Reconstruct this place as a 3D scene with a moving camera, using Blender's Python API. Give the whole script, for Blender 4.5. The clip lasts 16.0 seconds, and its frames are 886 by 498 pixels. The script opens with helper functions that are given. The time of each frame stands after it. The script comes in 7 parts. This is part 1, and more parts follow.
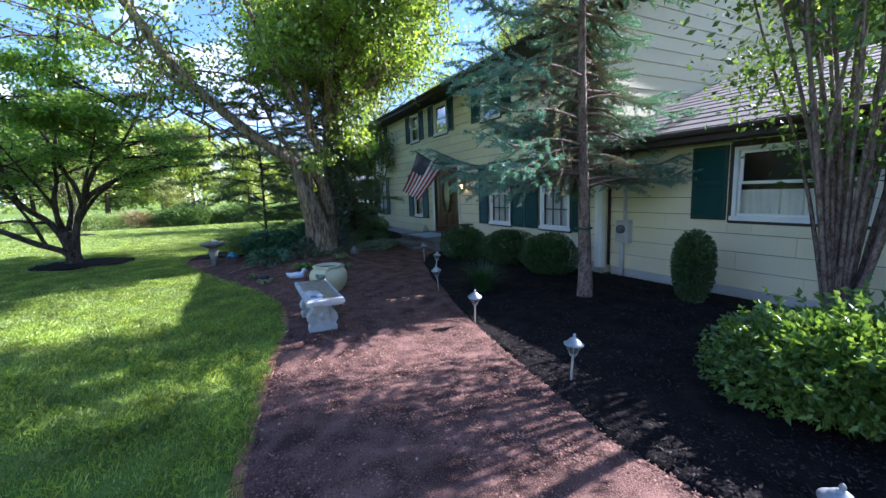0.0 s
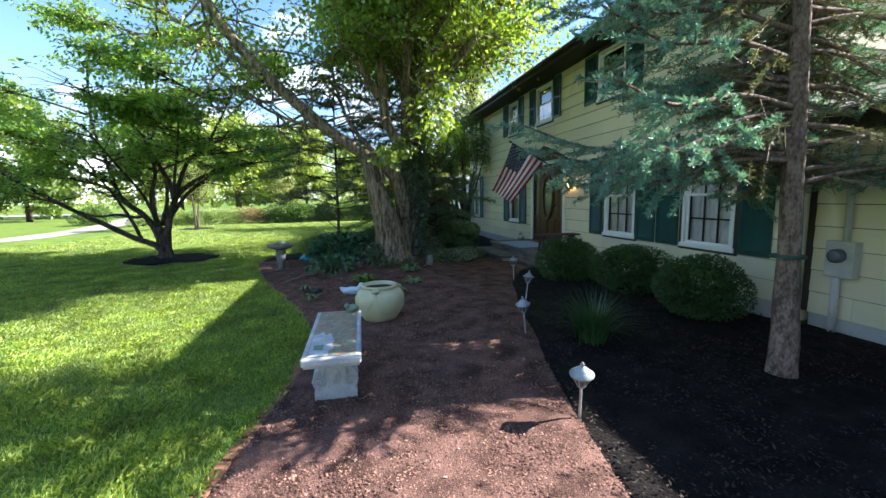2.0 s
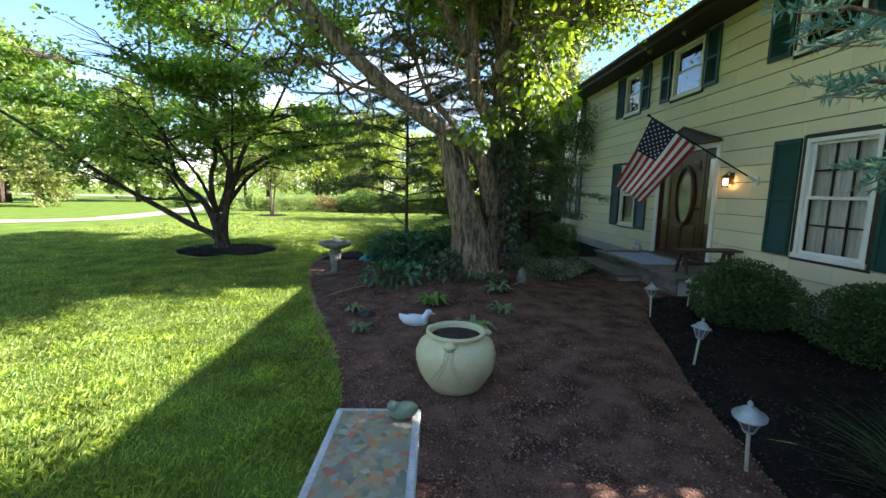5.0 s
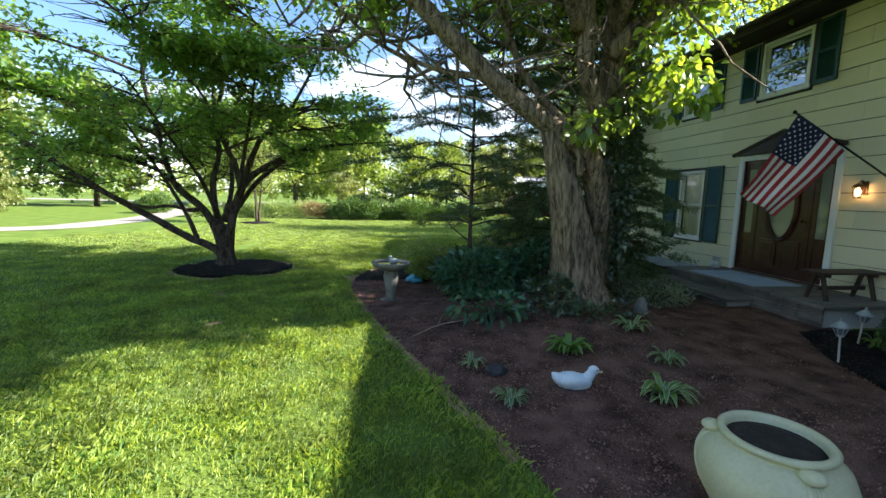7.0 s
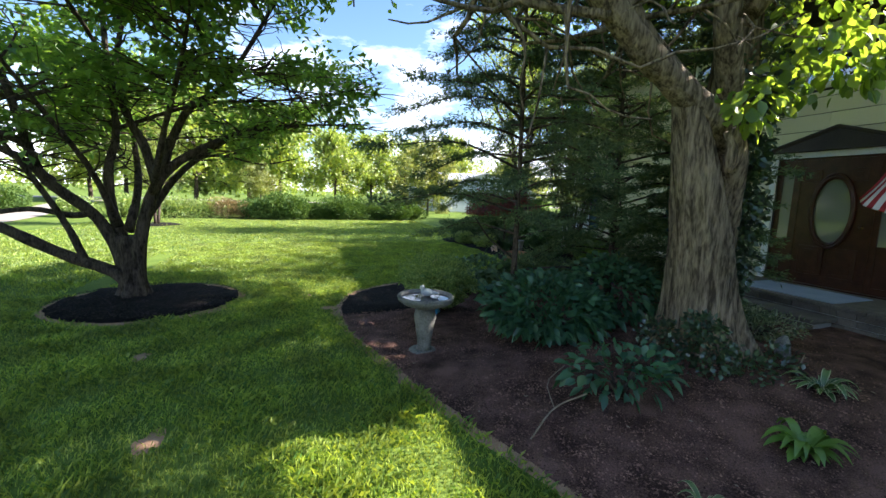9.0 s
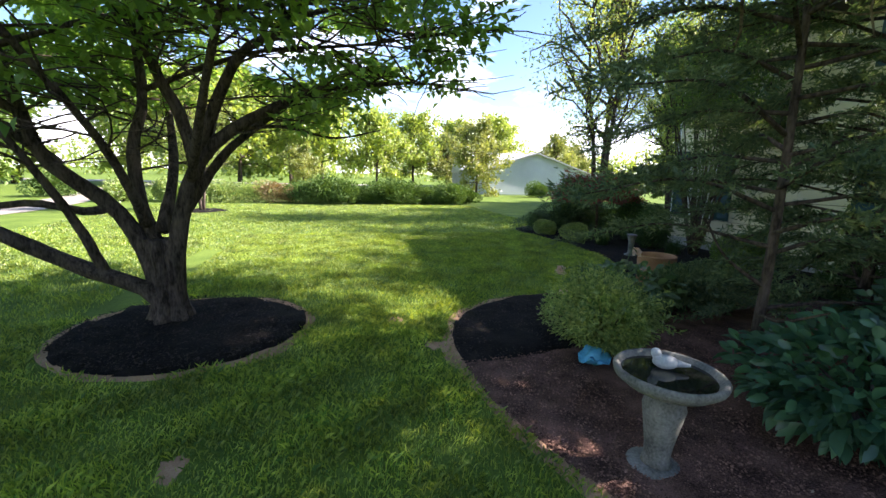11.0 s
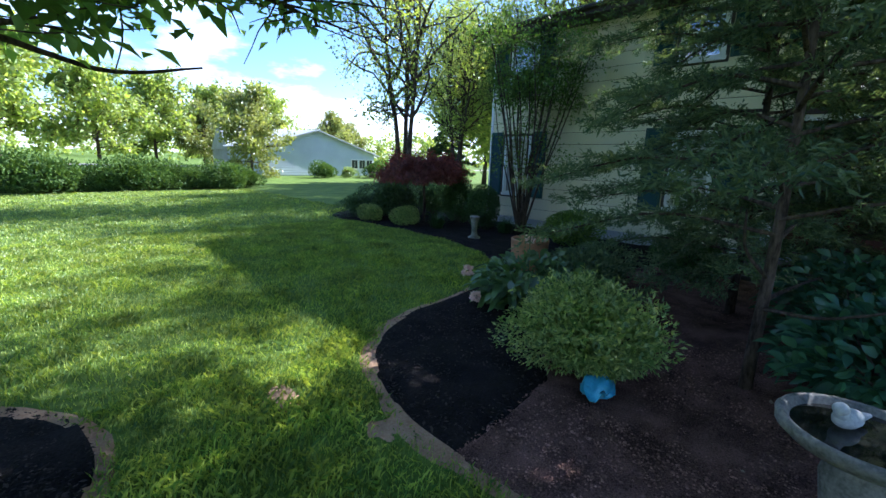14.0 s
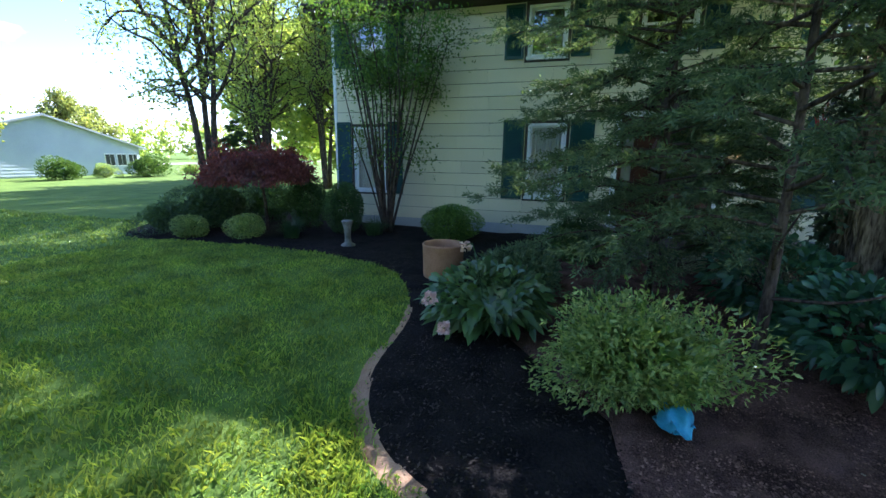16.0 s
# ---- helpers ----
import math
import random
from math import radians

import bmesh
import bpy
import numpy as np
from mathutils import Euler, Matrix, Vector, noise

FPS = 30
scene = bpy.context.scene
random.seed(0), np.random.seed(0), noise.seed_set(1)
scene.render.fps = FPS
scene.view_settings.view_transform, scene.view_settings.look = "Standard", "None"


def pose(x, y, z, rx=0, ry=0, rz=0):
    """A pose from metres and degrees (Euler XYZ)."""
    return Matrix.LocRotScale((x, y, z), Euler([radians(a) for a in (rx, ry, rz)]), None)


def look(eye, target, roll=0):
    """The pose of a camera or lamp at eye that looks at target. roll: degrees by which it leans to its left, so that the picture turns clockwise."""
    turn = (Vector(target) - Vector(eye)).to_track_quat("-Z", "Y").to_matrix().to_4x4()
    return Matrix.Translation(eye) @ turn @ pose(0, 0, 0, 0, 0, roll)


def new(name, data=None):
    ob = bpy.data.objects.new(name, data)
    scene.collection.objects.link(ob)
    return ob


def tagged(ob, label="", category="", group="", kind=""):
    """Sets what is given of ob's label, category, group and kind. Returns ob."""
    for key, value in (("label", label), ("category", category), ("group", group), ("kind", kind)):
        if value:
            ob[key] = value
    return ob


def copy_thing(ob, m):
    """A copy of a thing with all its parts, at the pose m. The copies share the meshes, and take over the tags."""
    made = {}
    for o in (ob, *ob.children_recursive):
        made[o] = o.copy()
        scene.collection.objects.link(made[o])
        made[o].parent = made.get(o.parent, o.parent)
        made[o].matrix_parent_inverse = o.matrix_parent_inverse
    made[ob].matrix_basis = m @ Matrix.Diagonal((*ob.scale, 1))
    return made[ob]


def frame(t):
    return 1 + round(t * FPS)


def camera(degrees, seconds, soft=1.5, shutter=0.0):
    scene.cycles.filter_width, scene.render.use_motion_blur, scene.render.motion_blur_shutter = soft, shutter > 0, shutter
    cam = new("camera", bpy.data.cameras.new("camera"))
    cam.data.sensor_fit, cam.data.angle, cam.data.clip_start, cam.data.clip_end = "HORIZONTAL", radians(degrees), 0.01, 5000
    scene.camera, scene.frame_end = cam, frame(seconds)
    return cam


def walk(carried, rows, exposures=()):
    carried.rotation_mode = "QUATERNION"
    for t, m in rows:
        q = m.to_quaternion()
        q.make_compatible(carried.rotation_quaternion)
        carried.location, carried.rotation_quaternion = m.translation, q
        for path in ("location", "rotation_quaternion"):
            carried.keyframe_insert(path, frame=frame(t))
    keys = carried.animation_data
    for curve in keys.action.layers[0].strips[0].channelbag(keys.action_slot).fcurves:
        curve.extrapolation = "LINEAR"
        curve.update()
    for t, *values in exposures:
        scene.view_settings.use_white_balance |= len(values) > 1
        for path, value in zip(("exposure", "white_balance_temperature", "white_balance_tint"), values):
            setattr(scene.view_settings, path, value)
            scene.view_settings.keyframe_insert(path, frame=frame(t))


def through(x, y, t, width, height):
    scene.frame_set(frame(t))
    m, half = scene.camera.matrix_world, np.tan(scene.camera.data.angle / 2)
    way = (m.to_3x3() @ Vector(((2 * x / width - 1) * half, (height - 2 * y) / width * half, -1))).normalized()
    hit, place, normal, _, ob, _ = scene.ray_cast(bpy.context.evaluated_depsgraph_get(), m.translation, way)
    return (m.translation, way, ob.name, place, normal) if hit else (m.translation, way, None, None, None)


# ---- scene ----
EXPOSURES = [(0.0, 2.0, 5350, 25), (2.0, 2.1, 6000, 15), (3.5, 2.2, 6350, 13), (6.0, 2.05, 6450, 12), (8.0, 1.85, 6200, 12), (10.5, 2.05, 6450, 21), (12.5, 1.85, 5950, 20), (14.5, 1.8, 5200, 17), (16.0, 2.3, 5300, 19)]
cam = camera(93.95, 16.0)
walk(cam, [
    (0.0, pose(1.725, 7.953, 1.558, 82.17, 1.90, -26.87)),
    (0.5, pose(2.012, 8.348, 1.542, 82.36, 2.21, -22.55)),
    (1.0, pose(2.308, 8.776, 1.538, 82.69, 1.75, -18.20)),
    (1.5, pose(2.469, 9.230, 1.516, 82.90, 1.46, -15.51)),
    (2.0, pose(2.688, 9.640, 1.510, 82.80, 1.00, -12.77)),
    (2.5, pose(2.931, 10.068, 1.490, 82.69, 0.04, -9.51)),
    (3.0, pose(3.050, 10.506, 1.461, 82.20, -0.63, -4.78)),
    (3.5, pose(3.135, 10.915, 1.454, 82.02, -1.18, 0.74)),
    (6.0, pose(2.008, 12.283, 1.498, 82.01, -1.05, -5.27)),
    (6.5, pose(1.530, 12.667, 1.497, 82.51, -1.20, -5.86)),
    (7.0, pose(1.258, 13.124, 1.501, 82.80, -1.35, -6.71)),
    (7.5, pose(1.001, 13.602, 1.523, 82.87, -1.56, -9.08)),
    (8.0, pose(0.633, 14.082, 1.532, 83.21, -1.69, -12.46)),
    (10.5, pose(-0.284, 16.872, 1.528, 80.92, -1.74, -22.74)),
    (11.0, pose(-0.401, 17.272, 1.534, 79.88, -1.40, -13.84)),
    (11.5, pose(-0.348, 17.630, 1.475, 79.33, -1.77, -2.01)),
    (12.0, pose(-0.315, 17.852, 1.463, 79.23, -2.52, 4.17)),
    (12.5, pose(-0.514, 18.073, 1.463, 79.40, -3.80, 3.36)),
    (13.0, pose(-0.750, 18.439, 1.448, 78.28, -3.78, -10.09)),
    (13.5, pose(-0.769, 18.782, 1.486, 77.92, -1.96, -31.21)),
    (14.0, pose(-0.831, 19.086, 1.485, 78.03, -1.95, -44.69)),
    (14.5, pose(-0.994, 19.423, 1.478, 78.24, -0.74, -55.91)),
    (15.0, pose(-1.000, 19.750, 1.523, 77.31, 0.35, -63.75)),
    (15.5, pose(-0.883, 20.195, 1.532, 77.48, 0.07, -68.66)),
    (16.0, pose(-0.784, 20.727, 1.543, 77.26, -0.75, -72.42)),
], EXPOSURES)

# ---- world, sun, exposure ----
SUN = Vector((1.36, -0.13, 1.0)).normalized()
world = bpy.data.worlds.new("sky")
scene.world = world
world.use_nodes = True
wn, wl = world.node_tree.nodes, world.node_tree.links
wn.clear()
w_out = wn.new("ShaderNodeOutputWorld")
w_bg = wn.new("ShaderNodeBackground")
w_sky = wn.new("ShaderNodeTexSky")
w_sky.sky_type = "NISHITA"
w_sky.sun_disc = False
w_sky.sun_elevation = math.asin(SUN.z)
w_sky.sun_rotation = math.atan2(SUN.x, SUN.y)
w_sky.air_density, w_sky.dust_density, w_sky.ozone_density = 1.0, 0.6, 2.0
# fair-weather clouds all round the sky
w_co = wn.new("ShaderNodeTexCoord")
w_map = wn.new("ShaderNodeMapping")
w_map.inputs["Scale"].default_value = (1.0, 1.0, 2.6)
w_noise = wn.new("ShaderNodeTexNoise")
w_noise.inputs["Scale"].default_value = 2.3
w_noise.inputs["Detail"].default_value = 7.0
w_noise.inputs["Roughness"].default_value = 0.58
w_ramp = wn.new("ShaderNodeValToRGB")
w_ramp.color_ramp.elements[0].position, w_ramp.color_ramp.elements[1].position = 0.58, 0.74
w_mix = wn.new("ShaderNodeMix")
w_mix.data_type = "RGBA"
w_mix.inputs[7].default_value = (11.0, 11.2, 11.6, 1)
w_bg.inputs["Strength"].default_value = 0.085
wl.new(w_co.outputs["Generated"], w_map.inputs["Vector"])
wl.new(w_map.outputs["Vector"], w_noise.inputs["Vector"])
w_sep = wn.new("ShaderNodeSeparateXYZ")
w_low = wn.new("ShaderNodeMapRange")
w_low.inputs["From Min"].default_value, w_low.inputs["From Max"].default_value = 0.0, 0.30
w_low.inputs["To Min"].default_value, w_low.inputs["To Max"].default_value = 0.20, 0.0
w_add = wn.new("ShaderNodeMath")
w_add.operation = "ADD"
wl.new(w_co.outputs["Generated"], w_sep.inputs["Vector"])
wl.new(w_sep.outputs["Z"], w_low.inputs["Value"])
wl.new(w_noise.outputs["Fac"], w_add.inputs[0])
wl.new(w_low.outputs["Result"], w_add.inputs[1])
wl.new(w_add.outputs[0], w_ramp.inputs["Fac"])
wl.new(w_ramp.outputs["Color"], w_mix.inputs[0])
w_sat = wn.new("ShaderNodeHueSaturation")
w_sat.inputs["Saturation"].default_value = 1.12
wl.new(w_sky.outputs["Color"], w_sat.inputs["Color"])
wl.new(w_sat.outputs["Color"], w_mix.inputs[6])
wl.new(w_mix.outputs[2], w_bg.inputs["Color"])
wl.new(w_bg.outputs["Background"], w_out.inputs["Surface"])
sun = new("sun", bpy.data.lights.new("sun", "SUN"))
sun.data.energy, sun.data.angle, sun.data.color = 5.0, radians(0.53), (1.0, 0.94, 0.84)
sun.matrix_world = look(SUN * 50, (0, 0, 0))

# ---- materials ----


def mat(name, a, b, scale=6.0, fine=60.0, rough=0.8, bump=0.3, dist=0.01, metal=0.0, spec=0.4, contrast=(0.35, 0.65), vary=0.0, island=False, stretch=1.0):
    """Two colours mixed by a coarse and a fine noise in world size, with relief; vary: lightness by object or by island."""
    m = bpy.data.materials.new(name)
    m.use_nodes = True
    n, l = m.node_tree.nodes, m.node_tree.links
    p = n["Principled BSDF"]
    co = n.new("ShaderNodeNewGeometry")
    n1, n2 = n.new("ShaderNodeTexNoise"), n.new("ShaderNodeTexNoise")
    n1.inputs["Scale"].default_value, n2.inputs["Scale"].default_value = scale, fine
    n1.inputs["Detail"].default_value, n2.inputs["Detail"].default_value = 5.0, 4.0
    mp = n.new("ShaderNodeMapping")
    mp.inputs["Scale"].default_value = (1, 1, stretch)
    l.new(co.outputs["Position"], mp.inputs["Vector"])
    for q in (n1, n2):
        l.new(mp.outputs["Vector"], q.inputs["Vector"])
    add = n.new("ShaderNodeMath")
    add.operation = "MULTIPLY_ADD"
    add.inputs[1].default_value = 0.45
    half = n.new("ShaderNodeMath")
    half.operation = "MULTIPLY"
    half.inputs[1].default_value = 0.55
    l.new(n1.outputs["Fac"], half.inputs[0])
    l.new(n2.outputs["Fac"], add.inputs[0])
    l.new(half.outputs[0], add.inputs[2])
    ramp = n.new("ShaderNodeValToRGB")
    e = ramp.color_ramp.elements
    e[0].position, e[1].position = contrast
    e[0].color, e[1].color = (*a, 1), (*b, 1)
    l.new(add.outputs[0], ramp.inputs["Fac"])
    col = ramp.outputs["Color"]
    if vary:
        src = co.outputs["Random Per Island"] if island else n.new("ShaderNodeObjectInfo").outputs["Random"]
        mr = n.new("ShaderNodeMapRange")
        mr.inputs["To Min"].default_value, mr.inputs["To Max"].default_value = 1 - vary, 1 + vary
        l.new(src, mr.inputs["Value"])
        hsv = n.new("ShaderNodeHueSaturation")
        l.new(mr.outputs["Result"], hsv.inputs["Value"])
        l.new(col, hsv.inputs["Color"])
        col = hsv.outputs["Color"]
    l.new(col, p.inputs["Base Color"])
    p.inputs["Roughness"].default_value, p.inputs["Metallic"].default_value = rough, metal
    p.inputs["Specular IOR Level"].default_value = spec
    if bump:
        bn = n.new("ShaderNodeBump")
        bn.inputs["Strength"].default_value, bn.inputs["Distance"].default_value = bump, dist
        l.new(add.outputs[0], bn.inputs["Height"])
        l.new(bn.outputs["Normal"], p.inputs["Normal"])
    return m


def leaf_mat(name, a, b, through=0.35, rough=0.45, gloss=0.12, swing=0.25, scale=1.7):
    """Foliage: every leaf takes a tone between two greens, and lets some light through."""
    m = bpy.data.materials.new(name)
    m.use_nodes = True
    n, l = m.node_tree.nodes, m.node_tree.links
    n.clear()
    out = n.new("ShaderNodeOutputMaterial")
    geo = n.new("ShaderNodeNewGeometry")
    ramp = n.new("ShaderNodeValToRGB")
    e = ramp.color_ramp.elements
    e[0].position, e[1].position = 0.0, 1.0
    e[0].color, e[1].color = (*a, 1), (*b, 1)
    l.new(geo.outputs["Random Per Island"], ramp.inputs["Fac"])
    ns = n.new("ShaderNodeTexNoise")
    ns.inputs["Scale"].default_value = scale
    ns.inputs["Detail"].default_value = 4.0
    l.new(geo.outputs["Position"], ns.inputs["Vector"])
    mr = n.new("ShaderNodeMapRange")
    mr.inputs["From Min"].default_value, mr.inputs["From Max"].default_value = 0.3, 0.7
    mr.inputs["To Min"].default_value, mr.inputs["To Max"].default_value = 1 - swing, 1 + swing
    l.new(ns.outputs["Fac"], mr.inputs["Value"])
    hsv = n.new("ShaderNodeHueSaturation")
    l.new(ramp.outputs["Color"], hsv.inputs["Color"])
    l.new(mr.outputs["Result"], hsv.inputs["Value"])
    dif, tra, glo = n.new("ShaderNodeBsdfDiffuse"), n.new("ShaderNodeBsdfTranslucent"), n.new("ShaderNodeBsdfGlossy")
    warm = n.new("ShaderNodeMix")
    warm.data_type, warm.blend_type = "RGBA", "MULTIPLY"
    warm.inputs[0].default_value = 1.0
    warm.inputs[7].default_value = (1.5, 1.35, 0.55, 1)
    l.new(hsv.outputs["Color"], warm.inputs[6])
    l.new(hsv.outputs["Color"], dif.inputs["Color"])
    l.new(warm.outputs[2], tra.inputs["Color"])
    glo.inputs["Roughness"].default_value = rough
    m1, m2 = n.new("ShaderNodeMixShader"), n.new("ShaderNodeMixShader")
    m1.inputs[0].default_value, m2.inputs[0].default_value = through, gloss * 0.5
    l.new(dif.outputs[0], m1.inputs[1]), l.new(tra.outputs[0], m1.inputs[2])
    l.new(m1.outputs[0], m2.inputs[1]), l.new(glo.outputs[0], m2.inputs[2])
    l.new(m2.outputs[0], out.inputs["Surface"])
    return m


def plain(name, colour, rough=0.5, metal=0.0, emit=None, spec=0.5):
    m = bpy.data.materials.new(name)
    m.use_nodes = True
    p = m.node_tree.nodes["Principled BSDF"]
    p.inputs["Base Color"].default_value = (*colour, 1)
    p.inputs["Roughness"].default_value, p.inputs["Metallic"].default_value = rough, metal
    p.inputs["Specular IOR Level"].default_value = spec
    if emit:
        p.inputs["Emission Color"].default_value, p.inputs["Emission Strength"].default_value = (*emit[0], 1), emit[1]
    return m


def pane_mat(name, clear=0.9, ior=1.6):
    """Window glass: mirrors by Fresnel and lets the rest through."""
    m = bpy.data.materials.new(name)
    m.use_nodes = True
    n, l = m.node_tree.nodes, m.node_tree.links
    n.clear()
    out, mix = n.new("ShaderNodeOutputMaterial"), n.new("ShaderNodeMixShader")
    tr, gl, lw = n.new("ShaderNodeBsdfTransparent"), n.new("ShaderNodeBsdfGlossy"), n.new("ShaderNodeFresnel")
    tr.inputs["Color"].default_value = (clear, clear, clear, 1)
    gl.inputs["Roughness"].default_value = 0.02
    lw.inputs["IOR"].default_value = ior
    l.new(lw.outputs["Fac"], mix.inputs[0]), l.new(tr.outputs[0], mix.inputs[1]), l.new(gl.outputs[0], mix.inputs[2])
    l.new(mix.outputs[0], out.inputs["Surface"])
    return m


M_LAWN = mat("lawn_soil", (0.065, 0.115, 0.02), (0.16, 0.225, 0.042), 1.6, 45, 0.9, 0.7, 0.03, spec=0.1)
M_BLADE = leaf_mat("grass_blades", (0.070, 0.165, 0.028), (0.37, 0.45, 0.070), 0.42, 0.5, 0.1, 0.42, 2.2)
M_DRY = mat("bare_soil", (0.27, 0.155, 0.09), (0.45, 0.30, 0.19), 5, 90, 0.95, 0.6, 0.01, spec=0.1)
M_GRAVEL = mat("gravel_bed", (0.040, 0.021, 0.016), (0.20, 0.112, 0.088), 4.0, 120, 0.95, 1.0, 0.02, spec=0.15, contrast=(0.40, 0.60))
M_STONE = mat("gravel_stones", (0.045, 0.023, 0.017), (0.30, 0.168, 0.122), 9, 60, 0.9, 0.3, 0.004, vary=0.5, island=True, spec=0.2)
M_MULCH = mat("black_mulch", (0.004, 0.0035, 0.0035), (0.022, 0.018, 0.016), 5, 60, 0.95, 1.0, 0.02, spec=0.1)
M_CHIP = mat("mulch_chips", (0.008, 0.0065, 0.006), (0.062, 0.049, 0.041), 8, 50, 0.9, 0.3, 0.004, vary=0.5, island=True, spec=0.15)
M_BRICK = mat("edging_clay", (0.20, 0.085, 0.05), (0.34, 0.16, 0.09), 8, 80, 0.9, 0.4, 0.006, vary=0.15, spec=0.15)
M_SIDING = mat("siding_paint", (0.66, 0.60, 0.39), (0.74, 0.68, 0.47), 1.2, 40, 0.62, 0.08, 0.004, vary=0.05, contrast=(0.25, 0.75))
M_FOUND = mat("foundation_paint", (0.36, 0.37, 0.36), (0.47, 0.47, 0.45), 2, 50, 0.85, 0.35, 0.006)
M_WHITE = mat("white_trim", (0.70, 0.70, 0.67), (0.82, 0.82, 0.79), 3, 60, 0.5, 0.1, 0.002, vary=0.03)
M_DARKTRIM = mat("dark_eave", (0.028, 0.020, 0.016), (0.055, 0.040, 0.032), 3, 50, 0.6, 0.1, 0.003)
M_SHUTTER = mat("shutter_green", (0.008, 0.045, 0.040), (0.014, 0.070, 0.060), 4, 60, 0.45, 0.1, 0.002, vary=0.12)
M_ROOF = mat("roof_shingle", (0.05, 0.045, 0.042), (0.12, 0.11, 0.10), 4, 60, 0.95, 0.5, 0.01, vary=0.2)
M_DOOR = mat("door_wood", (0.035, 0.012, 0.007), (0.085, 0.032, 0.017), 7, 60, 0.3, 0.15, 0.003)
M_OLDWOOD = mat("weathered_wood", (0.035, 0.022, 0.016), (0.09, 0.06, 0.045), 6, 70, 0.7, 0.4, 0.004)
M_PANE = pane_mat("window_pane")
# upper panes: IOR set above real glass to strengthen the sky's reflection
M_PANEUP = pane_mat("upper_pane", 0.6, 3.2)
M_CURTAIN = mat("curtain_cloth", (0.66, 0.66, 0.63), (0.80, 0.80, 0.76), 4, 40, 0.9, 0.2, 0.01)
M_SHEATH = plain("wall_sheathing", (0.06, 0.055, 0.045), 0.9)
M_ROOM = plain("room_dark", (0.05, 0.047, 0.045), 0.9)
M_CONCRETE = mat("cast_concrete", (0.34, 0.36, 0.37), (0.56, 0.58, 0.58), 9, 90, 0.85, 0.45, 0.004)
M_BATH = mat("aged_concrete", (0.085, 0.085, 0.075), (0.28, 0.27, 0.24), 9, 70, 0.9, 0.6, 0.006)
M_STEPSTONE = mat("porch_stone", (0.09, 0.08, 0.07), (0.20, 0.18, 0.155), 4, 60, 0.85, 0.4, 0.008, vary=0.25)
M_BARK = mat("bark_grey", (0.065, 0.048, 0.033), (0.33, 0.255, 0.175), 20, 60, 0.95, 1.0, 0.03, spec=0.15, contrast=(0.40, 0.60), stretch=0.14)
M_BARKDARK = mat("bark_dark", (0.024, 0.018, 0.014), (0.13, 0.10, 0.08), 16, 60, 0.95, 1.0, 0.02, spec=0.15, contrast=(0.38, 0.62), stretch=0.3)
M_BARKSPRUCE = mat("bark_spruce", (0.09, 0.062, 0.05), (0.26, 0.20, 0.17), 18, 60, 0.95, 1.0, 0.02, spec=0.15, stretch=0.5, contrast=(0.4, 0.6))
M_TWIG = mat("bare_twigs", (0.20, 0.15, 0.10), (0.36, 0.28, 0.20), 12, 60, 0.9, 0.3, 0.004)
M_DOGLEAF = leaf_mat("dogwood_leaves", (0.095, 0.215, 0.05), (0.26, 0.42, 0.10), 0.58)
M_OAKLEAF = leaf_mat("maple_leaves", (0.10, 0.20, 0.03), (0.32, 0.45, 0.075), 0.66)
M_IVY = leaf_mat("ivy_leaves", (0.012, 0.04, 0.012), (0.05, 0.105, 0.03), 0.2, 0.35, 0.25)
M_CEDAR = leaf_mat("cedar_foliage", (0.045, 0.095, 0.05), (0.17, 0.23, 0.11), 0.28, 0.5, 0.08)
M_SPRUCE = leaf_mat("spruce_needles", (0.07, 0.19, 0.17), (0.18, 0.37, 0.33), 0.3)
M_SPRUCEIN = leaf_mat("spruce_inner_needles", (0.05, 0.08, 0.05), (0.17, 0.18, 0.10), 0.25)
M_BOX = leaf_mat("boxwood_leaves", (0.022, 0.06, 0.016), (0.07, 0.14, 0.035), 0.2, 0.5, 0.08)
M_BUSH = leaf_mat("bright_shrub_leaves", (0.05, 0.12, 0.02), (0.17, 0.28, 0.05), 0.36, 0.45, 0.10)
M_PALEBUSH = leaf_mat("pale_shrub_leaves", (0.09, 0.19, 0.035), (0.40, 0.49, 0.15), 0.36, 0.4, 0.15)
M_PEONY = leaf_mat("peony_leaves", (0.04, 0.105, 0.032), (0.13, 0.235, 0.07), 0.3, 0.4, 0.18)
M_RHODO = leaf_mat("laurel_leaves", (0.025, 0.09, 0.05), (0.075, 0.19, 0.09), 0.25, 0.4, 0.12)
M_HOSTA = leaf_mat("hosta_leaves", (0.09, 0.19, 0.03), (0.16, 0.29, 0.05), 0.3)
M_HOSTAEDGE = leaf_mat("hosta_pale_edges", (0.32, 0.38, 0.22), (0.50, 0.52, 0.36), 0.3)
M_VARIEG = leaf_mat("variegated_leaves", (0.05, 0.10, 0.05), (0.34, 0.38, 0.26), 0.25)
M_GRASSY = leaf_mat("lily_turf_blades", (0.02, 0.065, 0.02), (0.07, 0.14, 0.045), 0.25)
M_REDMAPLE = leaf_mat("red_maple_leaves", (0.10, 0.018, 0.016), (0.22, 0.05, 0.04), 0.35)
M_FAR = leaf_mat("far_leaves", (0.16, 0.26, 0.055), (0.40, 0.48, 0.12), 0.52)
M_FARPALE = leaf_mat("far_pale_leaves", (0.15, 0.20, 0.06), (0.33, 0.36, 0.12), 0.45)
M_FARDARK = leaf_mat("far_dark_leaves", (0.025, 0.065, 0.022), (0.08, 0.14, 0.04), 0.3)
M_FARDEEP = leaf_mat("far_deep_leaves", (0.09, 0.17, 0.04), (0.24, 0.34, 0.08), 0.45)
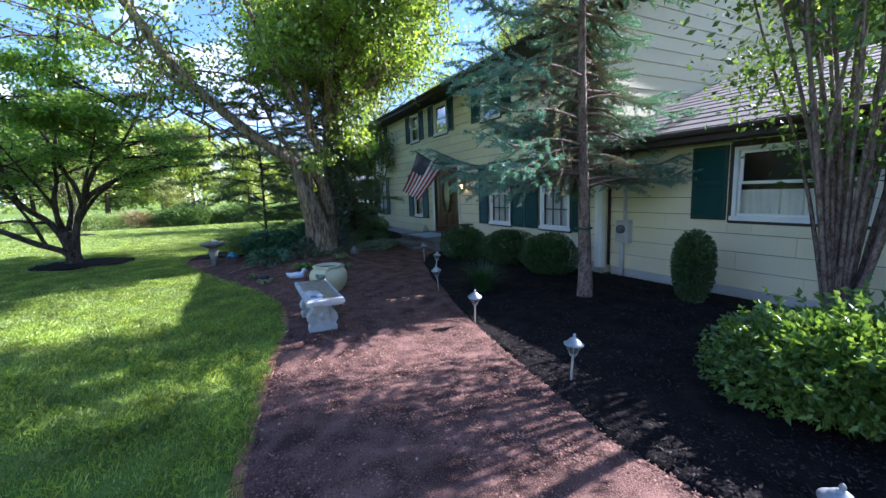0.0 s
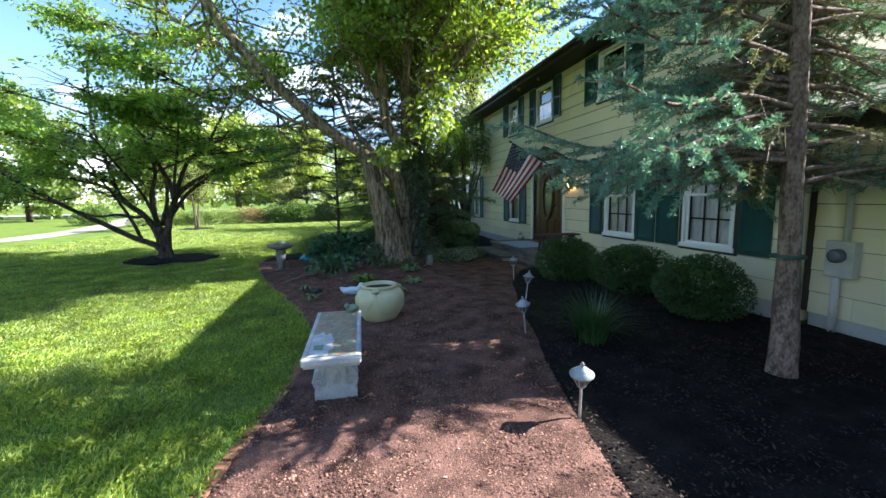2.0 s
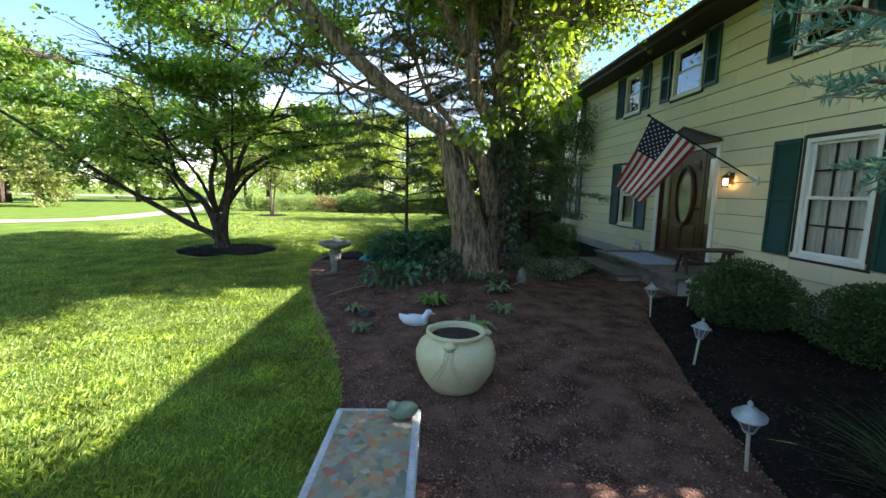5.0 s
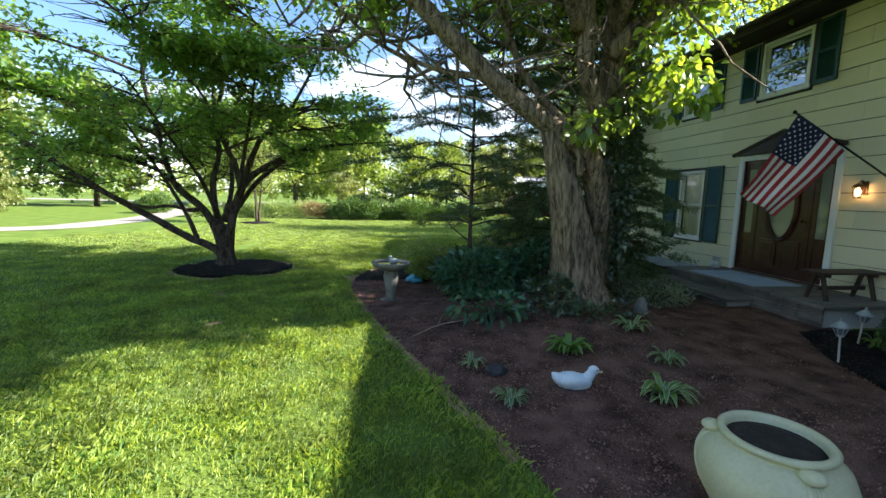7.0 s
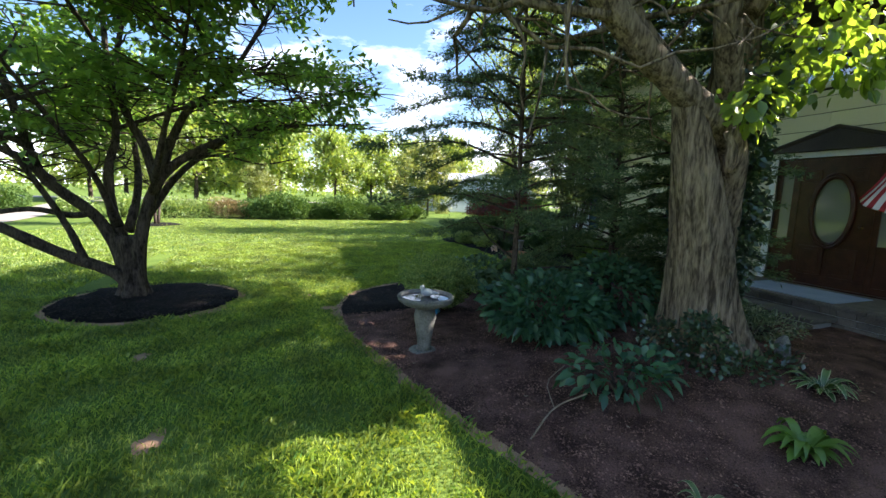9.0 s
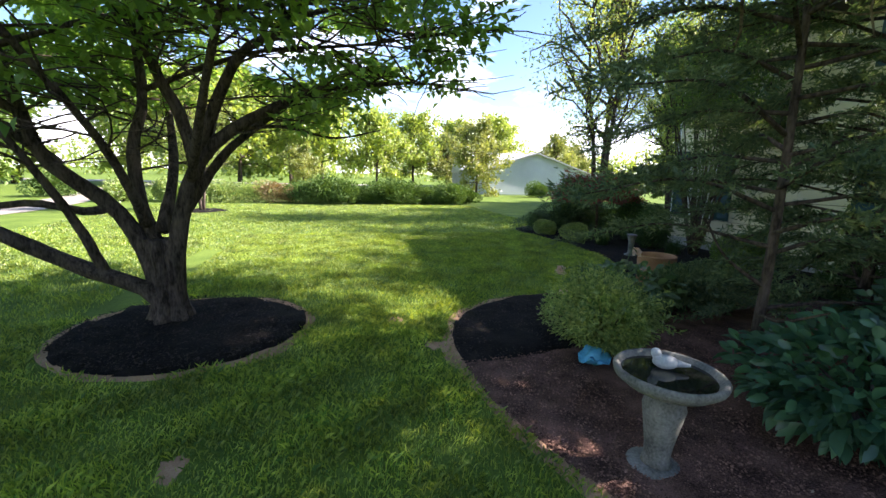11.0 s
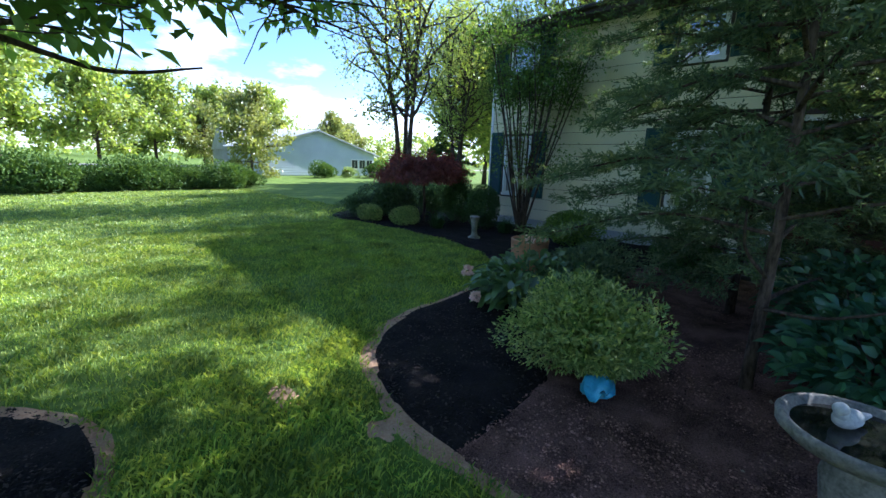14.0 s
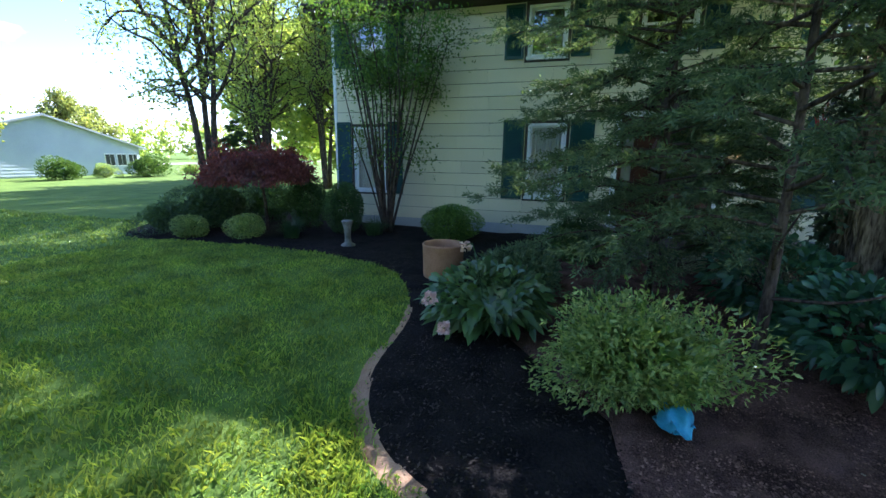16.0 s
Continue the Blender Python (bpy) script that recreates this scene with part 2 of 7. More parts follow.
M_HEDGE = leaf_mat("hedge_leaves", (0.035, 0.085, 0.02), (0.12, 0.20, 0.045), 0.3, 0.6, 0.04)
M_PETAL = leaf_mat("peony_petals", (0.65, 0.42, 0.48), (0.80, 0.66, 0.68), 0.3)
M_CREAM = mat("cream_glaze", (0.50, 0.48, 0.29), (0.62, 0.59, 0.38), 5, 60, 0.35, 0.12, 0.004)
M_TERRA = mat("terracotta", (0.34, 0.17, 0.09), (0.48, 0.26, 0.15), 6, 60, 0.85, 0.25, 0.004)
M_SOIL = mat("potting_soil", (0.012, 0.009, 0.007), (0.05, 0.038, 0.03), 14, 80, 0.95, 1.0, 0.02)
M_PEWTER = mat("lamp_grey_metal", (0.22, 0.25, 0.27), (0.38, 0.42, 0.44), 12, 80, 0.45, 0.15, 0.002, metal=0.3)
M_FROST = plain("smoked_glass", (0.10, 0.115, 0.13), 0.15)
M_STEEL = mat("stake_metal", (0.42, 0.40, 0.37), (0.58, 0.56, 0.52), 15, 90, 0.5, 0.1, 0.002, metal=0.4)
M_DUCK = mat("painted_duck", (0.55, 0.62, 0.70), (0.72, 0.78, 0.84), 12, 70, 0.5, 0.15, 0.003)
M_BEAK = plain("duck_bill", (0.62, 0.50, 0.22), 0.5)
M_EYE = plain("black_paint", (0.01, 0.01, 0.01), 0.3)
M_BLUE = mat("blue_plastic", (0.05, 0.27, 0.45), (0.10, 0.42, 0.62), 14, 60, 0.4, 0.2, 0.005)
M_DARKROCK = mat("dark_rock", (0.015, 0.015, 0.018), (0.06, 0.06, 0.065), 10, 70, 0.8, 0.6, 0.01)
M_GREENSTONE = mat("green_glaze", (0.10, 0.16, 0.12), (0.20, 0.27, 0.20), 12, 70, 0.4, 0.2, 0.003)
M_WATER = plain("bath_water", (0.012, 0.014, 0.012), 0.04, spec=0.6)
M_MAT = mat("door_mat", (0.27, 0.34, 0.46), (0.36, 0.43, 0.55), 5, 160, 0.95, 0.4, 0.004)
M_RED = mat("flag_red", (0.26, 0.018, 0.022), (0.36, 0.035, 0.04), 4, 200, 0.9, 0.1, 0.001)
M_FLAGWHITE = mat("flag_white", (0.62, 0.58, 0.56), (0.74, 0.70, 0.68), 4, 200, 0.9, 0.1, 0.001)
M_NAVY = mat("flag_blue", (0.010, 0.012, 0.035), (0.02, 0.022, 0.06), 4, 200, 0.9, 0.1, 0.001)
M_BLACKMETAL = plain("black_metal", (0.012, 0.012, 0.012), 0.4, 0.6)
M_LAMPGLOW = plain("lantern_bulb", (1.0, 0.75, 0.45), 0.4, emit=((1.0, 0.55, 0.22), 9.0))
M_BRASS = plain("lantern_bronze", (0.10, 0.055, 0.03), 0.4, 0.7)
M_METER = mat("meter_grey", (0.36, 0.37, 0.35), (0.48, 0.49, 0.46), 8, 60, 0.5, 0.1, 0.002)
M_CONDUIT = mat("conduit", (0.45, 0.45, 0.43), (0.58, 0.58, 0.55), 8, 60, 0.5, 0.1, 0.002)
M_ASPHALT = mat("drive_gravel", (0.25, 0.22, 0.19), (0.36, 0.32, 0.28), 2, 40, 0.95, 0.3, 0.01)
M_NHWALL = mat("pale_clapboard", (0.42, 0.47, 0.52), (0.52, 0.57, 0.61), 1, 20, 0.7, 0.1, 0.004)
M_NHROOF = mat("pale_roof", (0.35, 0.36, 0.38), (0.50, 0.51, 0.52), 2, 20, 0.9, 0.2, 0.01)
M_DARKGLASS = plain("dark_glass", (0.03, 0.035, 0.04), 0.1)

# ---- builders ----


class Mesh:
    """Points and faces gathered for one mesh."""

    def __init__(self):
        self.v, self.f, self.mi = [], [], []

    def add(self, v, f, mi=0):
        o = len(self.v)
        self.v.extend([tuple(p) for p in v])
        self.f.extend([tuple(i + o for i in q) for q in f])
        self.mi.extend([mi] * len(f))
        return self

    def box(self, x0, y0, z0, x1, y1, z1, bevel=0.0, mi=0):
        b = bevel
        if not b:
            v = [(x, y, z) for z in (z0, z1) for y in (y0, y1) for x in (x0, x1)]
            f = [(0, 2, 3, 1), (4, 5, 7, 6), (0, 1, 5, 4), (1, 3, 7, 5), (3, 2, 6, 7), (2, 0, 4, 6)]
            return self.add(v, f, mi)
        bm = bmesh.new()
        bmesh.ops.create_cube(bm, size=1)
        for q in bm.verts:
            q.co = ((x0 + x1) / 2 + q.co.x * (x1 - x0), (y0 + y1) / 2 + q.co.y * (y1 - y0), (z0 + z1) / 2 + q.co.z * (z1 - z0))
        bmesh.ops.bevel(bm, geom=bm.edges[:], offset=b, segments=2, affect="EDGES", profile=0.5)
        return self.bm(bm, mi)

    def bm(self, bm, mi=0):
        bm.verts.index_update()
        self.add([q.co[:] for q in bm.verts], [[q.index for q in f.verts] for f in bm.faces], mi)
        bm.free()
        return self

    def lathe(self, profile, n=24, at=(0, 0, 0), wob=0.0, mi=0):
        """A turned shape from (radius, height) pairs; closed where the radius is 0."""
        v, f = [], []
        for k, (r, z) in enumerate(profile):
            for i in range(n):
                a = 2 * math.pi * i / n
                rr = r * (1 + wob * math.sin(3 * a + k))
                v.append((at[0] + rr * math.cos(a), at[1] + rr * math.sin(a), at[2] + z))
        for k in range(len(profile) - 1):
            for i in range(n):
                j = (i + 1) % n
                f.append((k * n + i, k * n + j, (k + 1) * n + j, (k + 1) * n + i))
        if profile[0][0] > 1e-6:
            f.append(tuple(reversed(range(n))))
        if profile[-1][0] > 1e-6:
            f.append(tuple(range((len(profile) - 1) * n, len(profile) * n)))
        return self.add(v, f, mi)

    def tube(self, pts, radii, n=8, rough=0.0, rng=None, cap=True, mi=0):
        pts = [Vector(p) for p in pts]
        v, f = [], []
        side = None
        for k, p in enumerate(pts):
            d = (pts[min(k + 1, len(pts) - 1)] - pts[max(k - 1, 0)]).normalized()
            if side is None:
                side = d.orthogonal().normalized()
            side = (side - d * side.dot(d)).normalized()
            up = d.cross(side)
            for i in range(n):
                a = 2 * math.pi * i / n
                r = radii[k] * (1 + (rough * (rng.random() - 0.5) if rough else 0))
                v.append(p + (side * math.cos(a) + up * math.sin(a)) * r)
        for k in range(len(pts) - 1):
            for i in range(n):
                j = (i + 1) % n
                f.append((k * n + i, k * n + j, (k + 1) * n + j, (k + 1) * n + i))
        if cap:
            f.append(tuple(reversed(range(n))))
            f.append(tuple(range((len(pts) - 1) * n, len(pts) * n)))
        return self.add(v, f, mi)

    def ball(self, c, r, seg=12, rings=8, mi=0):
        r = (r, r, r) if not isinstance(r, tuple) else r
        prof = [(math.sin(math.pi * k / rings), -math.cos(math.pi * k / rings)) for k in range(rings + 1)]
        prof[0], prof[-1] = (1e-7, -1.0), (1e-7, 1.0)
        o = len(self.v)
        self.lathe(prof, seg, mi=mi)
        for i in range(o, len(self.v)):
            x, y, z = self.v[i]
            self.v[i] = (c[0] + x * r[0], c[1] + y * r[1], c[2] + z * r[2])
        return self

    def move(self, m, start=0):
        for i in range(start, len(self.v)):
            self.v[i] = tuple(m @ Vector(self.v[i]))
        return self

    def data(self, name, mats, smooth=False):
        me = bpy.data.meshes.new(name)
        me.from_pydata(self.v, [], self.f)
        for m in mats if isinstance(mats, (list, tuple)) else [mats]:
            me.materials.append(m)
        if any(self.mi):
            me.polygons.foreach_set("material_index", self.mi)
        if smooth:
            me.polygons.foreach_set("use_smooth", [True] * len(me.polygons))
        me.update()
        return me


def part(name, mb, material, parent=None, label="", smooth=False, at=None):
    """One mesh object under a thing or under a part."""
    ob = new(name, mb.data(name, material, smooth) if isinstance(mb, Mesh) else mb)
    if parent:
        ob.parent = parent
    if at is not None:
        ob.matrix_basis = at
    if label:
        tagged(ob, label)
    return ob


def thing(name, label, category, group="", kind="", at=None):
    ob = new(name)
    ob.empty_display_size = 0.2
    if at is not None:
        ob.matrix_basis = at
    return tagged(ob, label, category, group, kind)


def np_mesh(name, V, F, material):
    """A large mesh from arrays: points (n, 3), faces (m, k)."""
    me = bpy.data.meshes.new(name)
    V, F = np.ascontiguousarray(V, np.float32), np.ascontiguousarray(F, np.int32)
    me.vertices.add(len(V))
    me.vertices.foreach_set("co", V.ravel())
    me.loops.add(F.size)
    me.loops.foreach_set("vertex_index", F.ravel())
    me.polygons.add(len(F))
    me.polygons.foreach_set("loop_start", np.arange(0, F.size, F.shape[1], dtype=np.int32))
    me.materials.append(material)
    me.update(calc_edges=True)
    me.validate()
    return me


def unit(a):
    return a / np.maximum(np.linalg.norm(a, axis=-1, keepdims=True), 1e-9)


def leaves(P, axis, size, rng, width=0.5, flat=0.6, fold=0.25, spread=0.3):
    """A folded, pointed leaf at each point P, along axis; flat: how far its face is held upwards."""
    n = len(P)
    ax = unit(axis + spread * rng.normal(size=(n, 3)))
    up = unit(np.array([0, 0, 1.0]) * flat + (1 - flat) * rng.normal(size=(n, 3)) + 1e-4)
    side = unit(np.cross(ax, up))
    nor = np.cross(side, ax)
    L = (size * rng.uniform(0.65, 1.25, n))[:, None]
    W = L * width * 0.5
    mid = P + ax * L * 0.45
    V = np.stack([P, mid + side * W + nor * W * fold * 2, P + ax * L - nor * L * 0.12, mid - side * W + nor * W * fold * 2], 1).reshape(-1, 3)
    b = (np.arange(n) * 4)[:, None]
    F = np.concatenate([b + [0, 1, 2], b + [0, 2, 3]], 0)
    return V, F


def broad(P, axis, size, rng, width=0.45, flat=0.5, droop=0.3, spread=0.5):
    """A broad leaf with a rounded outline, a folded midrib and a drooping tip at each point P."""
    n = len(P)
    ax = unit(axis + spread * rng.normal(size=(n, 3)))
    up = unit(np.array([0, 0, 1.0]) * flat + (1 - flat) * rng.normal(size=(n, 3)) + 1e-4)
    side = unit(np.cross(ax, up))
    nor = np.cross(side, ax)
    L = (size * rng.uniform(0.6, 1.25, n))[:, None]
    rows = []
    for u, w in ((0.0, 0.06), (0.28, 0.42), (0.58, 0.50), (0.84, 0.27), (1.0, 0.0)):
        c = P + ax * L * u - np.array([0, 0, 1.0]) * L * droop * u * u
        for k in ((-1, 0, 1) if w else (0,)):
            rows.append(c + side * L * width * w * k + nor * L * width * w * 0.35 * abs(k))
    V = np.stack(rows, 1).reshape(-1, 3)
    b = (np.arange(n) * 13)[:, None]
    F = [b + [3 * i + j, 3 * i + j + 1, 3 * i + j + 4] for i in range(3) for j in (0, 1)] + [b + [3 * i + j, 3 * i + j + 4, 3 * i + j + 3] for i in range(3) for j in (0, 1)]
    return V, np.concatenate(F + [b + [9, 10, 12], b + [10, 11, 12]], 0)


def blades(P, height, rng, lean=0.5, width=0.006, heading=None):
    """Grass blades: a bent, pointed strip rising from each point."""
    n = len(P)
    h = (height * rng.uniform(0.6, 1.25, n))[:, None] if np.isscalar(height) else height[:, None]
    a = rng.uniform(0, 2 * np.pi, n) if heading is None else heading
    d = np.stack([np.cos(a), np.sin(a), np.zeros(n)], 1)
    s = np.stack([-np.sin(a), np.cos(a), np.zeros(n)], 1) * width
    le = (lean * rng.uniform(0.2, 1.3, n))[:, None]
    up = np.array([0, 0, 1.0])
    m = P + up * h * 0.6 + d * h * le * 0.35
    t = P + up * h * (1 - 0.25 * le) + d * h * le
    V = np.stack([P - s, P + s, m + s * 0.8, t], 1).reshape(-1, 3)
    b = (np.arange(n) * 4)[:, None]
    F = np.concatenate([b + [0, 1, 2], b + [0, 2, 3]], 0)
    return V, F


def curve(pts, n):
    """n points on a smooth line through pts."""
    pts = [Vector(p) for p in pts]
    q = [pts[0] * 2 - pts[1]] + pts + [pts[-1] * 2 - pts[-2]]
    out = []
    for i in range(n):
        u = i / (n - 1) * (len(pts) - 1)
        k = min(int(u), len(pts) - 2)
        t = u - k
        a, b, c, d = q[k:k + 4]
        out.append(0.5 * ((2 * b) + (c - a) * t + (2 * a - 5 * b + 4 * c - d) * t * t + (3 * b - a - 3 * c + d) * t ** 3))
    return out


class Tree:
    """Limbs as tapered tubes; the ends of twigs are kept to hang leaves on."""

    def __init__(self, seed):
        self.rng, self.np = random.Random(seed), np.random.default_rng(seed)
        self.wood, self.tips, self.dirs = Mesh(), [], []

    def limb(self, pts, r0, r1, n=8, steps=10, rough=0.12):
        line = curve(pts, steps)
        self.wood.tube(line, [r0 + (r1 - r0) * (k / (steps - 1)) ** 0.8 for k in range(steps)], n, rough, self.rng)
        return line

    def grow(self, p, d, length, r, depth, bend=0.25, lift=0.0, kids=3, angle=0.7, shrink=0.68, flat=1.0):
        """A branch that wanders, forks, and ends in twigs."""
        g, pts, rad = self.rng, [Vector(p)], [r]
        d = Vector(d).normalized()
        for k in range(4):
            d = (d + Vector((g.gauss(0, bend), g.gauss(0, bend), g.gauss(0, bend) * flat + lift))).normalized()
            pts.append(pts[-1] + d * length / 4)
            rad.append(r * (1 - 0.55 * (k + 1) / 4))
        self.wood.tube(pts, rad, 6 if r > 0.02 else 4, 0.1 if r > 0.02 else 0, g, cap=False)
        for q in pts[2 if depth else 1:]:
            self.tips.append(q), self.dirs.append(d)
        if depth:
            for k in range(kids):
                q = pts[1 + (k * 3) // max(kids - 1, 1)]
                turn = Vector((g.gauss(0, 1), g.gauss(0, 1), g.gauss(0, 1) * flat))
                e = (d + (turn - d * turn.dot(d)).normalized() * angle * g.uniform(0.6, 1.4)).normalized()
                e.z *= flat
                self.grow(q, e, length * shrink * g.uniform(0.75, 1.15), r * 0.5, depth - 1, bend, lift, kids, angle, shrink, flat)

    def leaf_points(self, per, spread, flat=1.0):
        P = np.repeat(np.array([tuple(t) for t in self.tips]), per, 0)
        D = np.repeat(np.array([tuple(t) for t in self.dirs]), per, 0)
        off = self.np.normal(size=P.shape) * spread
        off[:, 2] *= flat
        return P + off, D


def blob_points(rng, n, c, r, shell=0.75, lumps=7, rough=0.14, bottom=-0.8):
    """Points in the outer layer of a lumpy rounded mass, with their outward directions."""
    d = unit(rng.normal(size=(int(n * 1.6), 3)))
    d = d[d[:, 2] > bottom][:n]
    k = unit(rng.normal(size=(lumps, 3)))
    bulge = 1 + rough * np.maximum(0, (d @ k.T) ** 5).sum(1) - rough * 0.4 + rng.normal(size=len(d)) * 0.02
    s = shell + (1 - shell) * rng.random(len(d)) ** 0.5
    return np.array(c) + d * np.array(r) * (bulge * s)[:, None], d


def inside(poly, X, Y):
    r = np.zeros(X.shape, bool)
    j = len(poly) - 1
    for i in range(len(poly)):
        (xi, yi), (xj, yj) = poly[i], poly[j]
        c = ((yi > Y) != (yj > Y)) & (X < (xj - xi) * (Y - yi) / (yj - yi + 1e-12) + xi)
        r ^= c
        j = i
    return r


def gz(x, y):
    """The ground's height: flat, with a mound at the foot of the big tree."""
    return 0.27 * np.exp(-(((x - 3.45) / 1.25) ** 2 + ((y - 18.0) / 1.35) ** 2)) + 0.012 * np.sin(x * 0.9 + 1) * np.cos(y * 0.7)


def sheet(name, poly, material, rise, cell, rough, seed, label):
    """A bed of the ground: a thin, uneven layer inside an outline, with a rim that dips into the lawn."""
    bm = bmesh.new()
    bm.faces.new([bm.verts.new((x, y, 0)) for x, y in poly])
    xs, ys = [p[0] for p in poly], [p[1] for p in poly]
    for ax, lo, hi in ((0, min(xs), max(xs)), (1, min(ys), max(ys))):
        k = math.ceil(lo / cell)
        while k * cell < hi:
            co, no = [0, 0, 0], [0, 0, 0]
            co[ax], no[ax] = k * cell + 1e-4, 1
            bmesh.ops.bisect_plane(bm, geom=bm.verts[:] + bm.edges[:] + bm.faces[:], dist=1e-6, plane_co=co, plane_no=no)
            k += 1
    bmesh.ops.triangulate(bm, faces=bm.faces[:])
    edge = {v for e in bm.edges if len(e.link_faces) < 2 for v in e.verts}
    for v in bm.verts:
        x, y = v.co.x, v.co.y
        h = noise.noise((x * 2.1, y * 2.1, seed)) * rough + noise.noise((x * 7, y * 7, seed)) * rough * 0.5
        v.co.z = gz(x, y) + (0.004 if v in edge else rise + h)
    bm.normal_update()
    for f in bm.faces:
        if f.normal.z < 0:
            f.normal_flip()
    me = bpy.data.meshes.new(name)
    bm.to_mesh(me)
    bm.free()
    me.materials.append(material)
    me.polygons.foreach_set("use_smooth", [True] * len(me.polygons))
    return tagged(new(name, me), label, "ground", kind="structure")

# ---- ground and beds ----
LEFT = [(1.62, 3.0), (1.60, 9.0), (1.62, 10.2), (1.72, 10.9), (1.87, 11.7), (2.04, 12.5), (2.20, 13.3), (2.22, 14.3), (2.02, 15.2),
        (1.68, 16.1), (1.36, 17.0), (1.02, 18.0), (0.82, 18.8), (0.62, 19.5), (0.55, 20.3)]
CURL = [(0.55, 20.3), (0.58, 20.8), (0.82, 21.42), (1.20, 21.82), (1.72, 22.04), (2.66, 22.16), (3.40, 22.45), (3.98, 22.85), (4.40, 23.5),
        (4.72, 24.6), (4.80, 26.4), (4.62, 28.3), (4.95, 29.0), (6.2, 29.6), (9.0, 29.4)]
RIGHT = [(3.75, 3.0), (3.72, 8.9), (3.68, 9.5), (3.78, 10.1), (3.92, 10.9), (4.16, 12.1), (4.38, 13.0), (4.58, 13.6), (4.82, 14.6),
         (5.12, 15.4), (5.50, 16.5), (6.05, 17.35)]


def smooth_line(pts, n):
    return [(p.x, p.y) for p in curve([(x, y, 0) for x, y in pts], n)]


L1, C1, R1 = smooth_line(LEFT, 60), smooth_line(CURL, 60), smooth_line(RIGHT, 50)
GRAVEL = L1 + [(0.56, 20.34), (1.6, 20.42), (2.6, 21.2), (4.4, 21.6), (5.9, 21.2), (6.15, 20.3), (6.8, 20.28), (6.8, 17.36)] + R1[::-1]
MULCH_HOUSE = R1 + [(6.4, 17.30), (7.52, 17.30), (7.52, 13.2), (7.74, 13.2), (7.74, 3.0)]
MULCH_FAR = C1 + [(9.0, 26.0), (7.52, 25.9), (7.52, 20.28), (6.15, 20.3), (5.9, 21.2), (4.4, 21.6), (2.6, 21.2), (1.6, 20.42)]
RING = [(-1.82 + 1.06 * math.cos(a), 21.55 + 0.98 * math.sin(a)) for a in [2 * math.pi * k / 48 for k in range(48)]]
RING_FAR = [(-5.4 + 0.9 * math.cos(a), 34.4 + 0.9 * math.sin(a)) for a in [2 * math.pi * k / 24 for k in range(24)]]

xs = sorted(set([-3000, -1200, -500, -220, -100, -60, -40] + list(range(-28, 36, 2)) + [i * 0.5 for i in range(-16, 20)] + [45, 60, 100, 220, 500, 1200, 3000]))
ys = sorted(set([-3000, -1200, -500, -200, -80, -40, -20] + list(range(-10, 60, 2)) + [i * 0.5 for i in range(10, 60)] + [70, 90, 130, 220, 500, 1200, 3000]))
g = Mesh()
g.v = [(x, y, float(gz(x, y)) if abs(x) < 40 and abs(y) < 60 else 0.0) for y in ys for x in xs]
nx = len(xs)
g.f = [(j * nx + i, j * nx + i + 1, (j + 1) * nx + i + 1, (j + 1) * nx + i) for j in range(len(ys) - 1) for i in range(nx - 1)]
g.mi = [0] * len(g.f)
tagged(part("ground", g, M_LAWN, smooth=True), "mown green lawn that runs out to the trees", "lawn", kind="structure")

sheet("path", GRAVEL, M_GRAVEL, 0.022, 0.20, 0.014, 1.0, "reddish-brown crushed gravel path and planting bed")
sheet("mulch_bed", MULCH_HOUSE, M_MULCH, 0.045, 0.25, 0.035, 2.0, "fresh black mulch bed along the house")
sheet("mulch_bed", MULCH_FAR, M_MULCH, 0.040, 0.25, 0.03, 3.0, "curved black mulch bed with shrubs beside the lawn")
sheet("mulch_ring", RING, M_MULCH, 0.05, 0.2, 0.03, 4.0, "round black mulch ring under the dogwood")
sheet("mulch_ring", RING_FAR, M_MULCH, 0.05, 0.3, 0.02, 5.0, "small dark mulch ring under a far tree")


def strip(name, line, w0, w1, material, label, seed, closed=False):
    """A ragged band of bare soil along the edge of a bed."""
    r, m, n = random.Random(seed), Mesh(), len(line)
    v = []
    for k, (x, y) in enumerate(line):
        a, b = line[(k - 1) % n] if closed or k else line[k], line[(k + 1) % n] if closed or k < n - 1 else line[k]
        d = Vector((b[0] - a[0], b[1] - a[1])).normalized()
        w = w0 + (w1 - w0) * (0.5 + 0.9 * noise.noise((x * 2.3, y * 2.3, seed * 7.7))) * r.uniform(0.85, 1.1)
        for s, z in ((-0.03, 0.010), (w * 0.5, 0.009), (w, -0.004)):
            px, py = x - d.y * s, y + d.x * s
            v.append((px, py, float(gz(px, py)) + z))
    f = [(3 * k + i, 3 * k + i + 1, 3 * ((k + 1) % n) + i + 1, 3 * ((k + 1) % n) + i) for k in range(n if closed else n - 1) for i in (0, 1)]
    return tagged(part(name, m.add(v, f), material, smooth=True), label, "soil edge", kind="structure")


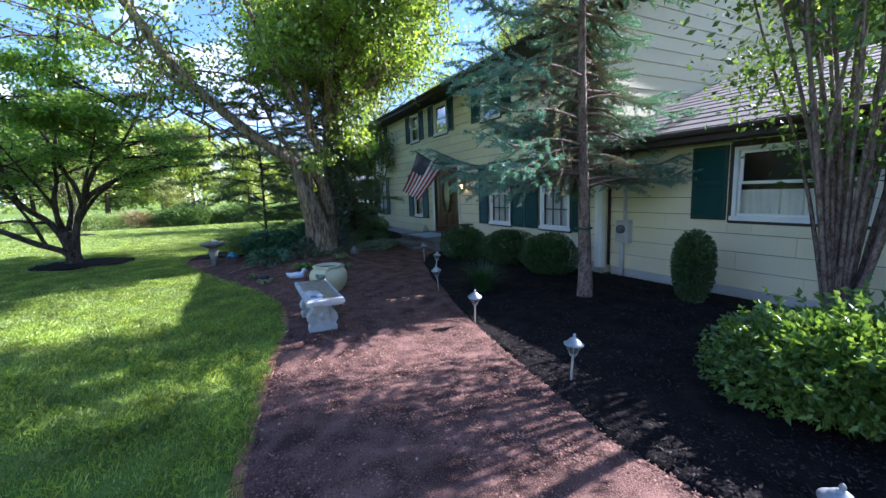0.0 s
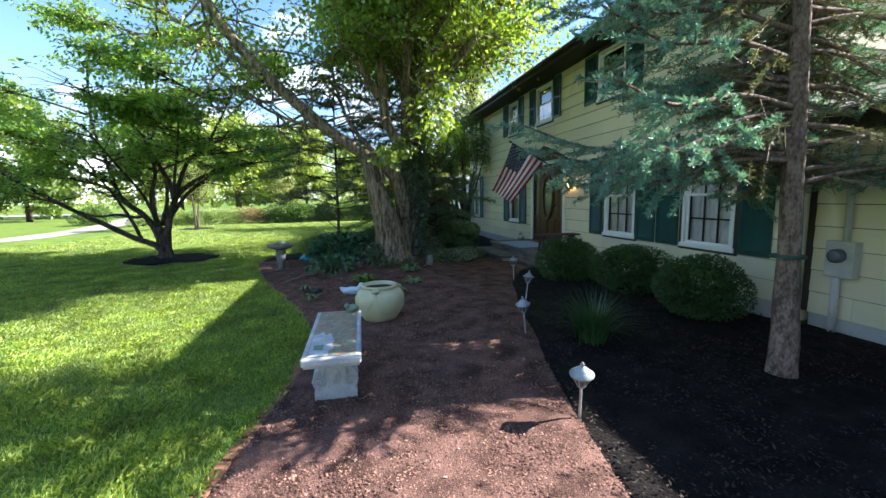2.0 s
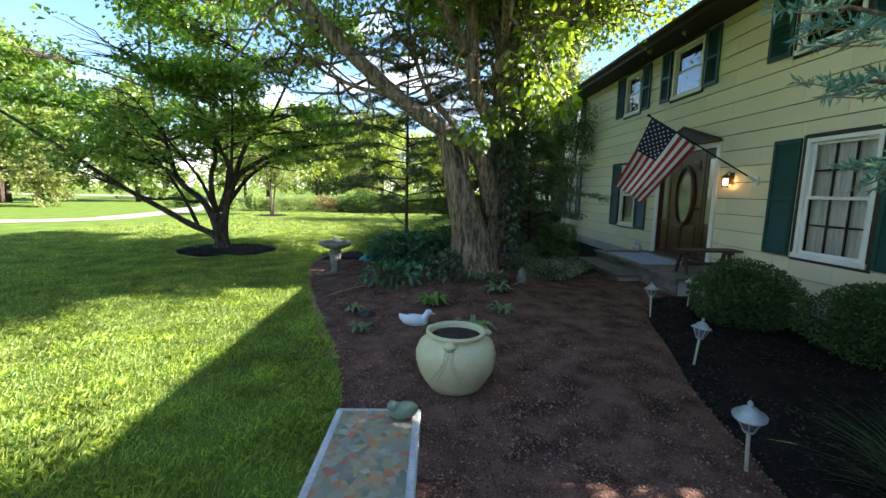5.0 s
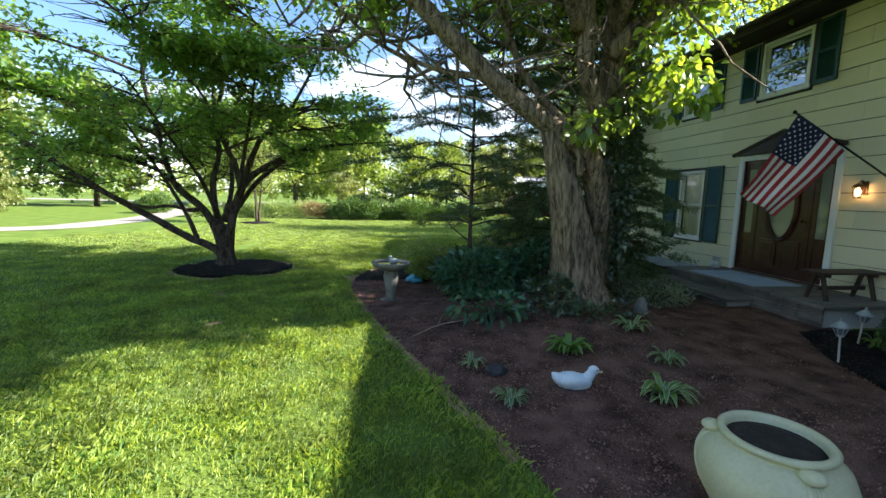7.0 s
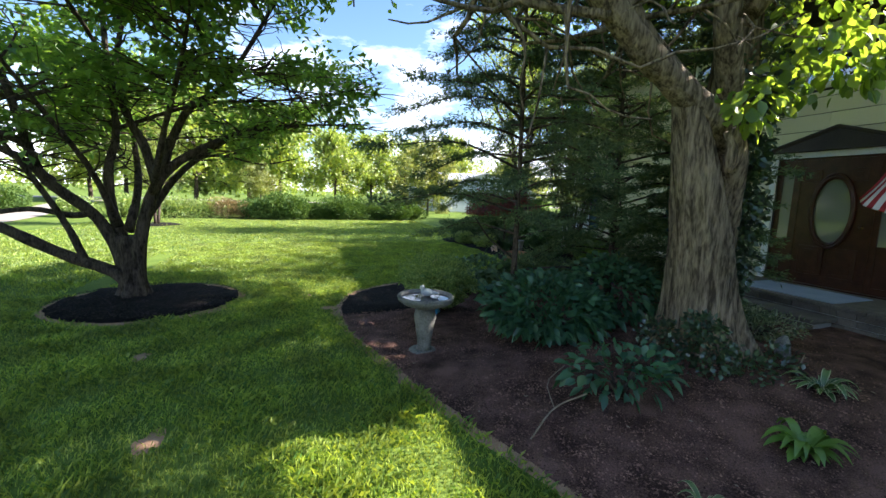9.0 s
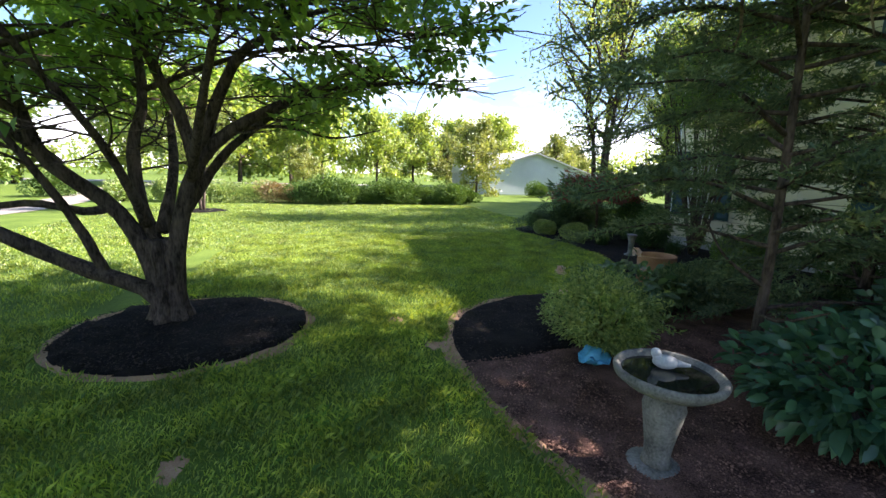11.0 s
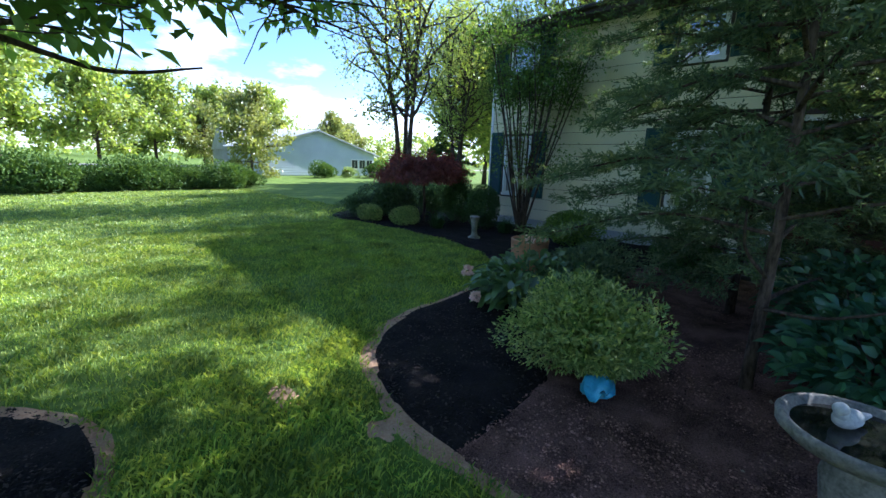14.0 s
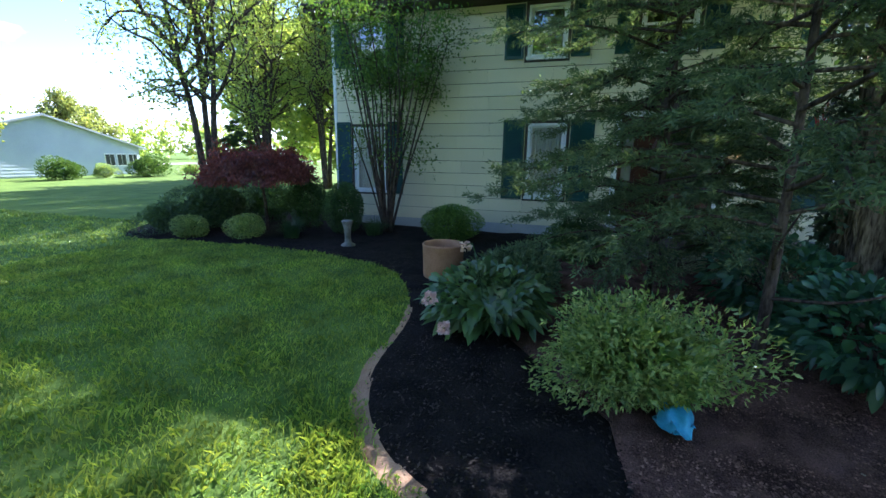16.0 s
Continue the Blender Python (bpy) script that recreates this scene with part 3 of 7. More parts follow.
strip("soil_edge", C1[:24], 0.03, 0.13, M_DRY, "tan bare soil rim cut along the mulch bed", 1)
strip("soil_edge", RING[::-1], 0.03, 0.14, M_DRY, "tan bare soil rim round the mulch ring", 2, True)
strip("soil_edge", L1[34:], 0.03, 0.10, M_DRY, "worn soil edge between lawn and gravel", 3)
BARE = [(-0.75, 17.95, 0.16), (-1.28, 19.46, 0.13), (0.15, 21.45, 0.20), (0.42, 20.75, 0.15), (0.95, 18.35, 0.16), (1.25, 17.3, 0.12), (-0.9, 13.6, 0.15)]
for k, (x, y, r) in enumerate(BARE):
    pm, rim_ = Mesh(), []
    for i in range(20):
        a = 2 * math.pi * i / 20
        q = r * (1 + 0.7 * noise.noise((1.6 * math.cos(a), 1.6 * math.sin(a), k * 3.1)))
        rim_.append((x + q * math.cos(a) * 0.9, y + q * math.sin(a) * 1.2))
    pm.add([(x, y, float(gz(x, y)) + 0.005)] + [(px, py, float(gz(px, py)) - 0.003) for px, py in rim_], [(0, 1 + i, 1 + (i + 1) % 20) for i in range(20)])
    tagged(part("soil_patch", pm, M_DRY, smooth=True), "worn tan bare soil patch in the lawn", "soil patch", kind="structure")
road = smooth_line([(-60, 20.5), (-30, 24.5), (-13.5, 28.6), (-11.4, 33.5), (-13, 42), (-18, 60), (-19, 90)], 50)
dm = Mesh()
v = []
for k, (x, y) in enumerate(road):
    a, b = road[max(k - 1, 0)], road[min(k + 1, 49)]
    d = Vector((b[0] - a[0], b[1] - a[1])).normalized()
    v += [(x - d.y * 0.95, y + d.x * 0.95, 0.02), (x + d.y * 0.95, y - d.x * 0.95, 0.02)]
dm.add(v, [(2 * k, 2 * k + 1, 2 * k + 3, 2 * k + 2) for k in range(49)])
tagged(part("driveway", dm, M_ASPHALT), "pale gravel driveway curving across the far lawn", "driveway", kind="structure")
rm = Mesh().add([(-200, 72, 0.03), (200, 66, 0.03), (200, 72, 0.03), (-200, 79, 0.03)], [(0, 1, 2, 3)])
tagged(part("road", rm, M_ASPHALT), "pale road beyond the hedge", "road", kind="structure")

# clay edging pieces along the near side of the path
edging = thing("path_edging", "reddish clay edging strip between lawn and gravel path", "edging", kind="structure")
piece = Mesh().box(-0.04, -0.10, -0.03, 0.04, 0.10, 0.016, 0.006).data("edging_piece", M_BRICK)
run = 0.0
E1 = smooth_line(LEFT, 300)
for k in range(len(E1) - 1):
    (x0, y0), (x1, y1) = E1[k], E1[k + 1]
    run += math.hypot(x1 - x0, y1 - y0)
    if run > 0.20 and y0 > 7.0 and y0 < 14.2:
        run = 0.0
        a = math.atan2(y1 - y0, x1 - x0) - math.pi / 2
        part("edging_piece", piece, None, edging, at=pose(x0 - 0.02, y0, 0.0, random.uniform(-4, 4), random.uniform(-4, 4), math.degrees(a) + random.uniform(-5, 5)))

# ---- the house ----
XW, XG = 7.54, 7.76
house = thing("house", "two-storey house with yellowish-beige lap siding and dark green shutters", "house")


def wall_mesh(x0, x1, y0, y1, z0, z1, holes):
    m = Mesh()
    cuts = sorted({y0, y1, *[h[0] for h in holes], *[h[1] for h in holes]})
    for a, b in zip(cuts, cuts[1:]):
        zs, z = [], z0
        for h in sorted([h for h in holes if h[0] <= a + 1e-6 and h[1] >= b - 1e-6], key=lambda h: h[2]):
            if h[2] > z:
                m.box(x0, a, z, x1, b, h[2])
            z = h[3]
        if z < z1:
            m.box(x0, a, z, x1, b, z1)
    return m


LOWER = [(24.65, 25.40, 0.76, 2.12), (20.95, 21.66, 0.76, 2.16), (15.92, 16.80, 0.75, 2.20), (14.00, 14.86, 0.75, 2.20)]
UPPER = [(24.60, 25.35, 3.31, 4.18), (21.05, 21.75, 3.31, 4.20), (18.99, 19.86, 3.31, 4.20), (16.30, 17.13, 3.31, 4.20)]
DOORHOLE = (18.42, 20.02, 0.30, 2.26)
WINGWIN = [(9.75, 11.20, 1.08, 2.02)]
w_front = part("front_wall", wall_mesh(XW, XW + 0.16, 13.30, 25.85, 0.22, 4.36, LOWER + UPPER + [DOORHOLE]), M_SHEATH, house)
part("foundation", wall_mesh(XW - 0.012, XW + 0.16, 13.30, 25.85, -0.05, 0.215, []), M_FOUND, house, "grey painted foundation")
part("foundation", wall_mesh(XG - 0.012, XG + 0.16, 1.0, 13.2, -0.05, 0.135, []), M_FOUND, house, "grey painted foundation")
w_wing = part("front_wall", wall_mesh(XG, XG + 0.16, 1.0, 13.45, 0.14, 2.36, WINGWIN), M_SHEATH, house)
ends = Mesh()
for y0, y1 in ((13.30, 13.46), (25.69, 25.85)):
    ends.box(XW + 0.16, y0, 0.0, 15.4, y1, 4.36)
    ends.add([(XW, y0, 4.36), (15.4, y0, 4.36), (11.47, y0, 5.95), (XW, y1, 4.36), (15.4, y1, 4.36), (11.47, y1, 5.95)], [(0, 1, 2), (5, 4, 3), (0, 3, 4, 1), (1, 4, 5, 2), (2, 5, 3, 0)])
ends.box(15.24, 13.46, 0, 15.4, 25.69, 4.36)
ends.box(13.84, 1.0, 0, 14.0, 13.3, 2.36).box(XG + 0.16, 1.0, 0, 13.84, 1.16, 2.36)
ew = part("end_wall", ends, M_SIDING, house)
eb = Mesh()
for k in range(15):
    z = 2.32 + k * 0.245
    xa, xb = (XW, 15.4) if z < 4.3 else (XW + (z - 4.3) * 2.47, 15.4 - (z - 4.3) * 2.47)
    if xb - xa > 0.4:
        eb.add([(xa, 13.275, z), (xb, 13.275, z), (xb, 13.29, z + 0.236), (xa, 13.29, z + 0.236), (xa, 13.297, z), (xb, 13.297, z)], [(0, 1, 2, 3), (4, 5, 1, 0)])
tagged(part("siding_course", eb, M_SIDING, ew), kind="stuff")
part("upper_floor", Mesh().box(XW + 0.17, 13.47, 2.50, 15.23, 25.68, 2.72), M_ROOM, house)
part("ground_floor", Mesh().box(XW + 0.17, 13.47, 0.12, 15.23, 25.68, 0.28).box(XG + 0.17, 1.17, 0.12, 13.83, 13.29, 0.28), M_ROOM, house)
part("inner_wall", Mesh().box(9.6, 13.5, 0.29, 9.7, 25.6, 2.49).box(9.6, 13.5, 2.73, 9.7, 25.6, 4.34).box(9.9, 1.2, 0.29, 10.0, 13.2, 2.34), M_ROOM, house)


def roof(y0, y1, xe, ze, xr, zr, xb, thick, course, name):
    """Two slopes of lapped shingle courses on a deck, with dark fascia and soffit."""
    m, sh = Mesh(), Mesh()
    for s, (xa, za) in ((1, (xe, ze)), (-1, (xb, ze))):
        v = [(xa, y0, za), (xa, y1, za), (xr, y1, zr), (xr, y0, zr)]
        w = [(x, y, z + thick) for x, y, z in v]
        m.add(v + w, [(0, 1, 2, 3), (7, 6, 5, 4), (0, 4, 5, 1), (1, 5, 6, 2), (2, 6, 7, 3), (3, 7, 4, 0)])
        n = int(math.hypot(xr - xa, zr - za) / course)
        for k in range(n):
            a, b = k / n, (k + 1.15) / n
            b = min(b, 1.0)
            P = [(xa + (xr - xa) * q, za + (zr - za) * q + thick) for q in (a, b)]
            sh.add([(P[0][0] - 0.01 * s, y0, P[0][1] + 0.003), (P[0][0] - 0.01 * s, y1, P[0][1] + 0.003), (P[0][0], y1, P[0][1] + 0.018), (P[0][0], y0, P[0][1] + 0.018),
                   (P[1][0], y1, P[1][1] + 0.004), (P[1][0], y0, P[1][1] + 0.004)], [(0, 1, 2, 3), (3, 2, 4, 5)])
    r = part("roof", m, M_ROOF, house)
    tagged(part("shingle_course", sh, M_ROOF, r), kind="stuff")
    t = Mesh()
    t.box(xe - 0.03, y0 - 0.02, ze - 0.10, xe - 0.003, y1 + 0.02, ze + thick - 0.01)
    t.box(xe, y0, ze - 0.10, XW - 0.005 if xe < 7.3 and ze > 3 else XG - 0.005, y1, ze - 0.075)
    part("fascia", t, M_DARKTRIM, r, "dark brown eave board and soffit")
    part("fascia", Mesh().box(xb + 0.003, y0, ze - 0.10, xb + 0.03, y1, ze + thick - 0.01), M_DARKTRIM, r)
    gt = Mesh()
    gt.tube([(xe - 0.075, y0 - 0.02, ze + 0.02), (xe - 0.075, y1 + 0.02, ze + 0.02)], [0.045, 0.045], 8)
    part("gutter", gt, M_DARKTRIM, r)
    return r


roof(12.95, 26.15, 7.06, 4.38, 11.47, 6.02, 15.9, 0.07, 0.28, "main")
roof(0.6, 13.28, 7.34, 2.21, 10.9, 3.55, 14.4, 0.07, 0.28, "wing")


def window(y0, y1, z0, z1, x, muntins, curtain):
    """A white double-hung sash window in its opening."""
    w = part("window", Mesh().box(x - 0.03, y0, z0, x + 0.05, y0 + 0.05, z1).box(x - 0.03, y1 - 0.05, z0, x + 0.05, y1, z1)
             .box(x - 0.03, y0 + 0.05, z1 - 0.05, x + 0.05, y1 - 0.05, z1).box(x - 0.045, y0 - 0.02, z0 - 0.03, x + 0.05, y1 + 0.02, z0 + 0.03), M_WHITE, house, "white double-hung window")
    zm, s = (z0 + z1) / 2, Mesh()
    for a, b, d in ((z0 + 0.03, zm + 0.02, 0.0), (zm - 0.02, z1 - 0.05, 0.025)):
        q = x + d
        s.box(q, y0 + 0.052, a, q + 0.022, y0 + 0.087, b).box(q, y1 - 0.087, a, q + 0.022, y1 - 0.052, b)
        s.box(q, y0 + 0.087, a, q + 0.022, y1 - 0.087, a + 0.035).box(q, y0 + 0.087, b - 0.035, q + 0.022, y1 - 0.087, b)
    part("sash", s, M_WHITE, w)
    for a, b, d in ((z0 + 0.06, zm - 0.01, 0.010), (zm + 0.01, z1 - 0.08, 0.035)):
        pm = Mesh().box(x + d, y0 + 0.08, a, x + d + 0.004, y1 - 0.08, b)
        del pm.f[3], pm.mi[3]
        p = part("pane", pm, M_PANEUP if z0 > 3 else M_PANE, w)
        p.visible_shadow = False
    if muntins:
        b = Mesh()
        for a, c in ((z0 + 0.06, zm - 0.01), (zm + 0.02, z1 - 0.08)):
            for k in (1, 2):
                yy = y0 + 0.08 + (y1 - y0 - 0.16) * k / 3
                b.box(x + 0.045, yy - 0.011, a, x + 0.06, yy + 0.011, c)
            b.box(x + 0.043, y0 + 0.08, (a + c) / 2 - 0.011, x + 0.062, y1 - 0.08, (a + c) / 2 + 0.011)
        part("muntin", b, M_DARKTRIM, w, "dark grille bars behind the glass")
    t = Mesh()
    t.box(x - 0.026, y0 - 0.05, z0 - 0.06, x - 0.001, y0 - 0.003, z1 + 0.03).box(x - 0.026, y1 + 0.003, z0 - 0.06, x - 0.001, y1 + 0.05, z1 + 0.03)
    t.box(x - 0.028, y0 - 0.05, z1 + 0.003, x - 0.001, y1 + 0.05, z1 + 0.045)
    part("casing", t, M_DARKTRIM, w, "dark window casing")
    if curtain:
        c = Mesh()
        n = 40
        v = []
        for k in range(n + 1):
            yy = y0 + 0.03 + (y1 - y0 - 0.06) * k / n
            xx = x + 0.095 + 0.016 * math.sin(k * 1.9) + 0.008 * math.sin(k * 0.7)
            v += [(xx, yy, z0 + 0.02), (xx, yy, z0 + (z1 - z0) * curtain)]
        c.add(v, [(2 * k, 2 * k + 1, 2 * k + 3, 2 * k + 2) for k in range(n)])
        c.add([(p[0] + 0.004, p[1], p[2]) for p in v], [(2 * k + 2, 2 * k + 3, 2 * k + 1, 2 * k) for k in range(n)])
        part("curtain", c, M_CURTAIN, w, "pale sheer curtain")
    return w


def shutter(y0, y1, z0, z1, x):
    """A louvred shutter hung flat on the wall."""
    h = (z1 - z0)
    f = Mesh()
    f.box(x - 0.045, y0, z0, x - 0.017, y0 + 0.045, z1, 0.003).box(x - 0.045, y1 - 0.045, z0, x - 0.017, y1, z1, 0.003)
    for a, b in ((z0, z0 + 0.06), (z0 + h * 0.47, z0 + h * 0.47 + 0.05), (z1 - 0.055, z1)):
        f.box(x - 0.043, y0 + 0.045, a, x - 0.019, y1 - 0.045, b)
    s = part("shutter", f, M_SHUTTER, house, "dark green louvred shutter")
    lv = Mesh()
    for a, b in ((z0 + 0.06, z0 + h * 0.47), (z0 + h * 0.47 + 0.05, z1 - 0.055)):
        n = max(3, int((b - a) / 0.034))
        for k in range(n):
            z = a + (b - a) * k / n
            lv.add([(x - 0.040, y0 + 0.045, z), (x - 0.040, y1 - 0.045, z), (x - 0.022, y1 - 0.045, z + 0.036), (x - 0.022, y0 + 0.045, z + 0.036),
                    (x - 0.036, y0 + 0.045, z - 0.003), (x - 0.036, y1 - 0.045, z - 0.003), (x - 0.018, y1 - 0.045, z + 0.033), (x - 0.018, y0 + 0.045, z + 0.033)],
                   [(0, 3, 2, 1), (4, 5, 6, 7), (0, 1, 5, 4), (2, 3, 7, 6)])
    part("louvres", lv, M_SHUTTER, s)


for k, (a, b, c, d) in enumerate(LOWER):
    window(a, b, c, d, XW - 0.004, k > 1, (0.98, 0.95, 0.97, 0.97)[k])
for a, b, c, d in UPPER:
    window(a, b, c, d, XW - 0.004, False, 0)
window(*WINGWIN[0], XG - 0.004, False, 0.4)
SHUT = [(25.46, 25.80, 0), (24.25, 24.58, 0), (21.73, 22.13, 0), (20.46, 20.88, 0), (16.87, 17.28, 0), (15.42, 15.85, 0), (14.93, 15.38, 0), (13.50, 13.93, 0),
        (25.42, 25.78, 1), (24.20, 24.53, 1), (21.82, 22.17, 1), (20.66, 20.98, 1), (19.93, 20.25, 1), (18.58, 18.92, 1), (17.20, 17.58, 1), (15.85, 16.23, 1)]
for a, b, up in SHUT:
    shutter(a, b, 3.30 if up else 0.72, 4.23 if up else 2.22, XW - 0.004)
shutter(11.27, 11.75, 1.05, 2.06, XG - 0.004)

# corner boards and the downspout
cb = Mesh().box(XW - 0.022, 13.22, 0.12, XW + 0.08, 13.296, 4.27)
part("corner_board", cb, M_WHITE, house, "white corner board")
part("corner_board", Mesh().box(XW - 0.024, 13.30, 0.12, XW - 0.003, 13.37, 4.27), M_WHITE, house, "white corner board")
part("corner_board", Mesh().box(XW - 0.024, 25.79, 0.12, XW - 0.003, 25.86, 4.27), M_WHITE, house, "white corner board")

# ---- front door ----
y0, y1, z0, z1 = DOORHOLE
door = part("front_door", Mesh().box(XW - 0.035, y0 - 0.09, z0, XW + 0.03, y0 - 0.002, z1 + 0.09).box(XW - 0.035, y1 + 0.002, z0, XW + 0.03, y1 + 0.09, z1 + 0.09)
            .box(XW - 0.037, y0 - 0.002, z1 + 0.002, XW + 0.03, y1 + 0.002, z1 + 0.09), M_WHITE, house, "white door surround")
ym = (y0 + y1) / 2
la, lb = ym - 0.46, ym + 0.46
lm = Mesh().box(XW + 0.03, la, z0 + 0.03, XW + 0.075, lb, z1 - 0.03)
for a, b, c, d in ((la + 0.09, la + 0.43, z0 + 0.18, z0 + 0.62), (lb - 0.43, lb - 0.09, z0 + 0.18, z0 + 0.62), (la + 0.09, la + 0.28, z0 + 1.6, z0 + 1.78), (lb - 0.28, lb - 0.09, z0 + 1.6, z0 + 1.78)):
    lm.box(XW + 0.012, a, c, XW + 0.031, b, d, 0.008)
    lm.box(XW + 0.004, a + 0.05, c + 0.05, XW + 0.013, b - 0.05, d - 0.05, 0.004)
leaf = part("door_leaf", lm, M_DOOR, door, "dark reddish-brown panelled wooden door")
oval = Mesh()
oc, oz, ra, rb = ym, z0 + 1.16, 0.23, 0.47
for r_, x_ in ((1.16, 0.005), (1.07, 0.0)):
    ring = [(XW + x_, oc + ra * r_ * math.cos(a), oz + rb * r_ * math.sin(a)) for a in [2 * math.pi * k / 40 for k in range(41)]]
    oval.tube(ring, [0.020] * 41, 8, cap=False)
part("door_molding", oval, M_DOOR, door, smooth=True)
gl = Mesh().add([(XW + 0.026, oc + ra * math.cos(2 * math.pi * k / 40), oz + rb * math.sin(2 * math.pi * k / 40)) for k in range(40)]
                + [(XW + 0.029, oc + ra * math.cos(2 * math.pi * k / 40), oz + rb * math.sin(2 * math.pi * k / 40)) for k in range(40)],
                [tuple(range(39, -1, -1)), tuple(range(40, 80))] + [(k, (k + 1) % 40, 40 + (k + 1) % 40, 40 + k) for k in range(40)])
M_OVAL = plain("leaded_oval_glass", (0.20, 0.21, 0.17), 0.06, spec=0.8)
part("oval_glass", gl, M_OVAL, door, "oval leaded glass")
for a, b in ((y0 + 0.005, la - 0.03), (lb + 0.03, y1 - 0.005)):
    sl = Mesh().box(XW + 0.03, a, z0 + 0.03, XW + 0.07, a + 0.07, z1 - 0.03).box(XW + 0.03, b - 0.07, z0 + 0.03, XW + 0.07, b, z1 - 0.03)
    for c, d in ((z0 + 0.03, z0 + 0.12), (z0 + 0.58, z0 + 0.70), (z1 - 0.16, z1 - 0.03)):
        sl.box(XW + 0.032, a + 0.07, c, XW + 0.068, b - 0.07, d)
    sl.box(XW + 0.045, a + 0.07, z0 + 0.12, XW + 0.060, b - 0.07, z0 + 0.58)
    part("sidelight", sl, M_DOOR, door)
    part("sidelight_glass", Mesh().box(XW + 0.045, a + 0.07, z0 + 0.70, XW + 0.052, b - 0.07, z1 - 0.16), M_OVAL, door)
part("door_sill", Mesh().box(XW - 0.05, y0, z0 + 0.002, XW + 0.09, y1, z0 + 0.03), M_DOOR, door)
part("mullion", Mesh().box(XW + 0.02, la - 0.03, z0 + 0.03, XW + 0.08, la, z1 - 0.03).box(XW + 0.02, lb, z0 + 0.03, XW + 0.08, lb + 0.03, z1 - 0.03).box(XW + 0.021, y0, z1 - 0.03, XW + 0.08, y1, z1), M_DOOR, door)
part("door_knob", Mesh().ball((XW - 0.02, la + 0.07, z0 + 0.95), 0.03).tube([(XW - 0.02, la + 0.07, z0 + 0.95), (XW + 0.03, la + 0.07, z0 + 0.95)], [0.012, 0.012], 8), M_BRASS, door, smooth=True)
pd = Mesh()
pz = z1 + 0.095
pd.add([(XW - 0.12, y0 - 0.14, pz), (XW - 0.12, y1 + 0.14, pz), (XW - 0.12, ym, pz + 0.30), (XW - 0.004, y0 - 0.14, pz), (XW - 0.004, y1 + 0.14, pz), (XW - 0.004, ym, pz + 0.30)],
       [(0, 2, 1), (3, 4, 5), (0, 1, 4, 3), (1, 2, 5, 4), (2, 0, 3, 5)])
for a, b in ((y0 - 0.16, ym), (y1 + 0.16, ym)):
    pd.tube([(XW - 0.11, a, pz + 0.01), (XW - 0.11, b, pz + 0.32)], [0.035, 0.035], 6)
part("pediment", pd, M_DARKTRIM, door, "dark gabled hood over the door")

# ---- front steps ----
steps = thing("front_steps", "grey-brown stone porch step with a lower tread", "steps")
rng0 = random.Random(5)
part("core", Mesh().box(6.42, 17.42, 0.0, 7.50, 20.20, 0.255).box(6.02, 18.42, 0.0, 6.42, 20.18, 0.105), M_FOUND, steps)
for x0, x1, ya, yb, zt, n in ((6.36, 7.52, 17.36, 20.26, 0.31, 4), (5.96, 6.40, 18.36, 20.24, 0.155, 3)):
    for k in range(n):
        a, b = ya + (yb - ya) * k / n, ya + (yb - ya) * (k + 1) / n
        part("slab", Mesh().box(x0, a + 0.004, zt - 0.05, x1 if zt > 0.2 else 6.41, b - 0.004, zt, 0.008), M_STEPSTONE, steps)
for x_, ya, yb, za, zb in ((6.40, 17.40, 20.2, 0.0, 0.26), (6.0, 18.40, 20.2, 0.0, 0.105)):
    z = za
    while z < zb - 0.02:
        h, y = min(0.085, zb - z), ya
        while y < yb - 0.01:
            w = min(rng0.uniform(0.18, 0.34), yb - y)
            part("stone", Mesh().box(x_, y + 0.004, z + 0.003, x_ + 0.03, y + w - 0.004, z + h - 0.003, 0.005), M_STEPSTONE, steps)
            y += w
        z += 0.0865

# ---- things on and by the house ----
dm_ = thing("door_mat", "flat blue-grey doormat on the porch step", "doormat")
part("mat", Mesh().box(6.45, 18.45, 0.311, 7.25, 19.75, 0.325, 0.005), M_MAT, dm_)

lan = thing("wall_lantern", "small lit bronze wall lantern beside the front door", "wall lantern", at=pose(XW - 0.004, 18.02, 1.64))
part("back_plate", Mesh().box(-0.03, -0.045, 0.02, -0.016, 0.045, 0.20, 0.004), M_BRASS, lan)
part("arm", Mesh().tube(curve([(-0.02, 0, 0.15), (-0.07, 0, 0.21), (-0.12, 0, 0.17)], 8), [0.008] * 8, 6), M_BRASS, lan)
part("cap", Mesh().lathe([(0.07, 0.12), (0.05, 0.145), (0.02, 0.17), (0.0001, 0.18)], 8, (-0.12, 0, 0)), M_BRASS, lan)
cage = Mesh()
for k in range(6):
    a = k * math.pi / 3
    cage.tube([(-0.12 + 0.04 * math.cos(a), 0.04 * math.sin(a), -0.02), (-0.12 + 0.06 * math.cos(a), 0.06 * math.sin(a), 0.12)], [0.004, 0.004], 5)
cage.lathe([(0.04, -0.03), (0.045, -0.015), (0.02, -0.014)], 12, (-0.12, 0, 0))
part("cage", cage, M_BRASS, lan)
part("bulb", Mesh().ball((-0.12, 0, 0.05), (0.032, 0.032, 0.055)), M_LAMPGLOW, lan, "warm glowing bulb", smooth=True)

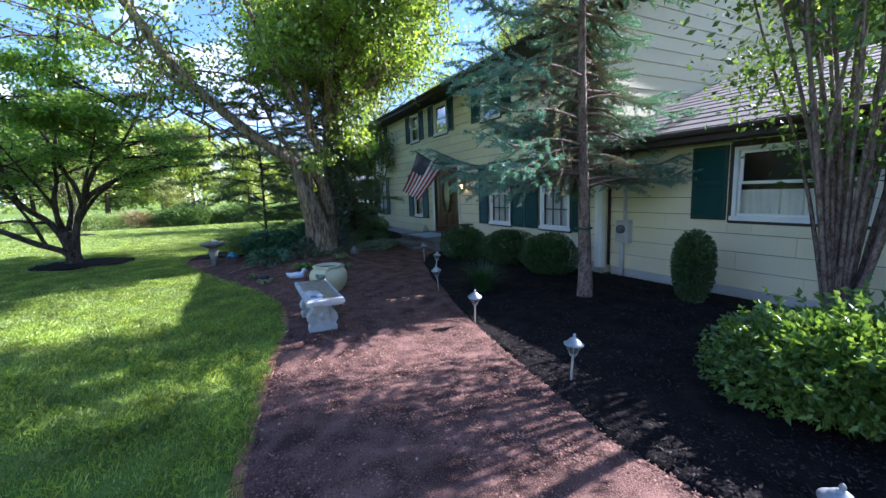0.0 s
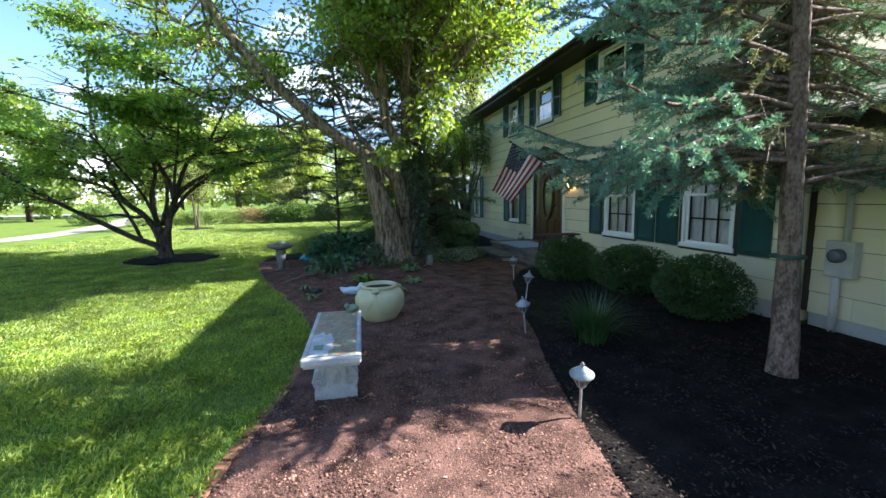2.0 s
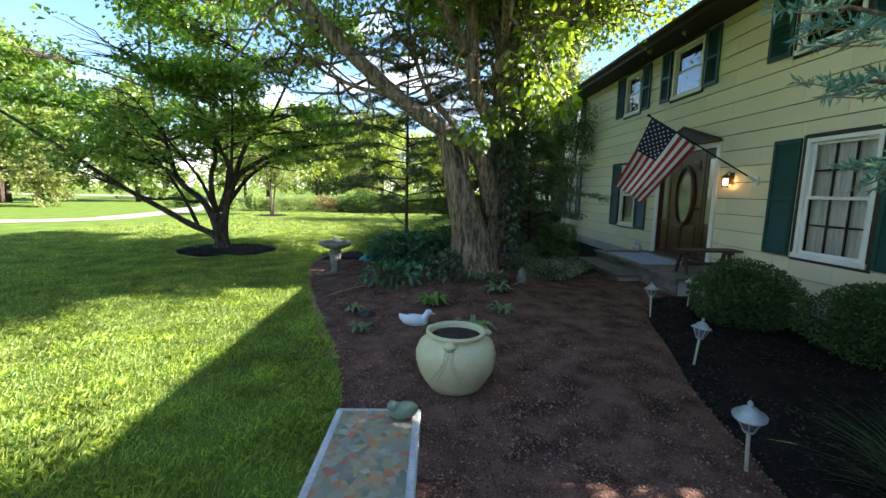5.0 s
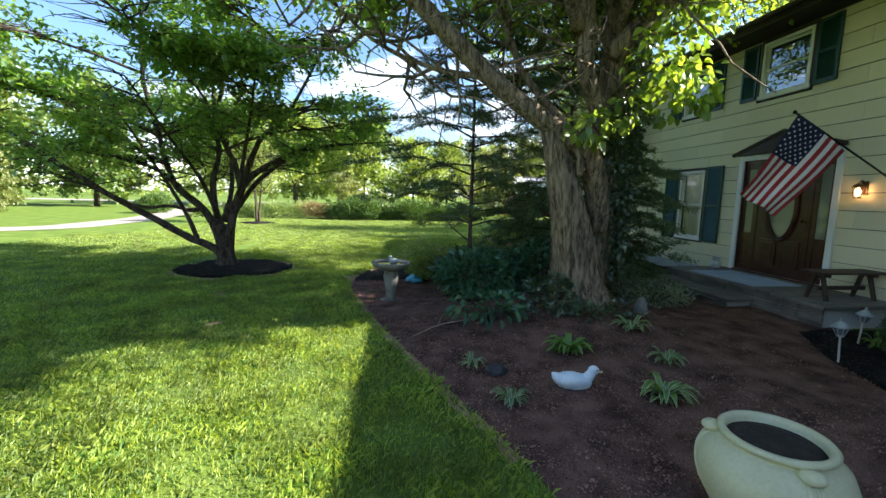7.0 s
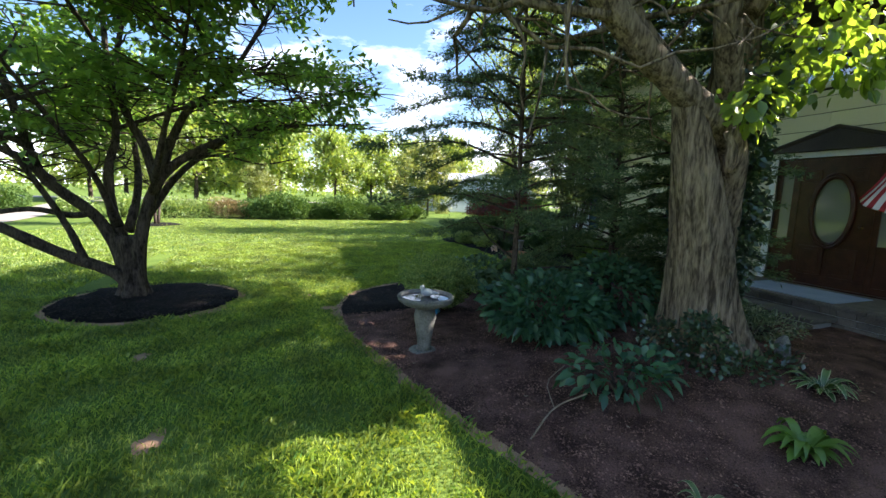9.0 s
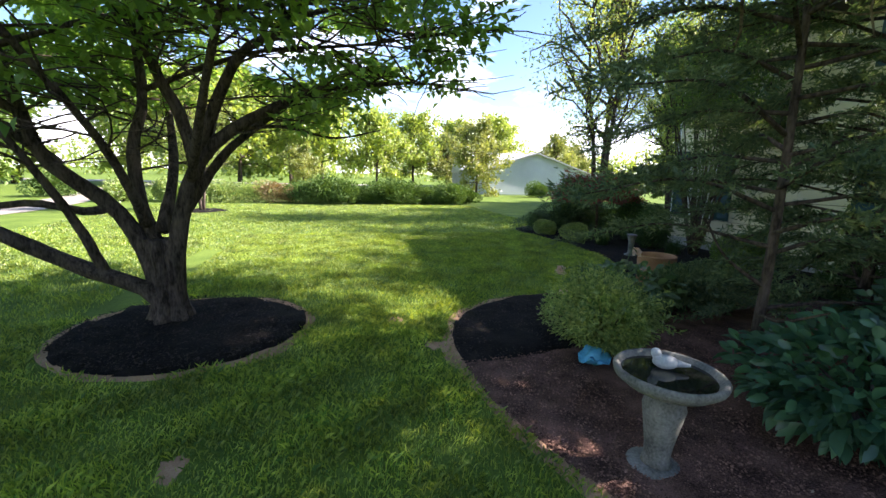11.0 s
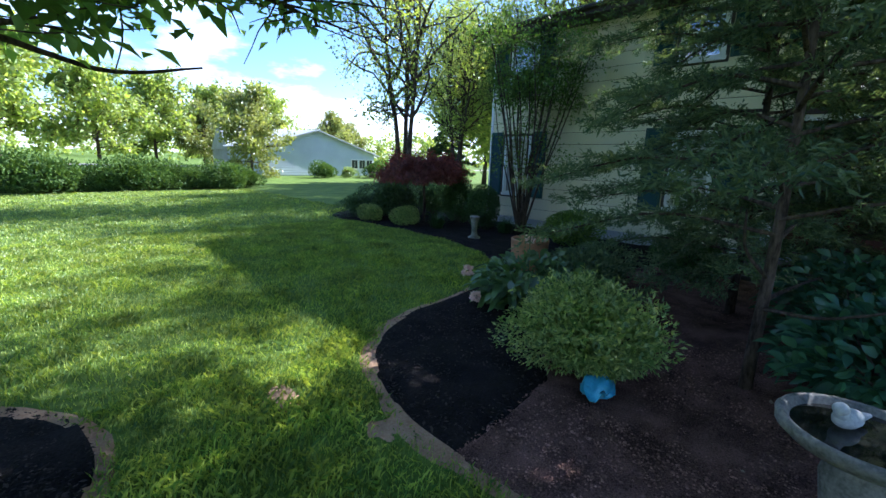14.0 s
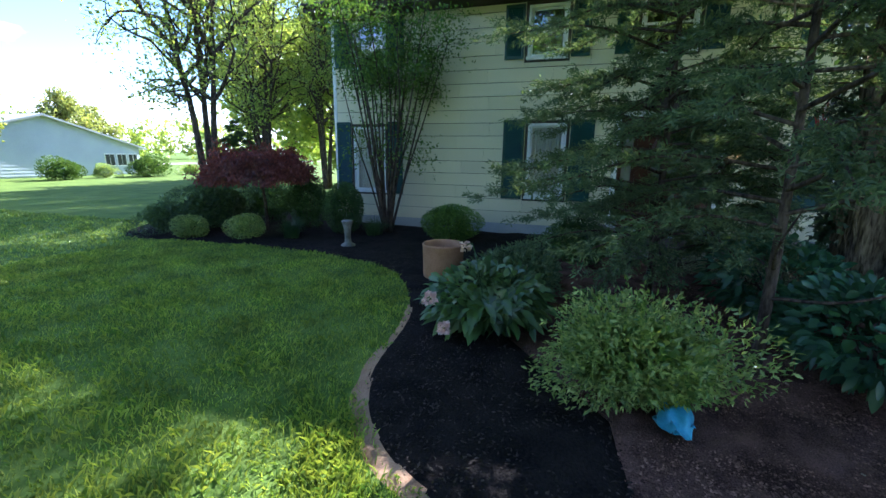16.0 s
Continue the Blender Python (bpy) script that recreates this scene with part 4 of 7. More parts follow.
# flag on a wall pole: hoist along the pole, the cloth hanging slack
flag = thing("flag", "red and white striped flag with stars on a black pole", "flag")
A, B, Cc, D = Vector((5.93, 17.59, 2.55)), Vector((6.60, 17.57, 2.16)), Vector((5.98, 17.74, 1.36)), Vector((5.66, 18.02, 1.62))
foot = Vector((7.50, 17.53, 1.70))
part("pole", Mesh().tube([foot, A + (A - B).normalized() * 0.04], [0.012, 0.011], 8).ball(tuple(A + (A - B).normalized() * 0.05), 0.022), M_BLACKMETAL, flag, smooth=True)
part("bracket", Mesh().box(7.495, 17.49, 1.64, 7.522, 17.57, 1.76, 0.004).tube([foot, foot + (A - foot) * 0.08], [0.02, 0.02], 10), M_WHITE, flag, "white wall bracket")
NU, NV = 39, 40
cloth = Mesh()


def cloth_at(u, w):
    """u runs down the hoist, w out to the fly."""
    p = (A + (B - A) * u) * (1 - w) + (D + (Cc - D) * u) * w
    fold = 0.045 * math.sin(u * 9 + w * 2.5) * (0.25 + w) + 0.03 * math.sin(u * 4 - w * 5)
    sag = Vector((0, 0, -0.06 * math.sin(math.pi * w) * (1 - u)))
    return p + Vector((-0.35, -0.9, 0.1)) * fold + sag


cv = [cloth_at(i / NU, j / NV) for i in range(NU + 1) for j in range(NV + 1)]
for i in range(NU):
    for j in range(NV):
        stripe = i // 3
        m_ = 2 if (stripe < 7 and j < 16) else (0 if stripe % 2 == 0 else 1)
        cloth.f.append((i * (NV + 1) + j, (i + 1) * (NV + 1) + j, (i + 1) * (NV + 1) + j + 1, i * (NV + 1) + j + 1))
        cloth.mi.append(m_)
cloth.v = [tuple(p) for p in cv]
fc = part("cloth", cloth, [M_RED, M_FLAGWHITE, M_NAVY], flag, smooth=True)
so = fc.modifiers.new("thickness", "SOLIDIFY")
so.thickness = 0.003
stars = Mesh()
for r_ in range(9):
    for c_ in range(6 if r_ % 2 == 0 else 5):
        u = (r_ + 0.9) / 9.8 * 7 / 13
        w = ((c_ + 0.5) / 6 + (0.083 if r_ % 2 else 0)) * 16 / 40
        e1, e2 = (cloth_at(u, w + 0.01) - cloth_at(u, w)).normalized(), (cloth_at(u + 0.01, w) - cloth_at(u, w)).normalized()
        nn = e1.cross(e2).normalized()
        c0 = cloth_at(u, w)
        for s in (1, -1):
            pts = []
            for k in range(10):
                rr = 0.017 if k % 2 == 0 else 0.007
                a = k * math.pi / 5
                pts.append(c0 + nn * s * 0.0045 + (e1 * math.cos(a) + e2 * math.sin(a)) * rr)
            stars.add(pts, [tuple(range(10)) if s > 0 else tuple(range(9, -1, -1))])
tagged(part("stars", stars, M_FLAGWHITE, flag), kind="stuff")

# dark wooden bench on the porch
pb = thing("porch_bench", "dark weathered wooden bench standing on the porch step", "bench", at=pose(7.02, 17.72, 0.31))
for k in range(3):
    part("seat_plank", Mesh().box(-0.50 , -0.155 + k * 0.105, 0.34, 0.46, -0.06 + k * 0.105, 0.37, 0.006), M_OLDWOOD, pb)
for x_ in (-0.36, 0.32):
    for s in (-1, 1):
        part("leg", Mesh().tube([(x_, s * 0.04, 0.335), (x_ * 1.02, s * 0.13, 0.0)], [0.028, 0.026], 4), M_OLDWOOD, pb)
    part("crossbar", Mesh().box(x_ - 0.02, -0.13, 0.30, x_ + 0.02, 0.13, 0.338), M_OLDWOOD, pb)
part("stretcher", Mesh().box(-0.36, -0.018, 0.12, 0.32, 0.018, 0.17), M_OLDWOOD, pb)

st = thing("garden_figure", "small squat stone garden figure beside the door", "ornament", at=pose(7.18, 20.05, 0.31))
part("body", Mesh().lathe([(0.05, 0), (0.085, 0.02), (0.10, 0.06), (0.085, 0.11), (0.05, 0.13), (0.045, 0.15), (0.055, 0.17), (0.04, 0.20), (0.0001, 0.215)], 16, wob=0.05), M_CONCRETE, st, smooth=True)

mt = thing("electric_meter", "grey electric meter box with a conduit on the siding", "meter box", at=pose(XG, 12.88, 0))
part("box", Mesh().box(-0.14, -0.13, 0.60, -0.018, 0.13, 0.98, 0.012), M_METER, mt)
part("dial", Mesh().tube([(-0.14, 0, 0.83), (-0.20, 0, 0.83)], [0.075, 0.07], 20).tube([(-0.20, 0, 0.83), (-0.212, 0, 0.83)], [0.07, 0.05], 20), M_FROST, mt, "round glass dial", smooth=True)
part("conduit", Mesh().tube([(-0.08, 0.04, 0.0), (-0.08, 0.04, 0.61)], [0.035, 0.035], 10).tube([(-0.08, -0.02, 0.97), (-0.08, -0.02, 2.2)], [0.03, 0.03], 10), M_CONDUIT, mt, smooth=True)

# ---- path lights ----


def path_light(at):
    t = thing("path_light", "grey metal lantern path light on a stake in the mulch", "path light", "path lights along the mulch edge", at=at)
    part("stake", Mesh().tube([(0, 0, -0.03), (0, 0, 0.27)], [0.011, 0.011], 8), M_STEEL, t, "pale metal stake")
    part("cup", Mesh().lathe([(0.012, 0.262), (0.03, 0.27), (0.038, 0.285), (0.03, 0.29)], 14), M_PEWTER, t, smooth=True)
    part("globe", Mesh().lathe([(0.028, 0.286), (0.045, 0.31), (0.058, 0.345), (0.062, 0.375), (0.0001, 0.377)], 16), M_FROST, t, "ribbed frosted glass", smooth=True)
    rib = Mesh()
    for k in range(8):
        a = k * math.pi / 4
        rib.tube([(0.032 * math.cos(a), 0.032 * math.sin(a), 0.286), (0.062 * math.cos(a), 0.062 * math.sin(a), 0.345), (0.066 * math.cos(a), 0.066 * math.sin(a), 0.378)], [0.004] * 3, 5)
    part("rib", rib, M_PEWTER, t)
    part("cap", Mesh().lathe([(0.088, 0.372), (0.090, 0.380), (0.06, 0.398), (0.05, 0.415), (0.03, 0.432), (0.012, 0.44), (0.012, 0.452), (0.016, 0.46), (0.008, 0.475), (0.0001, 0.482)], 20), M_PEWTER, t, smooth=True)
    return t


lamp = path_light(pose(4.02, 10.32, 0.0, 2, 3, 0) @ Matrix.Scale(0.88, 4))
for x, y, a, b in ((4.14, 12.0, -4, -11), (4.50, 13.69, -3, -9), (5.10, 15.03, 3, 8), (5.50, 16.45, -2, 2), (6.22, 16.85, 2, -3)):
    copy_thing(lamp, pose(x, y, 0.03, a, b, random.uniform(0, 90)))
copy_thing(lamp, pose(3.95, 8.66, -0.15, 2, -3, 30))

# ---- concrete bench, pot, duck, bird bath ----
mos = bpy.data.materials.new("leaf_mosaic")
mos.use_nodes = True
n_, l_ = mos.node_tree.nodes, mos.node_tree.links
geo_ = n_.new("ShaderNodeNewGeometry")
vo_ = n_.new("ShaderNodeTexVoronoi")
vo_.inputs["Scale"].default_value = 34
ra_ = n_.new("ShaderNodeValToRGB")
sep_ = n_.new("ShaderNodeSeparateColor")
els = ra_.color_ramp.elements
els[0].color, els[1].color = (0.17, 0.18, 0.15, 1), (0.36, 0.35, 0.29, 1)
els[0].position, els[1].position = 0.0, 1.0
for p_, c_ in ((0.2, (0.28, 0.28, 0.22, 1)), (0.4, (0.12, 0.14, 0.10, 1)), (0.55, (0.34, 0.29, 0.15, 1)), (0.7, (0.19, 0.20, 0.16, 1)), (0.82, (0.42, 0.22, 0.09, 1)), (0.92, (0.36, 0.10, 0.06, 1))):
    e_ = els.new(p_)
    e_.color = c_
l_.new(geo_.outputs["Position"], vo_.inputs["Vector"])
l_.new(vo_.outputs["Color"], sep_.inputs[0])
l_.new(sep_.outputs[0], ra_.inputs["Fac"])
l_.new(ra_.outputs["Color"], n_["Principled BSDF"].inputs["Base Color"])
n_["Principled BSDF"].inputs["Roughness"].default_value = 0.45

bench = thing("garden_bench", "weathered cast concrete garden bench with a faded leaf mosaic top", "bench", at=pose(2.54, 13.0, 0.02, 0, 0, -1.5))
part("seat", Mesh().box(-0.20, -0.60, 0.375, 0.20, 0.60, 0.43, 0.012).box(-0.185, -0.585, 0.36, 0.185, 0.585, 0.376), M_CONCRETE, bench)
part("inlay", Mesh().box(-0.165, -0.565, 0.4305, 0.165, 0.565, 0.434), mos, bench, "mottled leaf mosaic inlay")
worn = []
for k in range(40):
    a_ = 2 * math.pi * k / 40
    r_ = 1 + 0.55 * noise.noise((2.2 * math.cos(a_), 2.2 * math.sin(a_), 4.0)) + 0.12 * noise.noise((9 * math.cos(a_), 9 * math.sin(a_), 1.0))
    worn.append((max(-0.16, min(0.10, -0.09 + 0.095 * r_ * math.cos(a_))), max(-0.56, -0.33 + 0.27 * r_ * math.sin(a_))))
part("worn_patch", Mesh().add([(x, y, 0.4345) for x, y in worn] + [(x, y, 0.4365) for x, y in worn], [tuple(range(40, 80))] + [(k, (k + 1) % 40, 40 + (k + 1) % 40, 40 + k) for k in range(40)]), M_CONCRETE, bench, "pale bare patch worn through the mosaic")
part("plaque", Mesh().box(-0.13, -0.44, 0.437, -0.065, -0.35, 0.440), M_GREENSTONE, bench, "small dark inset tile")
for y_ in (-0.24, 0.42):
    lm = Mesh()
    prof = [(0.155, 0.0), (0.155, 0.06), (0.135, 0.075), (0.165, 0.12), (0.16, 0.19), (0.115, 0.24), (0.105, 0.28), (0.14, 0.32), (0.165, 0.345), (0.165, 0.362)]
    v_ = [(s * w, y_ + d, z) for d in (-0.07, 0.07) for (w, z) in prof for s in (-1, 1)]
    nq = len(prof)
    f_ = []
    for k in range(nq - 1):
        a = 2 * k
        f_ += [(a, a + 1, a + 3, a + 2), (2 * nq + a, 2 * nq + a + 2, 2 * nq + a + 3, 2 * nq + a + 1), (a, a + 2, 2 * nq + a + 2, 2 * nq + a), (a + 1, 2 * nq + a + 1, 2 * nq + a + 3, a + 3)]
    f_ += [(0, 2 * nq, 2 * nq + 1, 1), (2 * nq - 2, 2 * nq - 1, 4 * nq - 1, 4 * nq - 2)]
    lm.add(v_, f_)
    leg = part("leg", lm, M_CONCRETE, bench)
    for sd in (-1, 1):
        sc = Mesh()
        for s in (-1, 1):
            line = [(s * (0.115 - 0.045 * (k / 26) ** 0 * 0 + (0.048 - 0.0016 * k) * math.cos(k * 0.45)), y_ + sd * 0.072, 0.14 + (0.048 - 0.0016 * k) * math.sin(k * 0.45)) for k in range(26)]
            sc.tube(line, [0.010] * 26, 6)
            sc.tube([(s * 0.09, y_ + sd * 0.072, 0.19), (s * 0.075, y_ + sd * 0.072, 0.25), (s * 0.12, y_ + sd * 0.072, 0.33)], [0.012] * 3, 6)
        sc.ball((0, y_ + sd * 0.07, 0.17), (0.045, 0.02, 0.055))
        sc.ball((0, y_ + sd * 0.078, 0.175), (0.022, 0.02, 0.03))
        part("scroll", sc, M_CONCRETE, leg, smooth=True)

gb = thing("bird_figure", "small grey-green bird figure resting on the bench end", "ornament", at=pose(2.68, 13.50, 0.452, 0, 0, 20))
part("body", Mesh().ball((0, 0, 0.04), (0.065, 0.04, 0.04)).ball((-0.055, 0, 0.07), 0.025), M_GREENSTONE, gb, smooth=True)

pot = thing("urn_planter", "large cream glazed urn planter filled with dark soil", "planter", at=pose(3.01, 14.71, 0.0) @ Matrix.Diagonal((1, 1, 0.9, 1)))
prof = [(0.15, 0.0), (0.19, 0.02), (0.235, 0.09), (0.275, 0.17), (0.298, 0.26), (0.300, 0.33), (0.275, 0.40), (0.235, 0.44), (0.208, 0.455), (0.206, 0.468), (0.222, 0.476), (0.228, 0.492), (0.216, 0.506),
        (0.196, 0.504), (0.186, 0.48), (0.19, 0.44), (0.0001, 0.43)]
part("body", Mesh().lathe(prof, 40), M_CREAM, pot, smooth=True)
part("soil", Mesh().lathe([(0.197, 0.455), (0.14, 0.465), (0.07, 0.458), (0.0001, 0.468)], 20, wob=0.04), M_SOIL, pot, "dark potting soil", smooth=True)
for az in (255, 15, 135):
    d = Mesh()
    for k in range(4):
        line = []
        for q in range(9):
            u = q / 8
            a = math.radians(az) + (k - 1.5) * 0.05 + (k - 1.5) * 0.10 * u ** 2 + 0.22 * u ** 2 * (1 if k > 1 else -1)
            z = 0.43 - 0.24 * u
            r = np.interp(z, [0.09, 0.17, 0.26, 0.33, 0.40, 0.44], [0.235, 0.275, 0.298, 0.300, 0.275, 0.235])
            line.append((r * math.cos(a), r * math.sin(a), z))
        d.tube(line, [0.011 - 0.006 * q / 8 for q in range(9)], 6)
    a = math.radians(az)
    d.ball((0.24 * math.cos(a), 0.24 * math.sin(a), 0.455), (0.05, 0.05, 0.03))
    part("relief", d, M_CREAM, pot, smooth=True)

duck = thing("duck_figure", "white painted duck figure sitting on the gravel", "ornament", at=pose(2.68, 16.07, 0.02, 0, 0, -8) @ Matrix.Scale(0.88, 4))
part("body", Mesh().ball((0, 0, 0.075), (0.155, 0.09, 0.08), 18, 12).tube(curve([(-0.10, 0, 0.08), (-0.17, 0, 0.12), (-0.205, 0, 0.155)], 6), [0.065, 0.055, 0.045, 0.035, 0.022, 0.006], 10)
     .tube(curve([(0.10, 0, 0.10), (0.135, 0, 0.145), (0.15, 0, 0.175)], 5), [0.055, 0.048, 0.042, 0.04, 0.038], 10).ball((0.16, 0, 0.185), (0.05, 0.042, 0.042)), M_DUCK, duck, smooth=True)
part("base", Mesh().ball((0, 0, 0.018), (0.145, 0.088, 0.03), 18, 10), M_DARKROCK, duck, "dark low base under the body", smooth=True)
part("wing", Mesh().ball((-0.03, -0.075, 0.095), (0.11, 0.022, 0.045)).ball((-0.03, 0.075, 0.095), (0.11, 0.022, 0.045)), M_DUCK, duck, smooth=True)
part("bill", Mesh().ball((0.215, 0, 0.172), (0.03, 0.018, 0.010)), M_BEAK, duck, "yellow bill", smooth=True)
part("eye", Mesh().ball((0.185, -0.036, 0.198), 0.006).ball((0.185, 0.036, 0.198), 0.006), M_EYE, duck)

rk = thing("dark_stone", "small dark stone on the gravel", "stone", at=pose(2.12, 16.35, 0.04))
rs = Mesh().ball((0, 0, 0.03), (0.10, 0.07, 0.05), 10, 7)
rs.v = [(x + 0.02 * noise.noise((x * 20, y * 20, z * 20)), y + 0.02 * noise.noise((x * 20 + 5, y * 20, z * 20)), z) for x, y, z in rs.v]
part("rock", rs, M_DARKROCK, rk)

bath = thing("bird_bath", "weathered concrete bird bath on a tapered pedestal", "bird bath", at=pose(1.22, 18.92, -0.01, 0, 1, 0) @ Matrix.Diagonal((0.93, 0.93, 1, 1)))
part("foot", Mesh().lathe([(0.165, 0.0), (0.17, 0.02), (0.155, 0.045), (0.09, 0.06), (0.0001, 0.06)], 24, wob=0.02), M_BATH, bath, smooth=True)
part("pedestal", Mesh().lathe([(0.085, 0.058), (0.07, 0.09), (0.075, 0.16), (0.10, 0.30), (0.115, 0.38), (0.10, 0.45), (0.085, 0.47), (0.0001, 0.47)], 24, wob=0.02), M_BATH, bath, smooth=True)
part("basin", Mesh().lathe([(0.09, 0.468), (0.14, 0.475), (0.24, 0.51), (0.285, 0.545), (0.292, 0.575), (0.28, 0.59), (0.262, 0.585), (0.24, 0.56), (0.15, 0.535), (0.0001, 0.53)], 32, wob=0.012), M_BATH, bath, smooth=True)
part("water", Mesh().lathe([(0.245, 0.562), (0.0001, 0.563)], 32), M_WATER, bath, "dark shallow water")
bf = thing("bird_figure", "small pale stone bird figure in the bird bath", "ornament", at=pose(1.26, 18.98, 0.553, 0, 0, 150))
part("body", Mesh().ball((0, 0, 0.035), (0.065, 0.04, 0.038)).ball((0.05, 0, 0.08), 0.026).tube([(-0.04, 0, 0.035), (-0.12, 0, 0.03)], [0.025, 0.008], 8).tube([(0.03, 0, 0.04), (0.05, 0, 0.08)], [0.03, 0.022], 8), M_CONCRETE, bf, smooth=True)
bg = thing("blue_ornament", "crumpled light blue plastic garden ornament on the gravel", "ornament", at=pose(1.62, 20.08, 0.03))
bm_ = Mesh().ball((0, 0, 0.06), (0.13, 0.10, 0.07), 28, 18)
bm_.v = [(x + 0.06 * noise.noise((x * 17, y * 17, z * 17)), y + 0.06 * noise.noise((x * 14 + 9, y * 14, z * 14)), max(0.0, z + 0.06 * noise.noise((x * 18, y * 18 + 4, z * 18)))) for x, y, z in bm_.v]
part("body", bm_, M_BLUE, bg, smooth=True)

tp = thing("terracotta_pot", "plain round terracotta pot standing in the mulch", "flower pot", at=pose(4.05, 22.24, 0.04))
part("body", Mesh().lathe([(0.235, 0.0), (0.248, 0.02), (0.252, 0.20), (0.258, 0.40), (0.262, 0.41), (0.262, 0.428), (0.252, 0.435), (0.238, 0.428), (0.232, 0.36), (0.225, 0.32), (0.0001, 0.31)], 36), M_TERRA, tp, smooth=True)
part("soil", Mesh().lathe([(0.228, 0.33), (0.0001, 0.34)], 20), M_SOIL, tp)
ur = thing("garden_pedestal", "small grey stone pedestal leaning in the mulch bed", "ornament", at=pose(5.25, 24.3, 0.03))
part("shaft", Mesh().lathe([(0.12, 0.0), (0.12, 0.03), (0.06, 0.06), (0.05, 0.15), (0.06, 0.30), (0.09, 0.40), (0.10, 0.43), (0.08, 0.44), (0.0001, 0.42)], 16), M_BATH, ur, smooth=True)

# ---- trees ----


def finish(t, name, label, category, bark, leaf, V, F, at=None, group=""):
    e = thing(name, label, category, group, at=at)
    part("trunk", t.wood, bark, e, smooth=True)
    part("crown", np_mesh("crown", V, F, leaf), None, e)
    return e


def join(*VF):
    Vs, Fs, o = [], [], 0
    for V, F in VF:
        Vs.append(V), Fs.append(F + o)
        o += len(V)
    return np.concatenate(Vs), np.concatenate(Fs)


# dogwood: many stems from one foot, in spreading layers
t = Tree(11)
DOGWOOD_STEMS = [
    ([(-2.12, 21.80, 0.0), (-2.28, 21.77, 0.36), (-2.74, 21.7, 0.62), (-3.27, 21.6, 0.96), (-3.85, 21.45, 1.32), (-4.35, 21.35, 1.75), (-5.0, 21.2, 2.25), (-6.0, 21.0, 2.9)], 0.095, 0.03),
    ([(-2.14, 21.84, 0.1), (-2.28, 21.86, 0.72), (-2.50, 21.86, 1.16), (-2.88, 21.8, 1.56), (-3.06, 21.75, 2.0), (-3.14, 21.7, 2.5), (-3.3, 21.6, 3.6), (-3.2, 21.5, 5.2)], 0.10, 0.025),
    ([(-2.50, 21.86, 1.16), (-2.75, 21.75, 1.12), (-3.05, 21.65, 1.2), (-3.45, 21.5, 1.18), (-4.1, 21.2, 1.55), (-4.9, 20.8, 1.95)], 0.05, 0.012),
    ([(-2.08, 21.88, 0.1), (-2.17, 21.95, 0.75), (-2.34, 22.05, 1.22), (-2.34, 22.15, 1.75), (-2.28, 22.2, 2.3), (-2.4, 22.3, 3.6), (-2.3, 22.35, 5.7)], 0.095, 0.025),
    ([(-2.04, 21.85, 0.1), (-1.95, 21.85, 0.82), (-1.73, 21.8, 1.57), (-1.40, 21.8, 1.93), (-0.92, 21.85, 2.19), (-0.57, 21.9, 2.37), (0.0, 22.1, 2.5), (0.6, 22.3, 2.62), (1.0, 22.5, 2.60)], 0.105, 0.004),
    ([(-1.74, 21.8, 1.55), (-1.88, 21.85, 2.0), (-2.03, 21.85, 2.45), (-2.13, 21.8, 2.9), (-1.9, 21.7, 3.9), (-1.7, 21.6, 5.6)], 0.07, 0.02),
    ([(-1.74, 21.8, 1.6), (-1.50, 21.75, 2.3), (-1.21, 21.65, 2.62), (-0.84, 21.55, 2.9), (-0.3, 21.4, 3.7), (0.2, 21.3, 4.8)], 0.065, 0.018),
    ([(-2.56, 21.74, 0.52), (-2.71, 21.62, 1.05), (-2.87, 21.45, 1.6), (-3.1, 21.1, 2.2), (-3.3, 20.6, 3.0)], 0.05, 0.015),
    ([(-2.87, 21.8, 1.55), (-3.32, 21.85, 1.91), (-4.0, 21.95, 2.08), (-4.8, 22.1, 2.22), (-5.8, 22.2, 2.6)], 0.055, 0.015),
    ([(-3.06, 21.75, 1.98), (-3.46, 21.6, 2.26), (-4.05, 21.4, 2.70), (-4.9, 21.2, 3.4)], 0.045, 0.012),
    ([(-1.40, 21.8, 1.93), (-0.94, 21.95, 2.0), (-0.46, 22.1, 1.92), (0.1, 22.3, 2.05)], 0.025, 0.007),
    ([(-2.15, 21.95, 0.9), (-2.1, 22.3, 1.5), (-2.3, 22.9, 2.2), (-2.6, 23.6, 2.9), (-2.8, 24.3, 3.7)], 0.065, 0.015),
    ([(-1.9, 21.85, 1.1), (-1.6, 22.3, 1.7), (-1.1, 22.9, 2.3), (-0.5, 23.6, 2.8), (0.2, 24.2, 3.2)], 0.06, 0.015),
    ([(-2.2, 21.8, 1.0), (-2.3, 21.3, 1.7), (-2.4, 20.6, 2.4), (-2.6, 19.8, 3.1)], 0.05, 0.012),
    ([(-1.8, 21.8, 1.4), (-1.5, 21.2, 2.1), (-1.1, 20.5, 2.8), (-0.8, 19.9, 3.4)], 0.05, 0.012),
]
for k in range(16):
    a, i_ = k * 2.399, (1, 3, 5, 6)[k % 4]
    p = Vector(DOGWOOD_STEMS[i_][0][-3 + (k // 4) % 3])
    d, L = Vector((math.cos(a), math.sin(a), 0)), t.rng.uniform(2.0, 3.3) * (0.75 if p.z > 4.4 else 1.0)
    DOGWOOD_STEMS.append(([p, p + d * L * 0.35 + Vector((0, 0, 0.35)), p + d * L * 0.7 + Vector((0, 0, 0.5)), p + d * L + Vector((0, 0, 0.6))], 0.03, 0.008))
